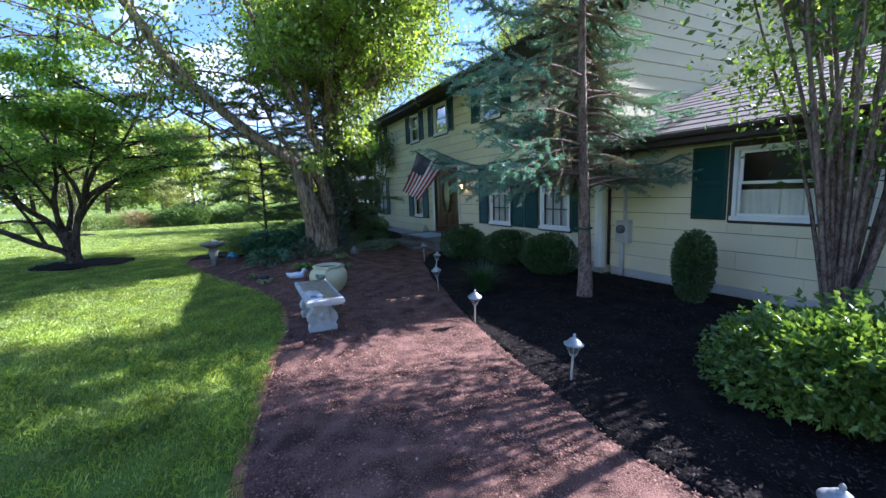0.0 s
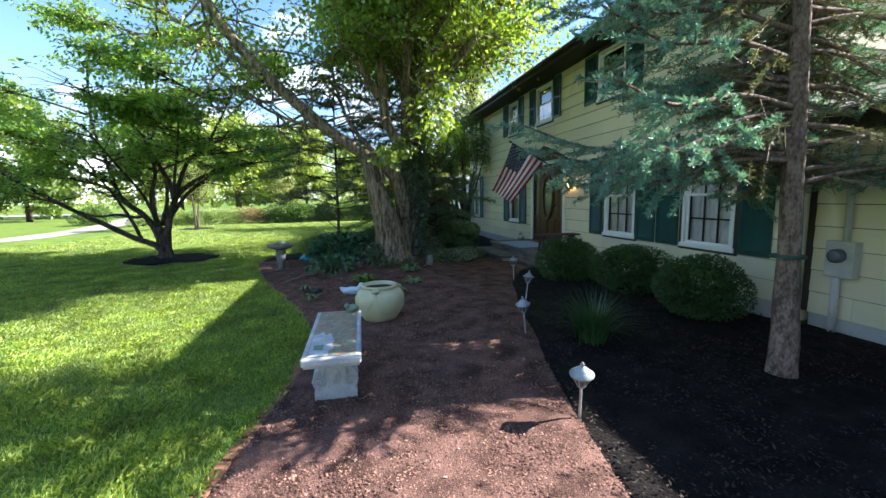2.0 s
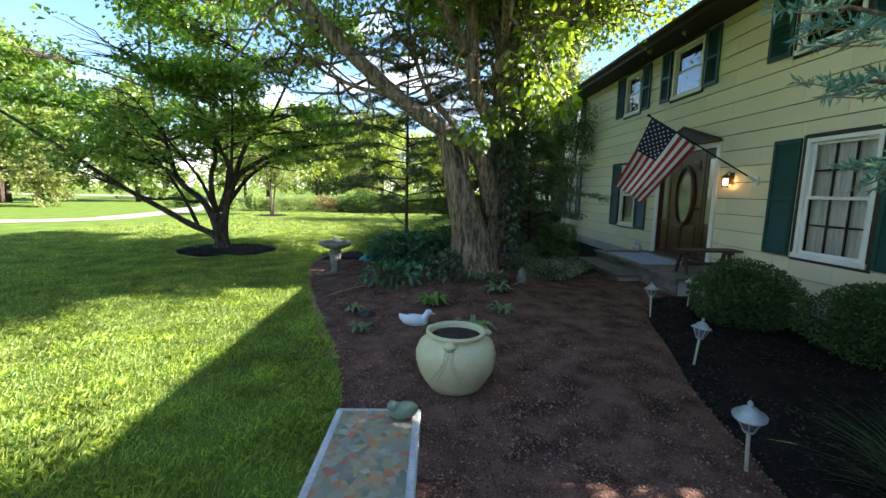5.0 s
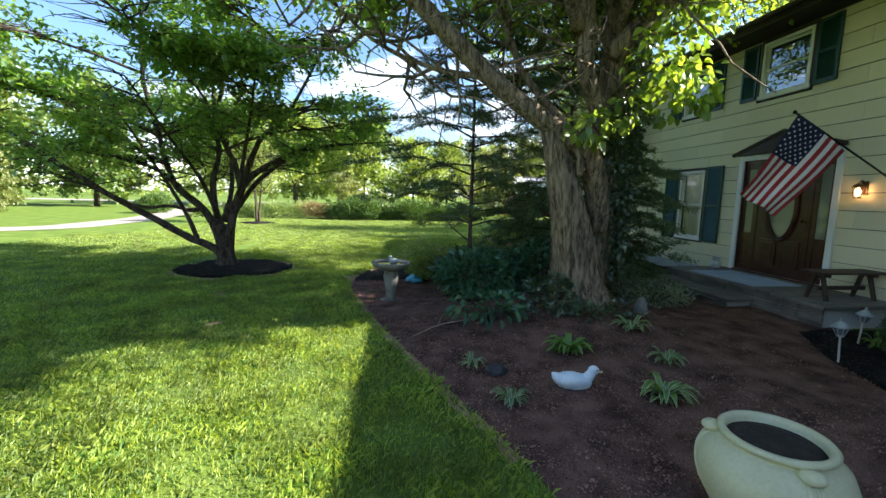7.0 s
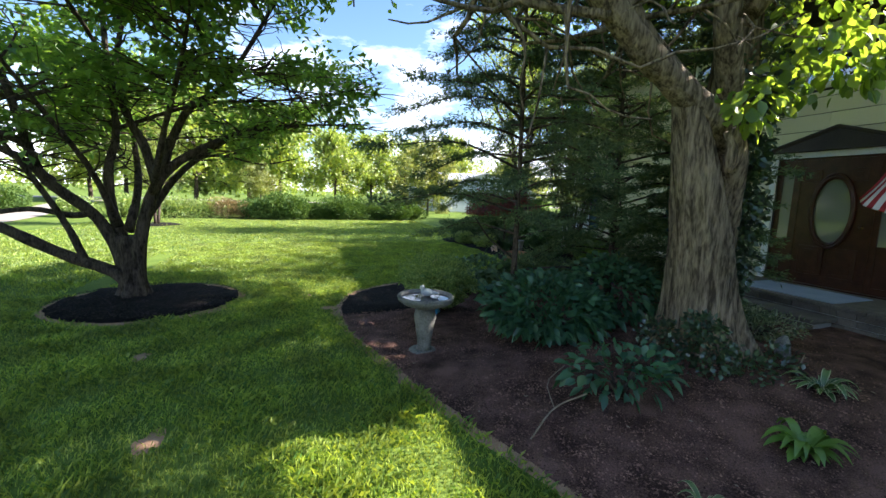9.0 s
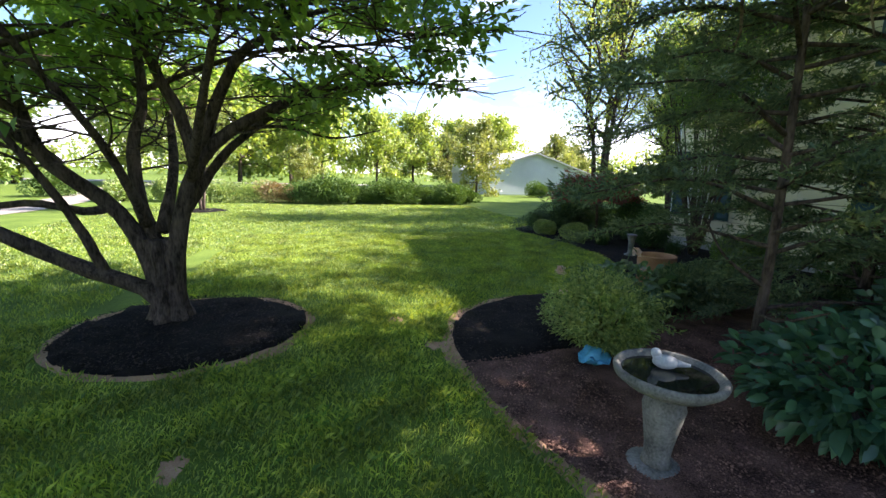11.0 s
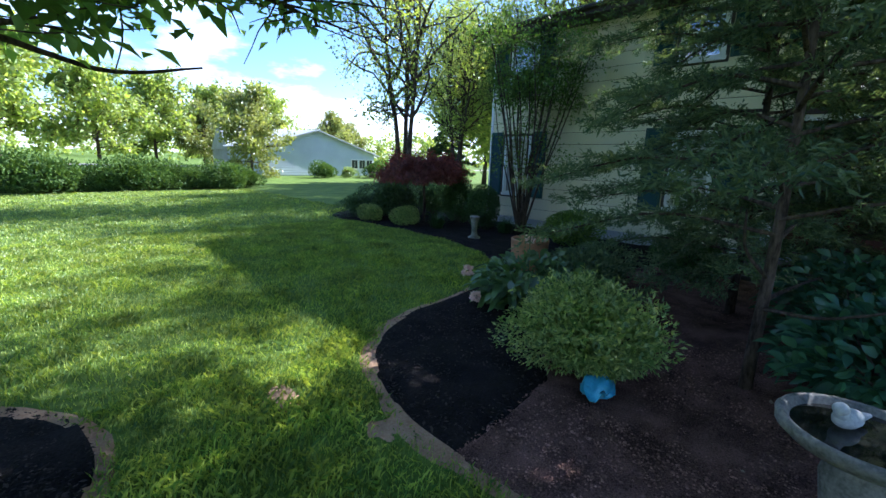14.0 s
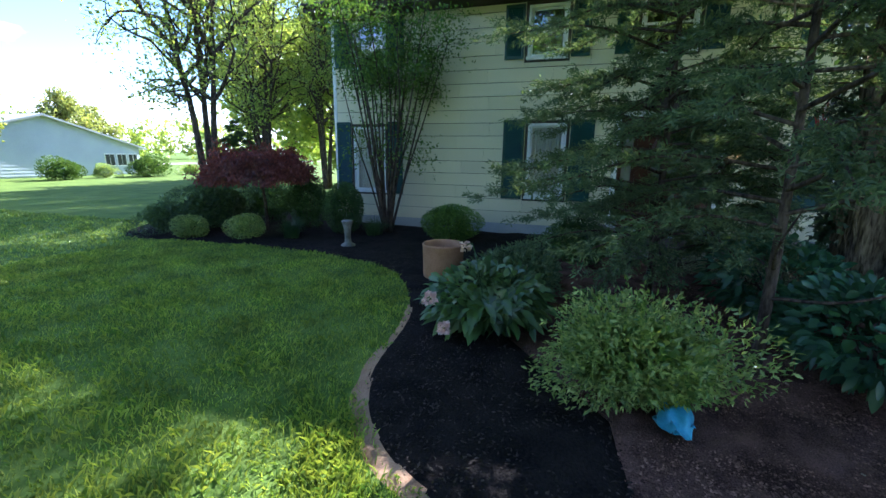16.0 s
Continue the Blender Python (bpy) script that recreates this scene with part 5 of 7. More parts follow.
for pts, r0, r1 in DOGWOOD_STEMS:
    pts = [Vector(pts[0])] + [Vector(p) + Vector((t.rng.gauss(0, 0.02), t.rng.gauss(0, 0.03), t.rng.gauss(0, 0.02))) for p in pts[1:]]
    line = t.limb(pts, r0, r1, 9, 20, 0.2)
    for k in range(6, 20):
        d = (line[min(k + 1, 19)] - line[k - 1]).normalized()
        for q in range(2 if k > 8 else 1):
            s = Vector((t.rng.gauss(0, 1), t.rng.gauss(0, 1), t.rng.gauss(0, 0.25)))
            e = (d * 0.6 + s.normalized()).normalized()
            e.z = e.z * 0.3 + 0.08
            if line[k].z > 1.45 and line[k].x < 1.05 and not (line[k].x > -0.95 and line[k].z < 2.12):
                t.grow(line[k], e, t.rng.uniform(0.45, 0.9), 0.013, 1, 0.22, 0.01, 3, 0.85, 0.68, 0.3)
# the stems join in one fluted foot
for a in range(6):
    c, s_ = math.cos(a * 1.05 + 0.3), math.sin(a * 1.05 + 0.3)
    t.limb([(-2.09 + 0.17 * c, 21.84 + 0.17 * s_, -0.06), (-2.09 + 0.09 * c, 21.84 + 0.09 * s_, 0.16), (-2.10 + 0.07 * c, 21.85 + 0.07 * s_, 0.5), (-2.11 + 0.11 * c, 21.86 + 0.11 * s_, 0.85)], 0.10, 0.06, 9, 8, 0.2)
# the hanging dead twig
t.limb([(-0.45, 22.1, 2.40), (-0.36, 22.15, 2.30), (-0.35, 22.2, 2.1), (-0.40, 22.2, 1.93)], 0.008, 0.004, 5, 8)
P, D = t.leaf_points(7, 0.15, 0.3)
R_ = np.hypot(P[:, 0] + 2.1, P[:, 1] - 21.85)
keep = (P[:, 2] > 1.5) & ((R_ > 1.35) | (P[:, 2] > 2.3 + 0.3 * np.sin(3 * P[:, 0])))
keep &= np.array([noise.noise((p[0] * 0.9, p[1] * 0.9, p[2] * 1.9)) > (0.0 if abs(p[0] + 2.3) < 1.3 else -0.1) for p in P])
keep &= (P[:, 0] < -0.4) | ((P[:, 0] < 1.1) & (t.np.random(len(P)) < 0.75))
keep &= (t.np.random(len(P)) < np.clip(0.25 + 0.5 * (P[:, 2] - 1.5), 0.3, 1))
P, D = P[keep], D[keep]
D[:, 2] -= 0.25
V, F = leaves(P, D, 0.112, t.np, 0.58, 0.86, 0.2, 0.8)
finish(t, "dogwood_tree", "many-stemmed dogwood tree with layered green crown in a mulch ring", "tree", M_BARKDARK, M_DOGLEAF, V, F)

# the big tree: furrowed trunk, a second stem, a long leaning limb
t = Tree(23)
base = [(3.55, 18.12, 0.05), (3.74, 18.15, 0.5), (3.86, 18.2, 1.0), (3.92, 18.2, 1.6), (3.95, 18.2, 2.3), (3.97, 18.2, 3.3), (4.0, 18.2, 4.6), (4.0, 18.2, 6.5), (3.9, 18.3, 9.0)]


def furrowed(line, radii, n, seed, depth):
    """A trunk whose bark stands in ridges that wander up it."""
    v, f, r_ = [], [], random.Random(seed)
    for k, p in enumerate(line):
        for i in range(n):
            a = 2 * math.pi * i / n
            ridge = depth * (3.2 * abs(noise.noise((a * 5.5, p.z * 1.3, seed))) - 0.6 + 0.5 * r_.random()) + 0.06 * noise.noise((math.cos(a) * 1.5, math.sin(a) * 1.5, p.z * 0.8))
            flare = 1 + 0.22 * max(0.0, 1 - (p.z - 0.1) / 0.6) ** 2 * (1 + 0.5 * math.sin(5 * a))
            tw = a + 0.12 * noise.noise((i * 0.7, p.z * 2, seed))
            rr = radii[k] * (1 + ridge) * flare
            v.append((p.x + rr * math.cos(tw), p.y + rr * math.sin(tw), p.z))
    for k in range(len(line) - 1):
        for i in range(n):
            j = (i + 1) % n
            f.append((k * n + i, k * n + j, (k + 1) * n + j, (k + 1) * n + i))
    return v, f


line = curve(base, 110)
rad = [0.235 - 0.05 * min(1, p.z / 1.8) - 0.11 * max(0, (p.z - 1.8) / 7.2) for p in line]
t.wood.add(*furrowed(line, rad, 64, 3, 0.10))
# the broad front stem leans over and meets the long limb from below
stub = curve([(3.54, 17.92, 0.02), (3.53, 17.92, 0.3), (3.45, 17.90, 0.9), (3.34, 17.87, 1.3), (3.22, 17.85, 1.7), (3.12, 17.84, 2.05), (3.02, 17.83, 2.32)], 60)
STUB_R = np.interp([p.z for p in stub], [0.0, 0.2, 0.5, 0.9, 1.65, 2.05, 2.32], [0.46, 0.39, 0.30, 0.255, 0.185, 0.135, 0.10])
t.wood.add(*furrowed(stub, list(STUB_R), 80, 5, 0.07))
# a dark knot hole where stem and limb part
t.wood.tube(curve([(3.36, 17.70, 1.78), (3.34, 17.66, 1.95), (3.27, 17.67, 2.08)], 10), [0.035, 0.045, 0.05, 0.05, 0.045, 0.04, 0.035, 0.03, 0.03, 0.02], 8, 0.3, t.rng)
line2 = curve([(3.93, 18.15, 2.1), (3.70, 18.02, 2.55), (3.46, 17.92, 3.0), (3.42, 17.9, 3.5), (3.34, 17.8, 4.6), (3.1, 17.6, 6.6)], 36)
t.wood.add(*furrowed(line2, [0.12 - 0.05 * k / 36 for k in range(36)], 24, 9, 0.075))
lean = t.limb([(3.80, 18.05, 1.15), (3.70, 17.95, 1.60), (3.54, 17.84, 1.98), (3.25, 17.80, 2.20), (2.85, 17.82, 2.45), (2.28, 17.84, 2.86), (1.25, 17.8, 3.80), (0.65, 17.7, 4.6), (0.1, 17.6, 5.6), (-0.3, 17.5, 7.0)], 0.155, 0.07, 16, 44)
br = [t.limb(p, a, b, 9, 16) for p, a, b in (
    ([(3.80, 18.05, 3.2), (4.3, 17.9, 3.75), (4.9, 17.7, 4.2), (5.7, 17.4, 5.2), (6.4, 17.2, 6.4)], 0.13, 0.05),
    ([(3.35, 17.9, 3.4), (2.8, 17.5, 4.2), (2.3, 17.0, 5.2), (1.8, 16.3, 6.4)], 0.08, 0.03),
    ([(3.95, 18.1, 4.6), (4.0, 19.0, 5.3), (4.2, 20.2, 6.2), (4.3, 21.5, 7.2)], 0.10, 0.03),
    ([(3.98, 18.2, 5.2), (3.3, 18.9, 6.0), (2.4, 19.8, 6.9), (1.4, 20.8, 7.8)], 0.10, 0.03),
    ([(3.98, 18.2, 4.2), (4.6, 19.2, 4.9), (5.4, 20.2, 5.4), (6.2, 21.0, 5.9)], 0.08, 0.03),
    ([(3.98, 18.2, 4.8), (4.2, 19.6, 5.2), (3.8, 21.0, 5.6), (3.2, 22.2, 5.9)], 0.08, 0.03),
    ([(3.97, 18.2, 3.3), (4.6, 18.9, 4.0), (5.6, 19.5, 4.6), (6.6, 19.9, 5.0)], 0.07, 0.025),
    ([(3.97, 18.2, 4.4), (5.0, 18.7, 4.7), (6.2, 19.0, 5.2), (7.0, 19.2, 5.6)], 0.07, 0.025),
    ([(3.98, 18.2, 5.0), (5.0, 17.3, 5.8), (6.2, 16.5, 6.4), (7.2, 15.8, 7.0)], 0.08, 0.03),
    ([(3.9, 18.3, 6.0), (5.2, 17.8, 6.8), (6.6, 17.4, 7.4), (7.8, 17.2, 7.8)], 0.08, 0.03),
    ([(3.98, 18.2, 4.4), (4.3, 19.8, 5.2), (4.7, 21.4, 5.7), (4.9, 22.8, 6.0)], 0.09, 0.03),
    ([(3.97, 18.2, 4.0), (3.7, 19.6, 4.8), (3.5, 21.0, 5.2), (3.4, 22.4, 5.4)], 0.08, 0.03),
    ([(4.0, 18.2, 4.6), (5.0, 19.6, 5.2), (6.0, 20.8, 5.6), (6.8, 21.8, 5.9)], 0.08, 0.03),
    ([(4.0, 18.2, 5.0), (5.2, 20.2, 5.8), (5.8, 22.0, 6.3), (6.2, 23.6, 6.5)], 0.08, 0.03),
    ([(3.98, 18.2, 5.6), (4.9, 18.6, 6.4), (6.0, 19.2, 7.2), (7.0, 19.9, 7.9)], 0.10, 0.03),
    ([(2.2, 17.8, 2.82), (1.7, 18.2, 3.0), (1.0, 18.6, 3.4), (0.4, 18.9, 4.0)], 0.04, 0.015),
    ([(1.3, 17.7, 3.6), (0.5, 18.1, 4.3), (-0.6, 18.6, 5.0)], 0.05, 0.02),
    ([(3.9, 18.1, 3.5), (3.8, 17.4, 4.3), (3.5, 16.7, 5.1), (3.0, 16.1, 5.9)], 0.08, 0.03),
    ([(3.9, 18.1, 3.8), (3.9, 17.0, 4.6), (4.1, 15.9, 5.0), (4.2, 15.0, 5.4)], 0.08, 0.03),
    ([(4.0, 18.1, 4.1), (4.5, 17.3, 4.7), (4.9, 16.6, 5.3), (5.1, 16.0, 6.0)], 0.08, 0.03),
    ([(3.95, 18.2, 4.9), (3.2, 17.6, 5.5), (2.4, 17.2, 6.1), (1.7, 17.0, 6.6)], 0.07, 0.03),
    ([(3.2, 17.88, 2.4), (2.75, 18.1, 3.0), (2.5, 18.4, 3.9), (2.3, 18.8, 5.0)], 0.05, 0.02))]
for ln, lo in [(b_, 5) for b_ in br] + [(lean, 24), (line, 66), (line2, 18)]:
    step = 1 if len(ln) < 30 else 2
    for k in range(lo, len(ln) - 1, step):
        if ln[k].x > 4.2 and ln[k].z < 4.3:
            continue
        for q in range(2 if k % 2 else 1):
            s = Vector((t.rng.gauss(0, 1), t.rng.gauss(0, 1), t.rng.gauss(0, 0.5)))
            t.grow(ln[k], s.normalized() + Vector((0, 0, 0.1)), t.rng.uniform(0.7, 1.5), 0.025, 1, 0.25, -0.02, 3, 0.8, 0.65)
P, D = t.leaf_points(24, 0.20)
thick = (P[:, 1] > 19.6) | (P[:, 1] < 16.9) | (t.np.random(len(P)) < 0.62)
P, D = P[thick], D[thick]
keep = np.array([noise.noise((p[0] * 0.8, p[1] * 0.8, p[2] * 0.8)) > (-0.04 if p[1] < 15.8 else -0.26) and not (p[0] < 2.0 and p[2] < 3.6) and not (p[0] > 4.5 and p[2] < 4.2) and p[2] > (4.0 if p[0] > 2.0 and p[1] < 18.3 else 3.4) for p in P])
keep &= (P[:, 0] > 2.4) | (t.np.random(len(P)) < 0.55)
P, D = P[keep], D[keep]
D[:, 2] -= 0.5
V, F = leaves(P, D, 0.088, t.np, 0.75, 0.5, 0.15, 0.8)
# low sprouts with large fresh leaves at the fork
sp = []
for c, r, n in (((3.38, 17.6, 2.28), 0.17, 60), ((3.75, 17.7, 2.45), 0.22, 80), ((4.25, 17.65, 3.0), 0.36, 190), ((4.6, 17.7, 2.75), 0.34, 170), ((4.4, 17.7, 3.6), 0.45, 260)):
    q, d = blob_points(t.np, n, c, (r, r, r), 0.3, 9, 0.4)
    d[:, 2] -= 0.6
    sp.append(broad(q, d, 0.10, t.np, 0.8, 0.5, 0.25, 0.6))
V, F = join((V, F), *sp)
big = finish(t, "shade_tree", "large old shade tree with furrowed grey trunk and leaning limb", "tree", M_BARK, M_OAKLEAF, V, F)
rgv = np.random.default_rng(77)
q = []
for k in range(84):
    z = 0.7 + 3.9 * rgv.random() ** 1.1
    i = min(range(len(line)), key=lambda i: abs(line[i].z - z))
    a = rgv.uniform(-1.9 if z > 1.2 else -1.0, 1.5)
    c = (line[i].x + 0.24 * math.cos(a), line[i].y + 0.24 * math.sin(a), z)
    p_, d_ = blob_points(rgv, 130, c, (0.17, 0.17, 0.30), 0.3)
    d_[:, 2] -= 0.7
    q.append(leaves(p_, d_, 0.055, rgv, 0.8, 0.3, 0.1, 0.5))
for x, y, z, r in ((3.02, 17.62, 0.22, 0.22), (3.15, 17.48, 0.34, 0.20), (3.38, 17.38, 0.22, 0.22), (3.78, 17.42, 0.22, 0.20), (2.98, 17.85, 0.42, 0.18), (3.12, 17.55, 0.55, 0.14)):
    p_, d_ = blob_points(rgv, 260, (x, y, z), (r, r, r * 0.8), 0.3)
    q.append(leaves(p_, d_, 0.05, rgv, 0.7, 0.3, 0.1, 0.6))
V, F = join(*q)
part("ivy", np_mesh("ivy", V, F, M_IVY), None, big, "dark climbing ivy")

# blue spruce with bare inner twigs
t = Tree(31)
t.limb([(6.08, 12.18, -0.05), (6.06, 12.18, 0.5), (6.02, 12.18, 1.6), (5.98, 12.2, 3.2), (5.98, 12.2, 5.2), (5.98, 12.2, 8.9)], 0.118, 0.02, 14, 24, 0.16)
needles, inner, twig = [], [], Mesh()
for k in range(192):
    u = min(k, 149) / 149
    z = 1.55 + 7.0 * u ** 1.15
    a = k * 2.399 + t.rng.uniform(-0.3, 0.3)
    if k > 149:  # crowded boughs low in the crown
        z = 1.65 + 2.3 * (k - 150) / 26 if k < 176 else 1.62 + 0.11 * (k - 176)
        u, a = 0.42, math.pi * (k % 2) + t.rng.uniform(-0.25, 0.75) * (1 if k % 2 == 0 else -1)
        if k % 2 and k < 176 and z > 2.3:
            continue
        if k >= 176:
            u, a = 0.2, 0.55 + 0.08 * ((k * 5) % 11)
    L = (2.35 * (1 - u) + 0.35) * t.rng.uniform(0.75, 1.1)
    south = max(0.0, -math.sin(a))
    L *= 1 - (0.6 if z < 3.1 else 0.15) * south
    north = max(0.0, math.sin(a))
    L *= 1 - (0.55 if z < 2.6 else 0.38 if z < 4.0 else 0.1) * north
    if south > 0.30 and z < 4.0 and k not in (1, 4):
        continue
    if k >= 176:
        L = t.rng.uniform(1.2, 1.45)
    if k in (1, 4):
        a, L, z = ((2.35, 1.75, 1.80), (2.62, 2.05, 1.74))[k > 1]
    d = Vector((math.cos(a), math.sin(a), t.rng.uniform(-0.22, 0.16)))
    p0 = Vector((6.0, 12.19, z))
    line = curve([p0, p0 + d * L * 0.35 + Vector((0, 0, 0.05)), p0 + d * L * 0.7 + Vector((0, 0, -0.03 * L)), p0 + d * L + Vector((0, 0, 0.04 * L))], 14)
    t.wood.tube(line, [0.022 * (1 - 0.8 * i / 13) + 0.003 for i in range(14)], 5, cap=False)
    side = Vector((-d.y, d.x, 0))
    for i in range(2, 14):
        w = i / 13
        for s in (-1, 1):
            if t.rng.random() < 0.12:
                continue
            l2 = (0.30 + 0.35 * (1 - w)) * t.rng.uniform(0.6, 1.15) * min(1, L)
            e = (d * t.rng.uniform(0.6, 1.0) + side * s * t.rng.uniform(0.5, 1.0) + Vector((0, 0, t.rng.uniform(-0.75, 0.2)))).normalized()
            q0, q1 = line[i], line[i] + e * l2
            twig.tube([q0, (q0 + q1) / 2 + Vector((0, 0, -0.02)), q1], [0.006, 0.004, 0.002], 3, cap=False)
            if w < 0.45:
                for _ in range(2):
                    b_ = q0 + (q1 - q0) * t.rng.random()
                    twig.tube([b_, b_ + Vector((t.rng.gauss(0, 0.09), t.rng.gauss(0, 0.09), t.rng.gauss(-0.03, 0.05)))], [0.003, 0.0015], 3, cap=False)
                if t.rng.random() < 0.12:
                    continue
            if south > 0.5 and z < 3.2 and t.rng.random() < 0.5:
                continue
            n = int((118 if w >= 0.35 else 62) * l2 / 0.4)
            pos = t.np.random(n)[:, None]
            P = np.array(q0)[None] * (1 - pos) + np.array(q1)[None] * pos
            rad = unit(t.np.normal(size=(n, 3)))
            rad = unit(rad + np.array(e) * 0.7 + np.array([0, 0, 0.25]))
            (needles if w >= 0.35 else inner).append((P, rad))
P, D = np.concatenate([a for a, b in needles]), np.concatenate([b for a, b in needles])
V, F = leaves(P, D, 0.044, t.np, 0.22, 0.2, 0.1, 0.2)
spruce = finish(t, "spruce_tree", "blue spruce with drooping branches and bare inner twigs", "tree", M_BARKSPRUCE, M_SPRUCE, V, F)
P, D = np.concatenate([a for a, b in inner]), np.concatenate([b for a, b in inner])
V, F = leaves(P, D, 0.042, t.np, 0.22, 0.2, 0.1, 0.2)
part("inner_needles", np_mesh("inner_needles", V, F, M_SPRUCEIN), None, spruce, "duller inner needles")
tagged(part("dead_twig", twig, M_TWIG, spruce, "bare tan dead twigs"), kind="stuff")
part("stem_band", Mesh().tube(curve([(6.02, 12.17, 0.99), (6.02, 12.17, 1.012)], 2), [0.118, 0.118], 16), M_SHUTTER, spruce, "green tie band")


def conifer(name, label, at, h, r, seed, n, low, leaf, lean=(0, 0), tuft=0.048, bare=()):
    """An evergreen with wide, hanging sprays."""
    t = Tree(seed)
    t.limb([(0, 0, -0.05), (0.02, 0, h * 0.3), (lean[0] * 0.5, lean[1] * 0.5, h * 0.7), (lean[0], lean[1], h)], 0.014 + 0.006 * h, 0.01, 9, 12)
    for line_ in bare:
        t.limb(line_, 0.016, 0.005, 6, 10)
    Ps, Ds = [], []
    for k in range(n):
        u = (k + t.rng.random()) / n
        z = low + (h - low) * u
        a = k * 2.399 + t.rng.uniform(-0.4, 0.4)
        L = r * (1 - u ** 2.6) * t.rng.uniform(0.45, 1.25) + 0.15
        d = Vector((math.cos(a), math.sin(a), t.rng.uniform(-0.1, 0.25)))
        p0 = Vector((lean[0] * u, lean[1] * u, z))
        ln = curve([p0, p0 + d * L * 0.5 + Vector((0, 0, 0.06)), p0 + d * L + Vector((0, 0, -0.12 * L))], 8)
        t.wood.tube(ln, [0.016 * (1 - 0.85 * i / 7) + 0.002 for i in range(8)], 4, cap=False)
        side = Vector((-d.y, d.x, 0))
        for i in range(2, 8):
            for s in (-1, 0, 1):
                e = (d + side * s * t.rng.uniform(0.5, 1.1) + Vector((0, 0, t.rng.uniform(-0.5, 0.15)))).normalized()
                l2 = t.rng.uniform(0.15, 0.38) * min(1.0, L)
                m = int(72 * l2 / 0.3)
                pos = t.np.random(m)[:, None]
                Ps.append(np.array(ln[i])[None] + np.array(e)[None] * l2 * pos + t.np.normal(size=(m, 3)) * 0.02)
                Ds.append(np.repeat(np.array(e)[None], m, 0))
    P, D = np.concatenate(Ps), np.concatenate(Ds)
    V, F = leaves(P, D, tuft, t.np, 0.24, 0.2, 0.2, 0.7)
    return finish(t, name, label, "tree", M_BARKDARK, leaf, V, F, at)


conifer("cedar_tree", "dark green cedar with ragged drooping sprays", pose(2.42, 19.42, 0.08), 4.6, 1.4, 41, 56, 0.95, M_CEDAR, (0.06, 0.1), 0.048, (((0, 0, 0.60), (0.5, -0.15, 0.66), (1.05, -0.25, 0.63)), ((0, 0, 0.75), (-0.25, 0.1, 0.95), (-0.45, 0.1, 1.2)), ((0, 0, 0.55), (-0.2, -0.3, 0.62), (-0.3, -0.6, 0.78))))
conifer("cedar_tree", "dense dark evergreen beside the big tree", pose(4.15, 19.85, 0.05), 5.6, 1.5, 42, 118, 0.35, M_CEDAR, (0, 0.1), 0.052)
conifer("cedar_tree", "dark green evergreen close behind the ivy-clad trunk", pose(4.65, 19.15, 0.05), 2.5, 0.72, 43, 46, 0.35, M_CEDAR)


def stems(name, label, at, seed, n, h, spread, r, leaf, size, per, low, bark=M_BARKDARK, kids=2, flare=1.0, puff=0.07):
    """A shrub-like tree of many slim stems that fan out from one foot."""
    t = Tree(seed)
    for k in range(n):
        a = k * 2.399 + t.rng.uniform(-0.4, 0.4)
        w = math.sqrt((k + 0.5) / n) * spread
        hh = h * t.rng.uniform(0.75, 1.05)
        p = [(0.06 * math.cos(a), 0.06 * math.sin(a), -0.03), (w * 0.3 ** flare * math.cos(a), w * 0.3 ** flare * math.sin(a), hh * 0.3), (w * 0.62 ** flare * math.cos(a + 0.15), w * 0.62 ** flare * math.sin(a + 0.15), hh * 0.62), (w * math.cos(a), w * math.sin(a), hh)]
        p = [p[0]] + [(x + t.rng.gauss(0, 0.035 * h / 4), y + t.rng.gauss(0, 0.035 * h / 4), z) for x, y, z in p[1:]]
        ln = t.limb(p, r * t.rng.uniform(0.6, 1.1), 0.008, 6, 12)
        for i in range(4, 12):
            if ln[i].z < low and t.rng.random() > 0.08:
                continue
            s = Vector((t.rng.gauss(0, 1), t.rng.gauss(0, 1), 0.4))
            t.grow(ln[i], s, t.rng.uniform(0.25, 0.55) * flare, 0.008, 1, 0.25, 0.04, kids, 0.7, 0.7)
    P, D = t.leaf_points(per, puff)
    V, F = leaves(P, D, size, t.np, 0.5, 0.45, 0.15, 0.8)
    return finish(t, name, label, "tree", bark, leaf, V, F, at)


stems("crape_myrtle", "crape myrtle with many twisting bare stems against the siding", pose(6.95, 9.75, 0.04), 51, 24, 6.7, 1.9, 0.032, M_BUSH, 0.08, 44, 3.7, M_BARKSPRUCE, 3, 1.15, 0.26)
stems("crape_myrtle", "tall crape myrtle with slim upright stems at the house corner", pose(6.72, 24.25, 0.04), 52, 24, 4.15, 1.15, 0.03, M_BUSH, 0.07, 9, 2.6, M_BARKDARK, 3, 1.0, 0.14)

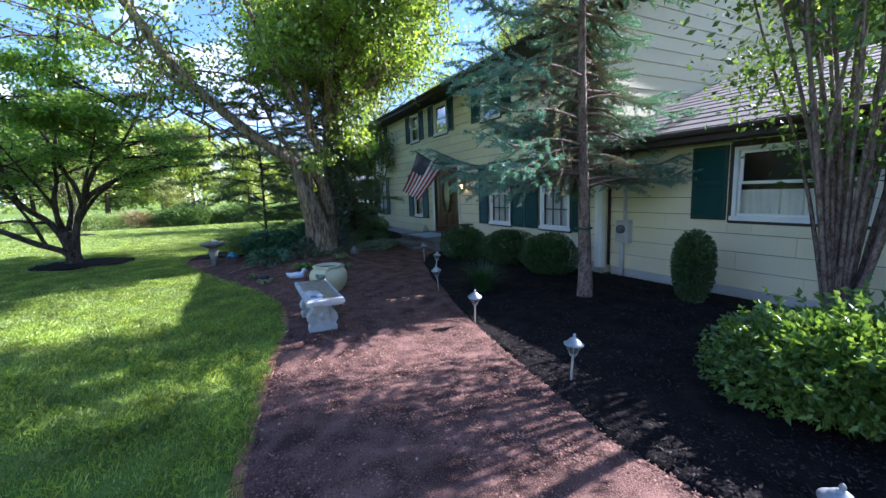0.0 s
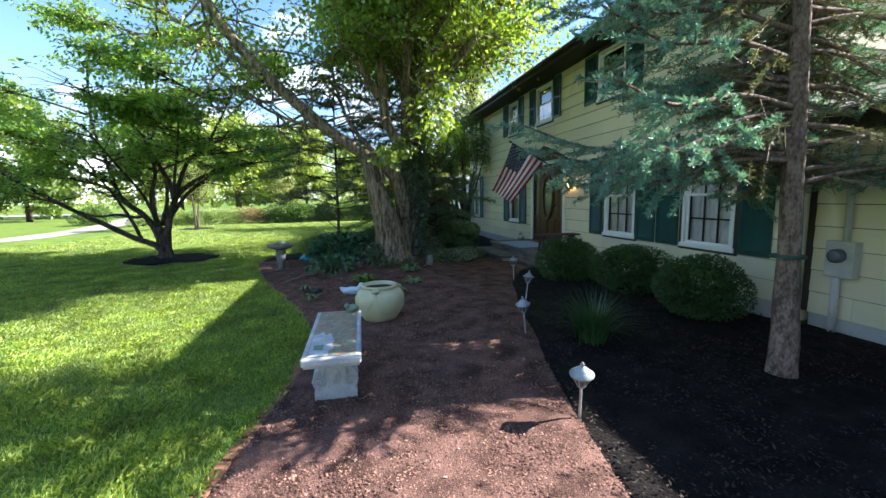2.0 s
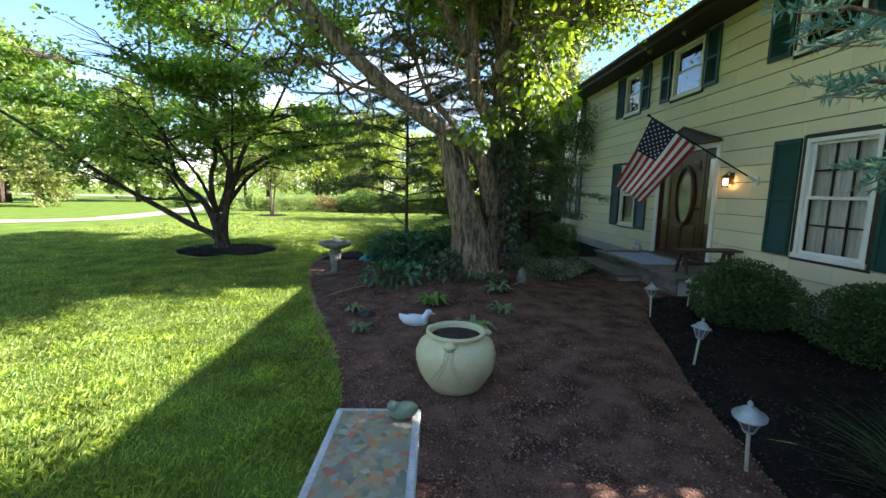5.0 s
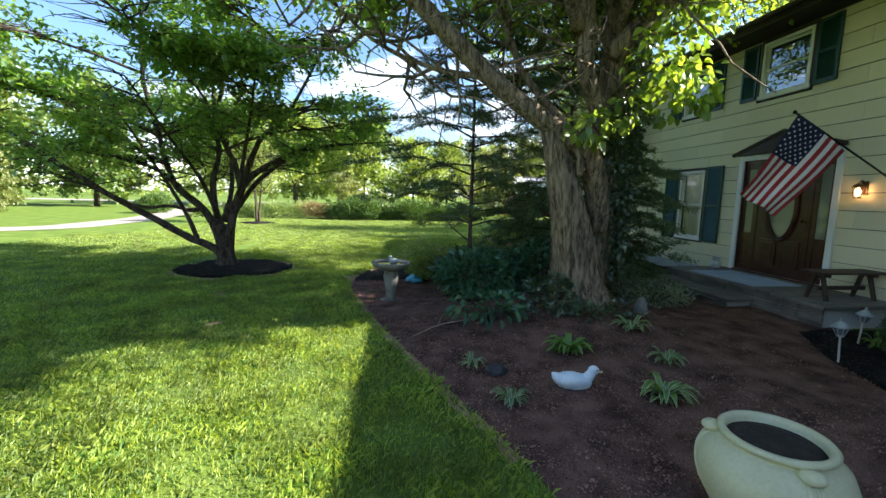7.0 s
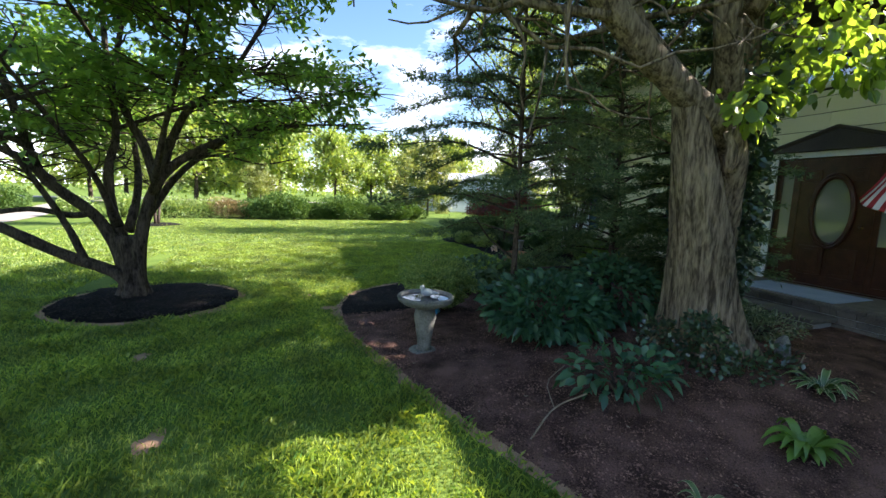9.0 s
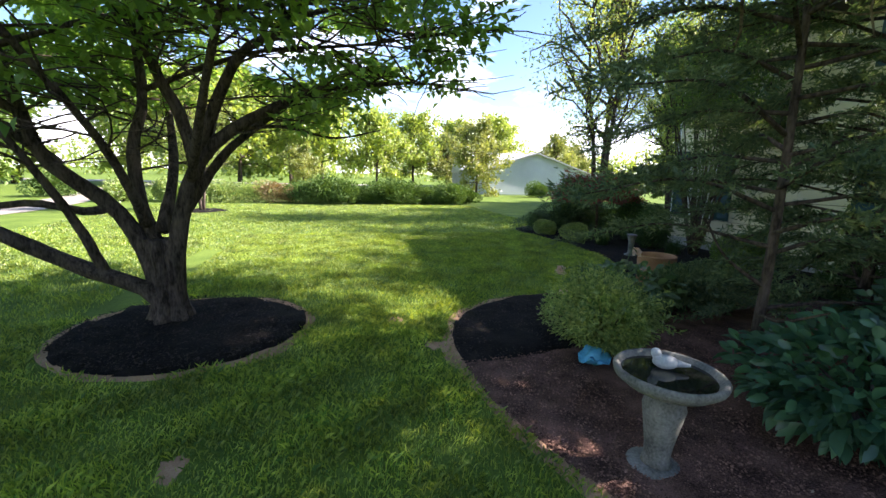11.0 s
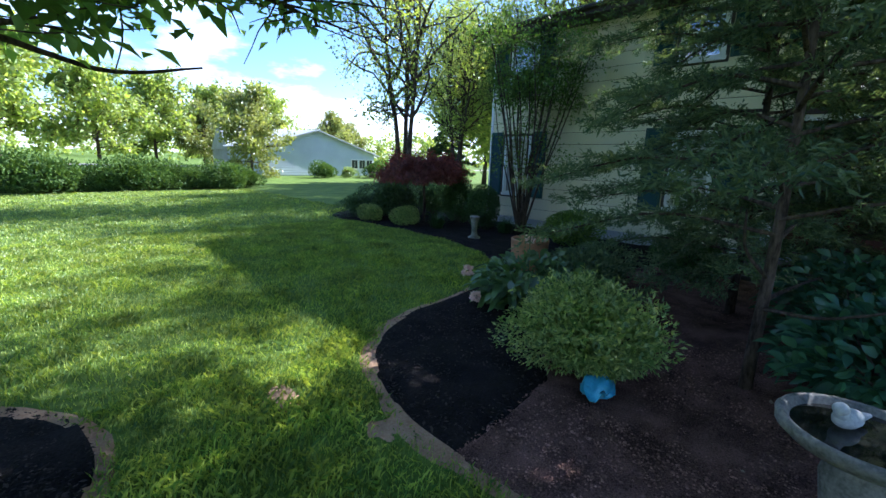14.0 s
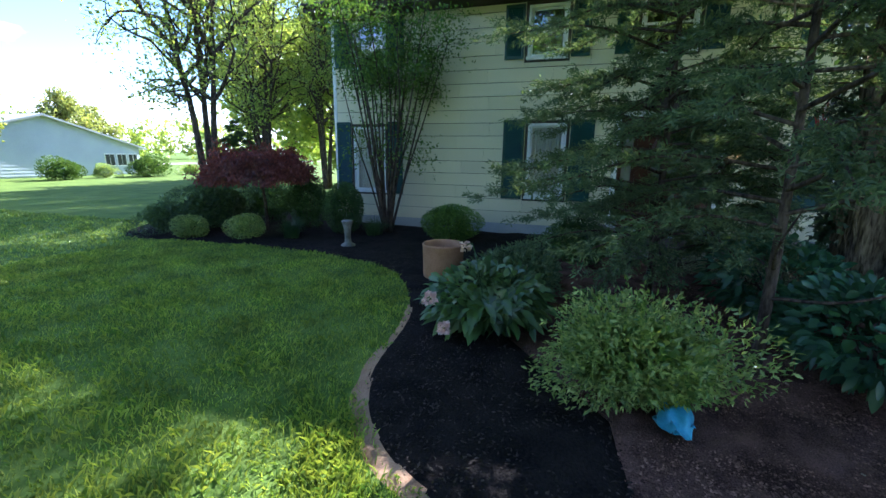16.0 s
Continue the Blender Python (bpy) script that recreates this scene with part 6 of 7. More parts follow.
# Japanese maple: low umbrella of deep red leaves
t = Tree(61)
t.limb([(0, 0, -0.03), (0.03, 0, 0.4), (0.0, 0.02, 0.75), (0.05, 0, 0.95)], 0.05, 0.03, 8, 8)
for k in range(22):
    a, w = k * 2.399, 0.55 + 0.45 * ((k * 7) % 11) / 10
    ln = t.limb([(0.02, 0, 0.8), (0.45 * w * math.cos(a), 0.45 * w * math.sin(a), 1.20), (0.85 * w * math.cos(a), 0.85 * w * math.sin(a), 1.26 - 0.06 * w), (1.15 * w * math.cos(a), 1.15 * w * math.sin(a), 1.18 - 0.26 * w * w)], 0.025, 0.006, 5, 8)
    for i in range(3, 8):
        for q in range(2):
            t.grow(ln[i], Vector((math.cos(a) + t.rng.gauss(0, 0.8), math.sin(a) + t.rng.gauss(0, 0.8), -0.1)), 0.3, 0.006, 1, 0.2, -0.05, 2, 0.7)
P, D = t.leaf_points(12, 0.075, 0.5)
up_ = P[:, 2] > 0.86
P, D = P[up_], D[up_]
D[:, 2] -= 0.35
V, F = leaves(P, D, 0.07, t.np, 0.4, 0.6, 0.1, 0.6)
finish(t, "japanese_maple", "low umbrella-shaped Japanese maple with deep red leaves", "tree", M_BARKDARK, M_REDMAPLE, V, F, pose(5.9, 26.5, 0.04) @ Matrix.Diagonal((0.78, 0.78, 1.12, 1)))

# ---- shrubs ----


def shrub(name, label, c, r, leaf, size, n, seed, width=0.55, rough=0.14, shell=0.72, group="", core=True, loose=False):
    """A leafy mass on short stems, over a darker twiggy heart."""
    g_ = np.random.default_rng(seed)
    e = thing(name, label, "shrub", group, at=pose(c[0], c[1], float(gz(c[0], c[1])) + 0.02))
    zc = r[2] * 0.98
    P, D = blob_points(g_, n, (0, 0, zc), r, shell, 9, rough, -0.92)
    ok = P[:, 2] > 0.02
    if size > 0.1:
        V, F = broad(P[ok], D[ok] + np.array([0, 0, 0.15]), size, g_, width * 0.9, 0.6)
    else:
        V, F = leaves(P[ok], D[ok] + np.array([0, 0, 0.15]), size, g_, width, 0.25, 0.2, 0.7)
    st_ = Mesh()
    rr = random.Random(seed)
    for k in range(9):
        a = k * 2.399
        st_.tube(curve([(0.03 * math.cos(a), 0.03 * math.sin(a), -0.03), (r[0] * 0.3 * math.cos(a), r[1] * 0.3 * math.sin(a), zc * 0.7), (r[0] * 0.7 * math.cos(a), r[1] * 0.7 * math.sin(a), zc * rr.uniform(0.9, 1.5))], 6), [0.014, 0.012, 0.01, 0.008, 0.006, 0.004], 5, cap=False)
    tagged(part("stem", st_, M_BARKDARK, e), kind="stuff")
    if core:
        Pc, Dc = blob_points(g_, n // 3, (0, 0, zc), tuple(q * 0.72 for q in r), 0.5, 5, 0.1, -0.95)
        okc = Pc[:, 2] > 0.02
        V, F = join((V, F), leaves(Pc[okc], Dc[okc], size * 1.7, g_, 0.8, 0.1, 0.1, 0.6))
    if loose:
        more = []
        for k in range(90):
            d = Vector((rr.gauss(0, 1), rr.gauss(0, 1), abs(rr.gauss(0.5, 0.6)))).normalized()
            p0 = Vector((d.x * r[0] * 0.6, d.y * r[1] * 0.6, zc + d.z * r[2] * 0.5))
            L = rr.uniform(0.14, 0.34)
            p1 = p0 + Vector((d.x, d.y, d.z + 0.25)) * L + Vector((0, 0, -0.25 * L * (1 - d.z)))
            m = int(L * 110)
            q_ = g_.random(m)[:, None]
            P1 = np.array(p0)[None] * (1 - q_) + np.array(p1)[None] * q_
            more.append(leaves(P1, unit(g_.normal(size=(m, 3)) + np.array(d)), size * 1.1, g_, width, 0.35, 0.2, 0.5))
        V, F = join((V, F), *more)
    part("foliage", np_mesh("foliage", V, F, leaf), None, e)
    return e


BALLS = "clipped shrubs along the house"
shrub("boxwood_shrub", "rounded dark green clipped shrub beside the porch", (6.36, 16.08), (0.52, 0.54, 0.38), M_BOX, 0.030, 9000, 71, group=BALLS)
shrub("boxwood_shrub", "rounded dark green clipped shrub under a window", (6.78, 15.02), (0.52, 0.52, 0.38), M_BOX, 0.030, 8000, 72, group=BALLS)
shrub("boxwood_shrub", "rounded dark green clipped shrub near the spruce", (6.70, 13.65), (0.47, 0.47, 0.39), M_BOX, 0.030, 8000, 73, group=BALLS)
shrub("arborvitae_shrub", "small upright egg-shaped evergreen against the siding", (6.95, 11.20), (0.235, 0.235, 0.48), M_FARDARK, 0.035, 6000, 74, rough=0.06)
shrub("euonymus_shrub", "large loose shrub with bright green glossy leaves", (5.12, 9.02), (0.62, 0.70, 0.37), M_BUSH, 0.052, 9500, 75, 0.55, 0.3, 0.5, loose=True)
shrub("spirea_shrub", "loose shrub with small pale green leaves beside the bird bath", (1.82, 20.27), (0.36, 0.52, 0.31), M_PALEBUSH, 0.042, 7000, 76, 0.36, 0.45, 0.35, loose=True)
shrub("laurel_shrub", "low shrub with large drooping dark green leaves", (2.50, 18.72), (0.66, 0.50, 0.29), M_RHODO, 0.112, 1700, 77, 0.52, 0.2, 0.45, core=False)
shrub("laurel_shrub", "low leafy shrub with drooping dark leaves at the trunk", (3.45, 18.95), (0.55, 0.45, 0.36), M_RHODO, 0.112, 900, 78, 0.52, 0.2, 0.45, core=False)
shrub("laurel_shrub", "sprawling seedling with large leaves on the gravel", (2.35, 17.55), (0.42, 0.30, 0.16), M_RHODO, 0.112, 180, 79, 0.52, 0.2, 0.3, core=False)
shrub("yew_shrub", "low spreading dark evergreen behind the peony", (3.75, 21.25), (0.75, 0.50, 0.26), M_CEDAR, 0.06, 4200, 97, 0.28, 0.35, 0.4)
shrub("boxwood_shrub", "low rounded dark shrub near the house corner", (5.55, 20.65), (0.50, 0.45, 0.33), M_BOX, 0.030, 6000, 81)
shrub("boxwood_shrub", "rounded green shrub against the house wall", (6.35, 22.85), (0.48, 0.48, 0.33), M_BUSH, 0.035, 6000, 82)
shrub("boxwood_shrub", "clipped egg-shaped evergreen beside the corner window", (6.3, 24.98), (0.38, 0.38, 0.50), M_BOX, 0.032, 6000, 83, rough=0.05)
shrub("boxwood_shrub", "clipped egg-shaped evergreen behind another", (6.58, 26.0), (0.40, 0.40, 0.57), M_BOX, 0.032, 6000, 84, rough=0.05)
shrub("juniper_shrub", "wide spreading dark juniper in the far bed", (5.95, 27.75), (0.85, 0.65, 0.46), M_FARDARK, 0.05, 8000, 85, 0.3, 0.25)
shrub("juniper_shrub", "low rounded dark shrub at the bed's tip", (5.3, 28.2), (0.6, 0.5, 0.27), M_FARDARK, 0.05, 4000, 86, 0.3, 0.2)
shrub("gold_shrub", "small ball of yellow-green foliage in the mulch", (4.98, 27.40), (0.30, 0.30, 0.20), M_PALEBUSH, 0.03, 3000, 87)
shrub("gold_shrub", "small round yellow-green shrub in the mulch", (5.28, 26.42), (0.32, 0.32, 0.22), M_PALEBUSH, 0.03, 3000, 88)
shrub("boxwood_shrub", "dark rounded shrub behind the red maple", (7.0, 27.3), (0.6, 0.5, 0.42), M_BOX, 0.035, 5000, 89)
for k, (x, y) in enumerate(((4.75, 18.25), (5.15, 18.75), (5.5, 19.3), (4.55, 18.75))):
    shrub("groundcover", "low patch of variegated grey-green groundcover", (x, y), (0.42, 0.36, 0.13), M_VARIEG, 0.045, 1500, 90 + k, 0.4, 0.2, 0.4, "variegated groundcover by the steps", False)


def rosette(name, label, x, y, n, size, leaf, edge, seed, lift=0.5, width=0.42, group=""):
    """Arching broad leaves from one crown, some with a pale margin."""
    r_ = random.Random(seed)
    e = thing(name, label, "plant", group, at=pose(x, y, float(gz(x, y)) + 0.02))
    lm, em = Mesh(), Mesh()
    for k in range(n):
        a = k * 2.399 + r_.uniform(-0.3, 0.3)
        L = size * r_.uniform(0.45, 1.2)
        up = lift * r_.uniform(0.25, 1.3)
        d, s = Vector((math.cos(a), math.sin(a), 0)), Vector((-math.sin(a), math.cos(a), 0))
        v, ve = [], []
        for i in range(7):
            u = i / 6
            c = d * L * (0.12 + 0.88 * u) + Vector((0, 0, L * up * (1.7 * u - 1.5 * u * u) + 0.01))
            w = L * width * 0.5 * math.sin(math.pi * min(1, 0.12 + 0.88 * u)) ** 0.8 + 0.002
            q = Vector((0, 0, w * 0.35))
            v += [c + s * w + q, c, c - s * w + q]
            ve += [c + s * w * 1.16 + q * 1.1 + Vector((0, 0, 0.001)), c + s * w * 0.86 + q * 0.9 + Vector((0, 0, 0.003)), c - s * w * 0.86 + q * 0.9 + Vector((0, 0, 0.003)), c - s * w * 1.16 + q * 1.1 + Vector((0, 0, 0.001))]
        lm.add(v, [(3 * i + j, 3 * i + j + 1, 3 * i + j + 4, 3 * i + j + 3) for i in range(6) for j in (0, 1)])
        em.add(ve, [(4 * i + j, 4 * i + j + 1, 4 * i + j + 5, 4 * i + j + 4) for i in range(6) for j in (0, 2)])
    part("leaf", lm, leaf, e, smooth=True)
    if edge:
        part("leaf_margin", em, edge, e, "pale cream leaf margins", smooth=True)
    return e


HO = "hostas round the duck"
for k, (x, y, n, s, e) in enumerate(((3.74, 17.06, 34, 0.21, M_HOSTAEDGE), (2.88, 16.66, 46, 0.22, None), (3.69, 16.40, 26, 0.18, M_HOSTAEDGE), (3.28, 15.85, 46, 0.22, M_HOSTAEDGE), (2.12, 15.88, 30, 0.15, M_HOSTAEDGE), (1.95, 16.52, 18, 0.14, M_HOSTAEDGE))):
    rosette("hosta", "small hosta with cream-edged green leaves" if e else "bright green leafy hosta", x, y, n, s, M_HOSTA if e is None or k == 3 else M_PEONY, e, 100 + k, 0.95, 0.24 if e is None else 0.17, HO)
for k, (x, y) in enumerate(((6.25, 16.55), (6.35, 16.75))):
    rosette("daylily", "short yellow-green daylily shoots in the mulch", x, y, 16, 0.2, M_HOSTA, None, 120 + k, 1.2, 0.12)

# peony with drooping pink blooms
pe = rosette("peony", "peony clump with broad dark leaves and fading pink blooms", 2.80, 21.42, 80, 0.56, M_PEONY, None, 130, 0.75, 0.27)
pr = np.random.default_rng(5)
Pq, Dq = blob_points(pr, 620, (0.05, 0, 0.24), (0.58, 0.56, 0.22), 0.6)
V, F = broad(Pq, Dq + np.array([0, 0, 0.1]), 0.15, pr, 0.42, 0.6, 0.35)
part("foliage", np_mesh("foliage", V, F, M_PEONY), None, pe)
for k, (x, y, z) in enumerate(((-0.56, 0.36, 0.38), (-0.55, 0.24, 0.13), (0.50, 0.34, 0.60))):
    Pp, Dp = blob_points(pr, 70, (x, y, z), (0.034, 0.034, 0.034), 0.4)
    V, F = leaves(Pp, Dp, 0.042, pr, 0.9, 0.2, 0.3, 0.4)
    bl = part("bloom", np_mesh("bloom", V, F, M_PETAL), None, pe, "pale pink bloom")
    part("bloom_stalk", Mesh().tube(curve([(0, 0, 0.05), (x * 0.6, y * 0.6, z * 0.9 + 0.1), (x, y, z)], 6), [0.006] * 6, 5), M_GRASSY, pe)


def tussock(name, label, x, y, n, h, seed, w=0.006, lean=0.8):
    g_ = np.random.default_rng(seed)
    P = np.concatenate([g_.normal(size=(n, 2)) * 0.05, np.zeros((n, 1))], 1)
    a = np.arctan2(P[:, 1], P[:, 0]) + g_.normal(size=n) * 0.4
    hh = h * g_.uniform(0.55, 1.2, n)
    s = np.stack([-np.sin(a), np.cos(a), np.zeros(n)], 1) * w
    d = np.stack([np.cos(a), np.sin(a), np.zeros(n)], 1)
    le = (lean * g_.uniform(0.3, 1.3, n))[:, None]
    V, up = [], np.array([0, 0, 1.0])
    for i, u in enumerate((0, 0.3, 0.6, 0.85, 1.0)):
        c = P + hh[:, None] * (up * (1.25 * u - 0.75 * u * u * le) + d * le * u ** 1.6)
        ww = (1 - u * 0.9)
        V += [c - s * ww, c + s * ww]
    V = np.stack(V, 1).reshape(-1, 3)
    b = (np.arange(n) * 10)[:, None]
    F = np.concatenate([b + [2 * i, 2 * i + 1, 2 * i + 3, 2 * i + 2] for i in range(4)], 0)
    e = thing(name, label, "grass clump", at=pose(x, y, 0.03))
    part("foliage", np_mesh("foliage", V, F, M_GRASSY), None, e)
    return e


tussock("grass_clump", "arching clump of dark green ornamental grass in mulch", 5.0, 13.2, 420, 0.52, 140, 0.006)
tussock("grass_clump", "soft tuft of lily turf in the far bed", 5.52, 25.62, 400, 0.36, 141, 0.006)
tussock("grass_clump", "dark tuft of lily turf by the stone pedestal", 6.3, 24.35, 400, 0.36, 142, 0.006)

sk = thing("fallen_stick", "thin pale fallen stick leaning by the trunk", "stick")
part("stick", Mesh().tube(curve([(3.72, 17.25, 0.06), (3.95, 17.35, 0.16), (4.2, 17.45, 0.25)], 8), [0.006] * 8, 6), M_TWIG, sk)
sk = thing("fallen_stick", "forked bare stick lying on the gravel", "stick")
part("stick", Mesh().tube(curve([(1.45, 17.3, 0.04), (1.75, 17.5, 0.10), (2.05, 17.55, 0.14)], 8), [0.006] * 8, 6).tube(curve([(1.75, 17.5, 0.10), (1.85, 17.75, 0.16), (2.1, 17.9, 0.2)], 6), [0.004] * 6, 5), M_TWIG, sk)
fs = thing("field_stone", "upright grey field stone at the trunk's foot", "stone", at=pose(4.2, 17.62, 0.1))
fr = Mesh().ball((0, 0, 0.12), (0.07, 0.06, 0.16), 12, 9)
fr.v = [(x + 0.03 * noise.noise((x * 12, y * 12, z * 12)), y + 0.03 * noise.noise((x * 12 + 3, y * 12, z * 12)), z) for x, y, z in fr.v]
part("rock", fr, M_BATH, fs)

# ---- far trees, hedge, neighbour ----


def far_tree(name, label, seed, h, r, low, leaf, size, n_limbs, per, bark=M_BARKDARK, multi=1, spread=0.3, rise=0.25):
    t = Tree(seed)
    for m in range(multi):
        a0 = 2 * math.pi * m / multi
        o = Vector((math.cos(a0), math.sin(a0), 0)) * (0.0 if multi == 1 else 0.12)
        out = o * (0 if multi == 1 else 6 * r / 3)
        ln = t.limb([o, o + out * 0.3 + Vector((0.05, 0, h * 0.3)), o + out * 0.8 + Vector((0, 0.05, h * 0.6)), o + out + Vector((0, 0, h * 0.93))], 0.022 * h / multi ** 0.4, 0.02, 8, 14)
        for k in range(n_limbs // multi):
            u = (k + 0.5) / (n_limbs // multi)
            z = low + (h * 0.92 - low) * u
            i = min(13, max(1, round(13 * z / (h * 0.93))))
            a = k * 2.399 + m
            R = r * (0.35 + 0.65 * math.sin(math.pi * min(1.0, 0.22 + 0.78 * u))) * t.rng.uniform(0.75, 1.1)
            d = Vector((math.cos(a), math.sin(a), rise + 0.5 * u))
            t.grow(ln[i], d, R * 0.85, 0.02 + 0.005 * h, 2, 0.18, 0.02, 3, 0.7, 0.6)
    P, D = t.leaf_points(per, spread)
    V, F = leaves(P, D, size, t.np, 0.7, 0.4, 0.15, 0.9)
    return finish(t, name, label, "tree", bark, leaf, V, F, group="trees beyond the lawn")


def put(ob, x, y, s, turn):
    return copy_thing(ob, pose(x, y, 0, 0, 0, turn) @ Matrix.Scale(s, 4))


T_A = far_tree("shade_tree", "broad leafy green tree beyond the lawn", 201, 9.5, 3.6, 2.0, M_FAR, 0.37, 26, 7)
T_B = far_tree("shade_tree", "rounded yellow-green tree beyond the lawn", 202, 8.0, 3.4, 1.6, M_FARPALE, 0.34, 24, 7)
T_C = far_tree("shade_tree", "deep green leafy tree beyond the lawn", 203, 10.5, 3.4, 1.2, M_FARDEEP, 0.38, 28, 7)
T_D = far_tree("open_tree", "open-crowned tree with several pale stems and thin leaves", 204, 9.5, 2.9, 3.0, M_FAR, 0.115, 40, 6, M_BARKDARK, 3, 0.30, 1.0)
T_A.matrix_basis = pose(-9.0, 58, 0)
T_B.matrix_basis = pose(9.5, 47, 0) @ Matrix.Scale(0.62, 4)
T_C.matrix_basis = pose(-24, 52, 0)
T_D.matrix_basis = pose(8.95, 31.0, 0, 0, 0, 40) @ Matrix.Scale(0.9, 4)
rf = random.Random(9)
for x, y, s, k in ((-2, 60, 0.95, 0), (3.5, 63, 0.85, 0), (8, 66, 0.9, 0), (-15, 60, 1.0, 0), (-20, 66, 1.1, 0), (14, 70, 0.9, 0), (-6, 70, 1.1, 0), (21, 74, 0.95, 0), (-31, 50, 1.1, 0), (-36, 40, 1.1, 0),
                   (12, 66, 1.1, 1), (24, 62, 1.15, 1), (-27, 60, 1.1, 1), (-33, 34, 1.0, 1), (-3.5, 56, 0.7, 1), (30, 68, 1.1, 1), (-22, 40, 0.8, 1), (18, 68, 1.15, 1),
                   (-30, 46, 1.2, 2), (-26, 33, 1.1, 2), (-38, 28, 1.3, 2), (-40, 48, 1.3, 2), (-44, 36, 1.3, 2), (-12, 72, 1.2, 2), (17, 36, 0.95, 3), (19.5, 33, 0.85, 0), (18, 29.5, 0.95, 3), (22, 38, 0.95, 0),
                   (15, 34, 1.0, 3), (19, 22, 0.95, 1), (21, 27, 1.0, 3),
                   (16.5, 8.5, 0.72, 1), (17, 2.0, 0.8, 0), (18.5, 13.5, 0.72, 0), (15.5, -4, 0.8, 1), (23, 6, 1.0, 0), (24, 17, 1.0, 0),
                   (-12, -6, 1.0, 0), (-20, 2, 1.1, 2), (-26, 14, 1.0, 0), (4, -16, 1.1, 0), (-6, -20, 1.1, 2), (12, -14, 1.0, 1)):
    put((T_A, T_B, T_C, T_D)[k], x, y, s * rf.uniform(0.94, 1.06), rf.uniform(0, 360))
put(T_D, -5.4, 34.4, 0.5, 10)
put(T_D, -29, 44.5, 0.8, 80)
put(T_D, 15.8, 31.5, 0.95, 200)
put(T_D, 17.5, 26.5, 1.35, 60)
put(T_D, 18.0, 22.0, 1.4, 300)
put(T_D, 18.5, 30.0, 1.3, 130)


def shrub_copy(ob, x, y, s, turn, sz=None):
    return copy_thing(ob, pose(x, y, 0.0, 0, 0, turn) @ Matrix.Diagonal((s, s, sz or s, 1)))


H_D = shrub("hedge_shrub", "dark green shrub in the row across the lawn", (-2.0, 38.9), (0.85, 0.7, 0.50), M_HEDGE, 0.085, 2600, 301, 0.6, 0.5, group="row of shrubs across the lawn")
H_Y = shrub("hedge_shrub", "low yellow-green shrub in the row across the lawn", (-6.0, 39.2), (0.8, 0.65, 0.48), M_PALEBUSH, 0.085, 2200, 302, 0.5, 0.5, group="row of shrubs across the lawn")
H_R = shrub("hedge_shrub", "reddish-tan twiggy shrub in the row across the lawn", (-3.6, 39.3), (0.85, 0.65, 0.52), leaf_mat("tan_leaves", (0.16, 0.14, 0.05), (0.36, 0.24, 0.12), 0.3), 0.07, 2000, 303, 0.4, 0.3, group="row of shrubs across the lawn")
for k in range(11):
    shrub_copy(H_D, -1.1 + k * 0.74, 38.9 + rf.uniform(-0.5, 0.5), rf.uniform(0.75, 1.25), rf.uniform(0, 360))
for x in (-5.2, -4.5, -7.0, -8.2, -10.0):
    shrub_copy(H_Y, x, 39.3 + rf.uniform(-0.3, 0.3), rf.uniform(0.85, 1.1), rf.uniform(0, 360))
shrub_copy(H_R, -2.9, 39.4, 0.9, 70)
for x, y, s in ((14.6, 46.9, 1.1), (19.0, 46.6, 1.25), (-14.5, 42.5, 1.2)):
    shrub_copy(H_D, x, y, s, rf.uniform(0, 360))
for x, y, s in ((16.8, 47.2, 0.8), (22.0, 46.5, 0.7), (26.5, 46, 0.9), (28.3, 45.5, 0.9)):
    shrub_copy(H_Y, x, y, s, rf.uniform(0, 360))

nh = thing("neighbour_house", "pale blue-grey clapboard house with a low gable", "house", at=pose(15.9, 50.4, 0) @ Matrix.Diagonal((0.95, 0.8, 0.92, 1)))
gw = Mesh()
W_ = [(-4.6, 0), (5.8, 0), (5.8, 1.9), (0.0, 3.75), (-4.6, 2.3)]
gw.add([(x, 0, z) for x, z in W_] + [(x, 9, z) for x, z in W_], [(0, 1, 2, 3, 4), (9, 8, 7, 6, 5), (1, 6, 7, 2), (0, 4, 9, 5)])
nhw = part("wall", gw, M_NHWALL, nh)
cl = Mesh()
for k in range(18):
    z = 0.1 + k * 0.2
    xa = max(-4.6, -4.6 if z < 2.3 else -4.6 + (z - 2.3) / 1.45 * 4.6)
    xb = 5.8 if z < 1.9 else 5.8 - (z - 1.9) / 1.85 * 5.8
    if xb - xa > 0.3:
        cl.add([(xa, -0.03, z), (xb, -0.03, z), (xb, -0.004, z + 0.19), (xa, -0.004, z + 0.19), (xa, -0.004, z), (xb, -0.004, z)], [(0, 1, 2, 3), (4, 5, 1, 0)])
tagged(part("clapboard", cl, M_NHWALL, nhw), kind="stuff")
rr_ = Mesh()
for (xa, za), (xb, zb) in (((-5.0, 2.2), (0.0, 3.80)), ((6.2, 1.80), (0.0, 3.80))):
    rr_.add([(xa, -0.4, za), (xb, -0.4, zb), (xb, 9.4, zb), (xa, 9.4, za), (xa, -0.4, za + 0.12), (xb, -0.4, zb + 0.12), (xb, 9.4, zb + 0.12), (xa, 9.4, za + 0.12)],
            [(0, 1, 2, 3), (7, 6, 5, 4), (0, 4, 5, 1), (1, 5, 6, 2), (2, 6, 7, 3), (3, 7, 4, 0)])
part("roof", rr_, M_NHROOF, nh, "pale grey roof")
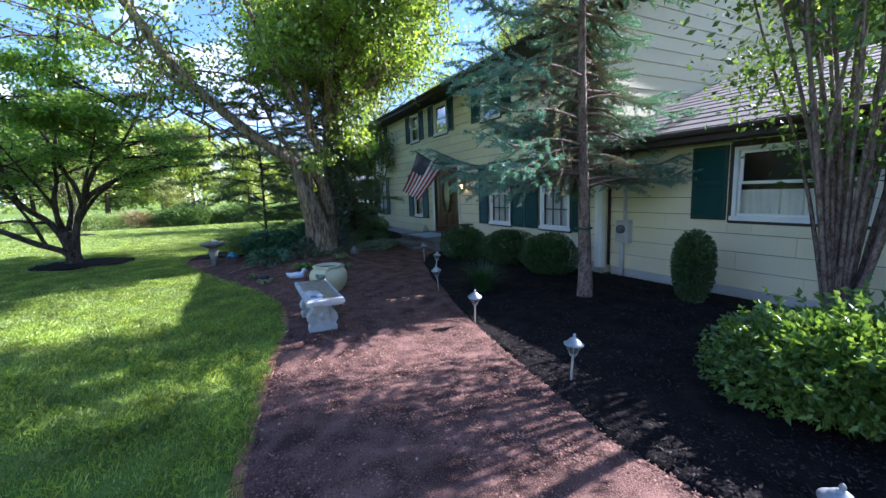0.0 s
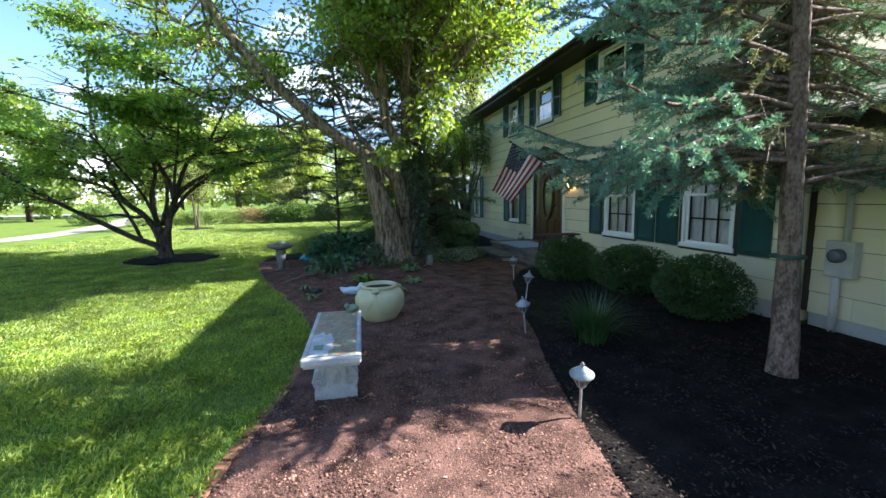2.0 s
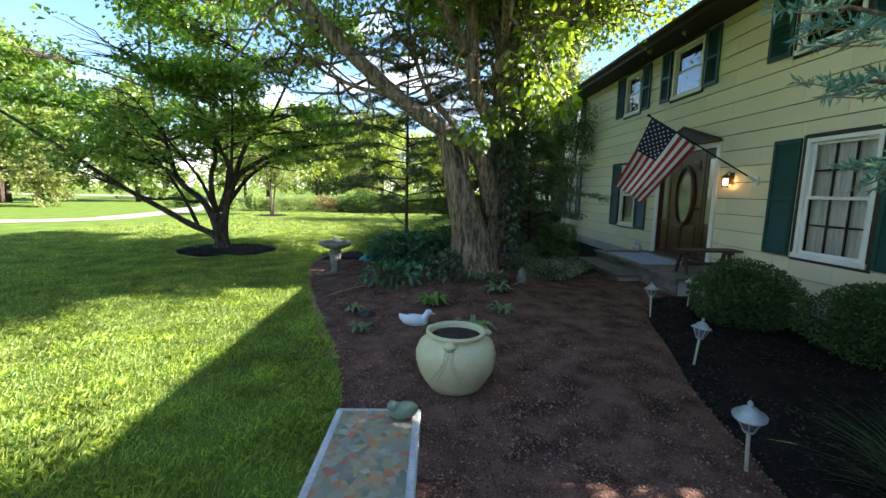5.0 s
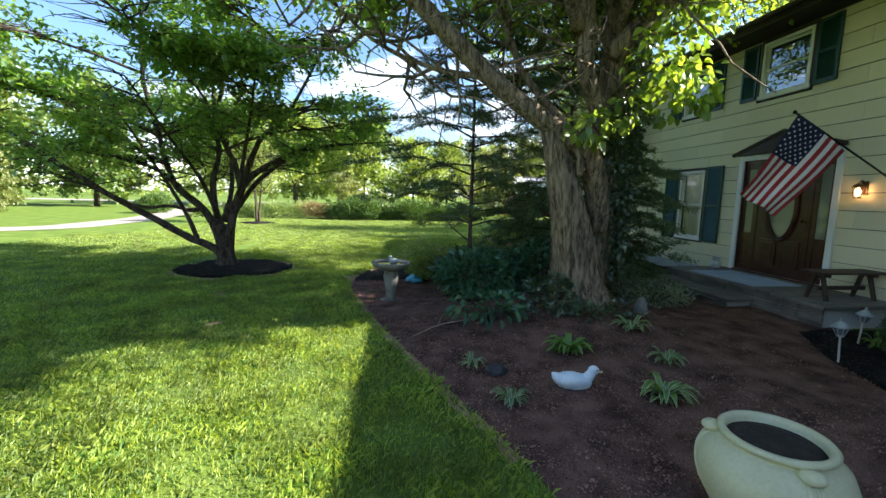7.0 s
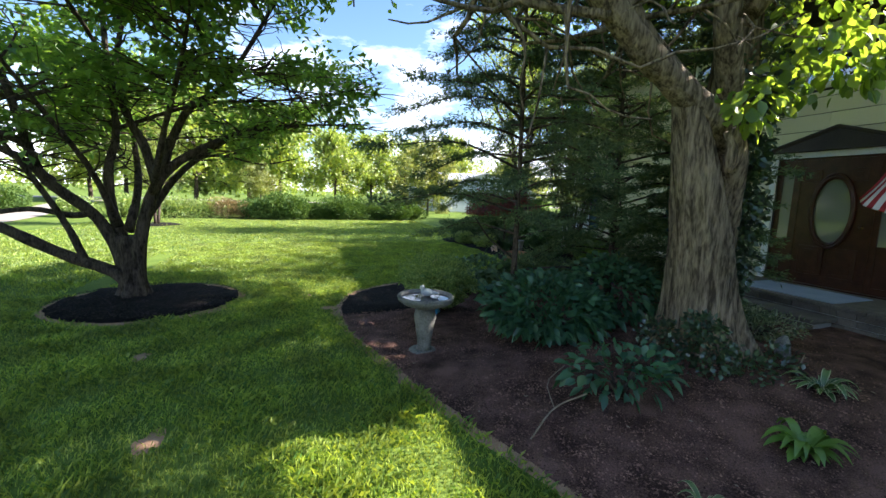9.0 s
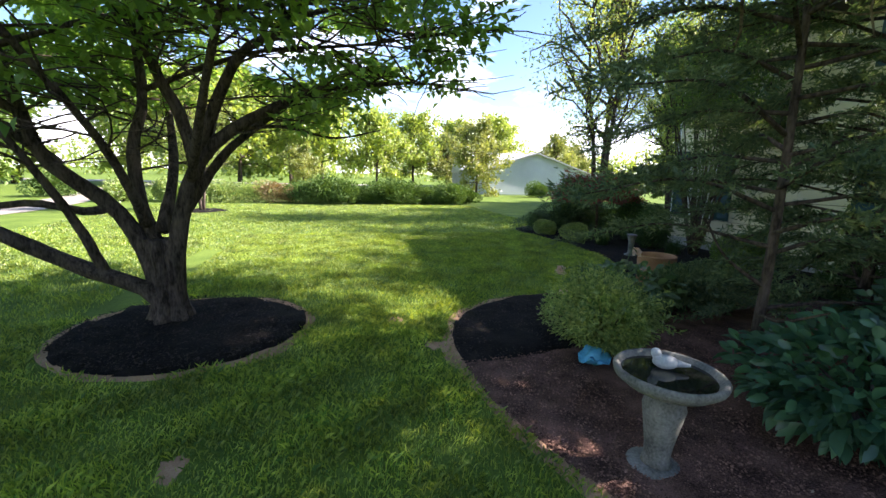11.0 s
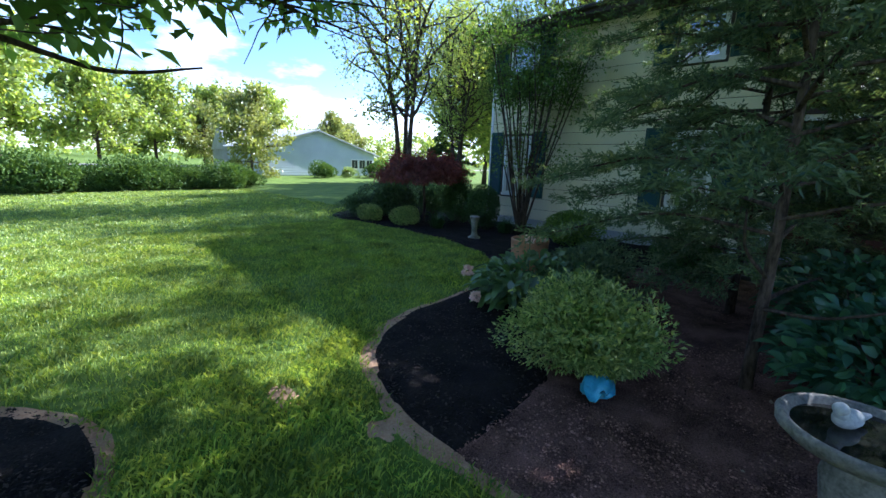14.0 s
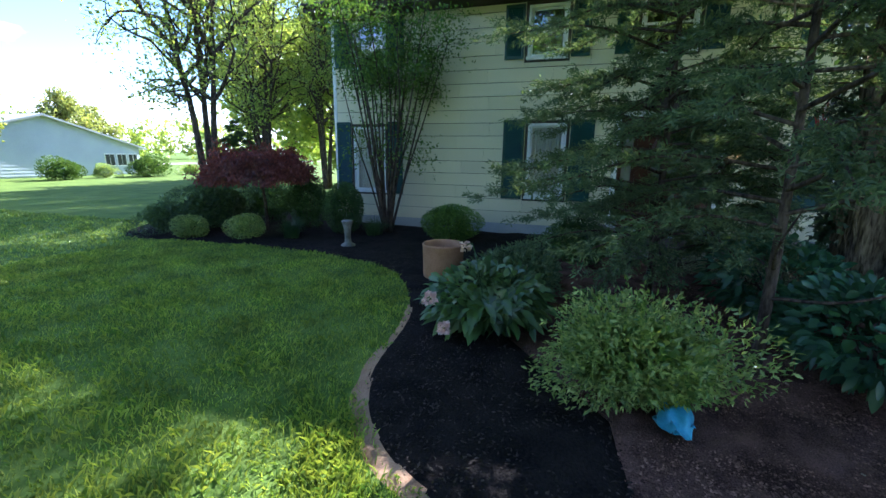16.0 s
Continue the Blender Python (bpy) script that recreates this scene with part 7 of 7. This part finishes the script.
rb_ = Mesh().add([(-4.5, 9.2, 2.0), (2.8, 9.2, 2.0), (2.8, 12.0, 4.35), (-4.5, 12.0, 4.35), (2.8, 15.0, 2.0), (-4.5, 15.0, 2.0)], [(0, 1, 2, 3), (3, 2, 4, 5), (1, 4, 2), (0, 3, 5)])
rb_.box(-4.4, 9.4, 0, 2.6, 14.8, 1.98)
part("rear_wing", rb_, M_NHROOF, nh)
for k in range(3):
    x = 3.3 + k * 0.8
    wv = part("window", Mesh().box(x, -0.08, 0.60, x + 0.72, -0.032, 1.52), M_WHITE, nh)
    for q in (0, 1):
        part("pane", Mesh().box(x + 0.07 + q * 0.31, -0.10, 0.68, x + 0.34 + q * 0.31, -0.082, 1.44), M_DARKGLASS, wv)
jt = conifer("blue_evergreen", "small dark open evergreen near the neighbour's house", pose(20.6, 40.5, 0), 3.6, 1.6, 311, 40, 0.5, M_FARDARK, (0, 0), 0.16)

# woods at the horizon, all round
g_ = np.random.default_rng(400)
Vs = []
for k in range(230):
    a = 2 * np.pi * (k + g_.random()) / 230
    d = g_.uniform(95, 150)
    hgt = g_.uniform(4.5, 8.0)
    c = (d * math.sin(a), 20 + d * math.cos(a), hgt * 0.62)
    P, D = blob_points(g_, 420, c, (hgt * 0.55, hgt * 0.55, hgt * 0.62), 0.55, 9, 0.25)
    Vs.append(leaves(P, D, 0.75, g_, 0.8, 0.3, 0.15, 0.8))
V, F = join(*Vs)
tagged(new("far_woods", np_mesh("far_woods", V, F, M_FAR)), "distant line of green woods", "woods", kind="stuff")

# ---- grass blades, gravel stones, mulch chips ----


def scatter(g_, n, x0, x1, y0, y1):
    return g_.uniform(x0, x1, n), g_.uniform(y0, y1, n)


g_ = np.random.default_rng(500)
BEDS = [GRAVEL, MULCH_HOUSE, MULCH_FAR, RING]
sets = []
for n, x0, x1, y0, y1, h, w, near in ((300000, -3.6, 2.2, 9.4, 22.0, 0.043, 0.0028, 1), (110000, -2.6, 4.8, 21.0, 28.0, 0.042, 0.0036, 0), (100000, -9.0, -3.0, 12.0, 28.0, 0.045, 0.0045, 0), (80000, -8.0, 6.0, 26.0, 38.0, 0.045, 0.007, 0)):
    X, Y = scatter(g_, n, x0, x1, y0, y1)
    ok = ~(inside(BEDS[0], X, Y) | inside(BEDS[1], X, Y) | inside(BEDS[2], X, Y) | inside(BEDS[3], X, Y))
    wav = 0.09 * np.sin(X * 9 + np.sin(Y * 7)) + 0.07 * g_.normal(size=n)
    ok &= (np.hypot((X + 1.82) / 1.06, (Y - 21.55) / 0.98) > 1.07 + 0.7 * wav)
    rim = np.min([np.hypot(X - px, Y - py) for px, py in C1[:24]], axis=0)
    ok &= rim > 0.07 + 0.6 * wav
    if near:
        line_x = np.interp(Y, [9, 12, 14, 18, 22], [1.6, 1.9, 0.9, -0.4, -1.0])
        ok &= g_.random(n) < np.clip(1.25 - np.abs(X - line_x) / 4.2, 0.25, 1)
    for px, py, pr_ in BARE:
        ok &= (np.hypot(X - px, Y - py) > pr_ * (0.35 + 4.5 * np.abs(wav))) | (g_.random(n) < 0.12)
    X, Y = X[ok], Y[ok]
    cl_ = np.sin(X * 5.1 + np.sin(Y * 3.3)) * np.cos(Y * 4.7 + np.sin(X * 2.9))
    hh = h * (1.05 + 0.45 * cl_) * g_.uniform(0.5, 1.4, len(X))
    P = np.stack([X, Y, gz(X, Y)], 1)
    sets.append(blades(P, hh, g_, 0.75, w))
V, F = join(*sets)
tagged(new("lawn_grass", np_mesh("lawn_grass", V, F, M_BLADE)), "fine mown grass blades of the lawn", "grass", kind="stuff")


def rocks(X, Y, Z, size, g_, flat=0.7, long=1.0):
    """Small irregular stones and chips, bedded in the ground."""
    n = len(X)
    a = g_.uniform(0, np.pi, n)
    s = size * g_.uniform(0.5, 1.5, n)
    base = np.array([[1, 0, 0], [0, 1, 0], [-1, 0, 0], [0, -1, 0], [0, 0, 1], [0, 0, -1]], float)
    B = base[None] * np.stack([s * long, s, s * flat], 1)[:, None, :] * g_.uniform(0.7, 1.3, (n, 6, 1))
    tl = g_.normal(size=(n, 1)) * 0.35
    x, y, z = B[..., 0], B[..., 1], B[..., 2]
    z = z + x * tl
    c_, s_ = np.cos(a)[:, None], np.sin(a)[:, None]
    V = np.stack([x * c_ - y * s_ + X[:, None], x * s_ + y * c_ + Y[:, None], z + Z[:, None]], -1).reshape(-1, 3)
    b = (np.arange(n) * 6)[:, None]
    F = np.concatenate([b + q for q in ([0, 1, 4], [1, 2, 4], [2, 3, 4], [3, 0, 4])], 0)
    return V, F


X, Y = scatter(g_, 230000, 0.5, 6.2, 8.2, 20.6)
ok = inside(GRAVEL, X, Y) & (g_.random(230000) < np.clip(1.2 - np.abs(X - np.interp(Y, [8, 13, 20], [2.6, 2.8, 1.2])) / 3.2, 0.2, 1))
X, Y = X[ok], Y[ok]
V, F = rocks(X, Y, gz(X, Y) + 0.023, 0.0068, g_)
tagged(new("gravel_stones", np_mesh("gravel_stones", V, F, M_STONE)), "loose reddish-brown crushed gravel stones", "gravel", kind="stuff")
sets = []
for poly, n, x0, x1, y0, y1, rise in ((MULCH_HOUSE, 30000, 3.6, 7.6, 8.0, 17.3, 0.05), (MULCH_FAR, 16000, 0.5, 5.0, 20.2, 25.0, 0.045), (RING, 7000, -2.9, -0.7, 20.5, 22.6, 0.055)):
    X, Y = scatter(g_, n, x0, x1, y0, y1)
    ok = inside(poly, X, Y)
    X, Y = X[ok], Y[ok]
    sets.append(rocks(X, Y, gz(X, Y) + rise, 0.0058, g_, 0.6, 2.2))
V, F = join(*sets)
tagged(new("mulch_chips", np_mesh("mulch_chips", V, F, M_CHIP)), "shredded black bark mulch chips", "mulch", kind="stuff")
# fallen petals and pale bits on the path
X, Y = scatter(g_, 260, 1.0, 5.2, 9.5, 19.5)
ok = inside(GRAVEL, X, Y)
X, Y = X[ok], Y[ok]
V, F = rocks(X, Y, gz(X, Y) + 0.03, 0.009, g_, 0.25, 1.4)
tagged(new("fallen_bits", np_mesh("fallen_bits", V, F, M_TWIG)), "scattered pale leaf bits on the gravel", "litter", kind="stuff")

# ---- lap siding, board by board ----


def siding(parent, xw, y0, y1, z0, z1, holes, seed):
    r_, course, z, k = random.Random(seed), 0.245, z0, 0
    while z < z1 - 0.02:
        zt = min(z + course, z1)
        y = y0 - (k % 2) * 0.61 - r_.uniform(0, 0.2)
        cuts = []
        while y < y1:
            cuts.append(y)
            y += 1.22
        cuts.append(y1 + 9)
        for a, b in zip(cuts, cuts[1:]):
            a, b = max(a, y0), min(b, y1)
            if b - a < 0.02:
                continue
            spans, bits = [(a, b)], []
            for ha, hb, hc, hd in holes:
                if hc < zt - 0.01 and hd > z + 0.01:
                    nxt = []
                    for s, e in spans:
                        if hb <= s or ha >= e:
                            nxt.append((s, e))
                        else:
                            sa, sb = max(s, ha), min(e, hb)
                            if hc > z + 0.03:
                                bits.append((sa, sb, z, hc))
                            if hd < zt - 0.03:
                                bits.append((sa, sb, hd + 0.004, zt))
                            if ha > s + 0.02:
                                nxt.append((s, ha))
                            if hb < e - 0.02:
                                nxt.append((hb, e))
                    spans = nxt
            for s, e, za, zb in [(s, e, z, zt) for s, e in spans] + bits:
                o = r_.uniform(-0.0015, 0.0015)
                s, e = s + 0.0015, e - 0.0015
                v = [(xw - 0.022 + o, s, za), (xw - 0.022 + o, e, za), (xw - 0.010, e, zb - 0.009), (xw - 0.010, s, zb - 0.009),
                     (xw - 0.002, s, za), (xw - 0.002, e, za), (xw - 0.002, e, zb - 0.009), (xw - 0.002, s, zb - 0.009)]
                part("siding_board", Mesh().add(v, [(0, 3, 2, 1), (4, 5, 6, 7), (0, 1, 5, 4), (2, 3, 7, 6), (1, 2, 6, 5), (0, 4, 7, 3)]), M_SIDING, parent)
        z += course
        k += 1


def grown(h, d=0.052):
    return (h[0] - d, h[1] + d, h[2] - d - 0.01, h[3] + d)


siding(w_front, XW, 13.372, 25.788, 0.22, 4.27, [grown(h) for h in LOWER + UPPER] + [(DOORHOLE[0] - 0.095, DOORHOLE[1] + 0.095, 0.0, DOORHOLE[3] + 0.1)], 1)
siding(w_wing, XG, 2.0, 13.215, 0.14, 2.20, [grown(h) for h in WINGWIN], 2)
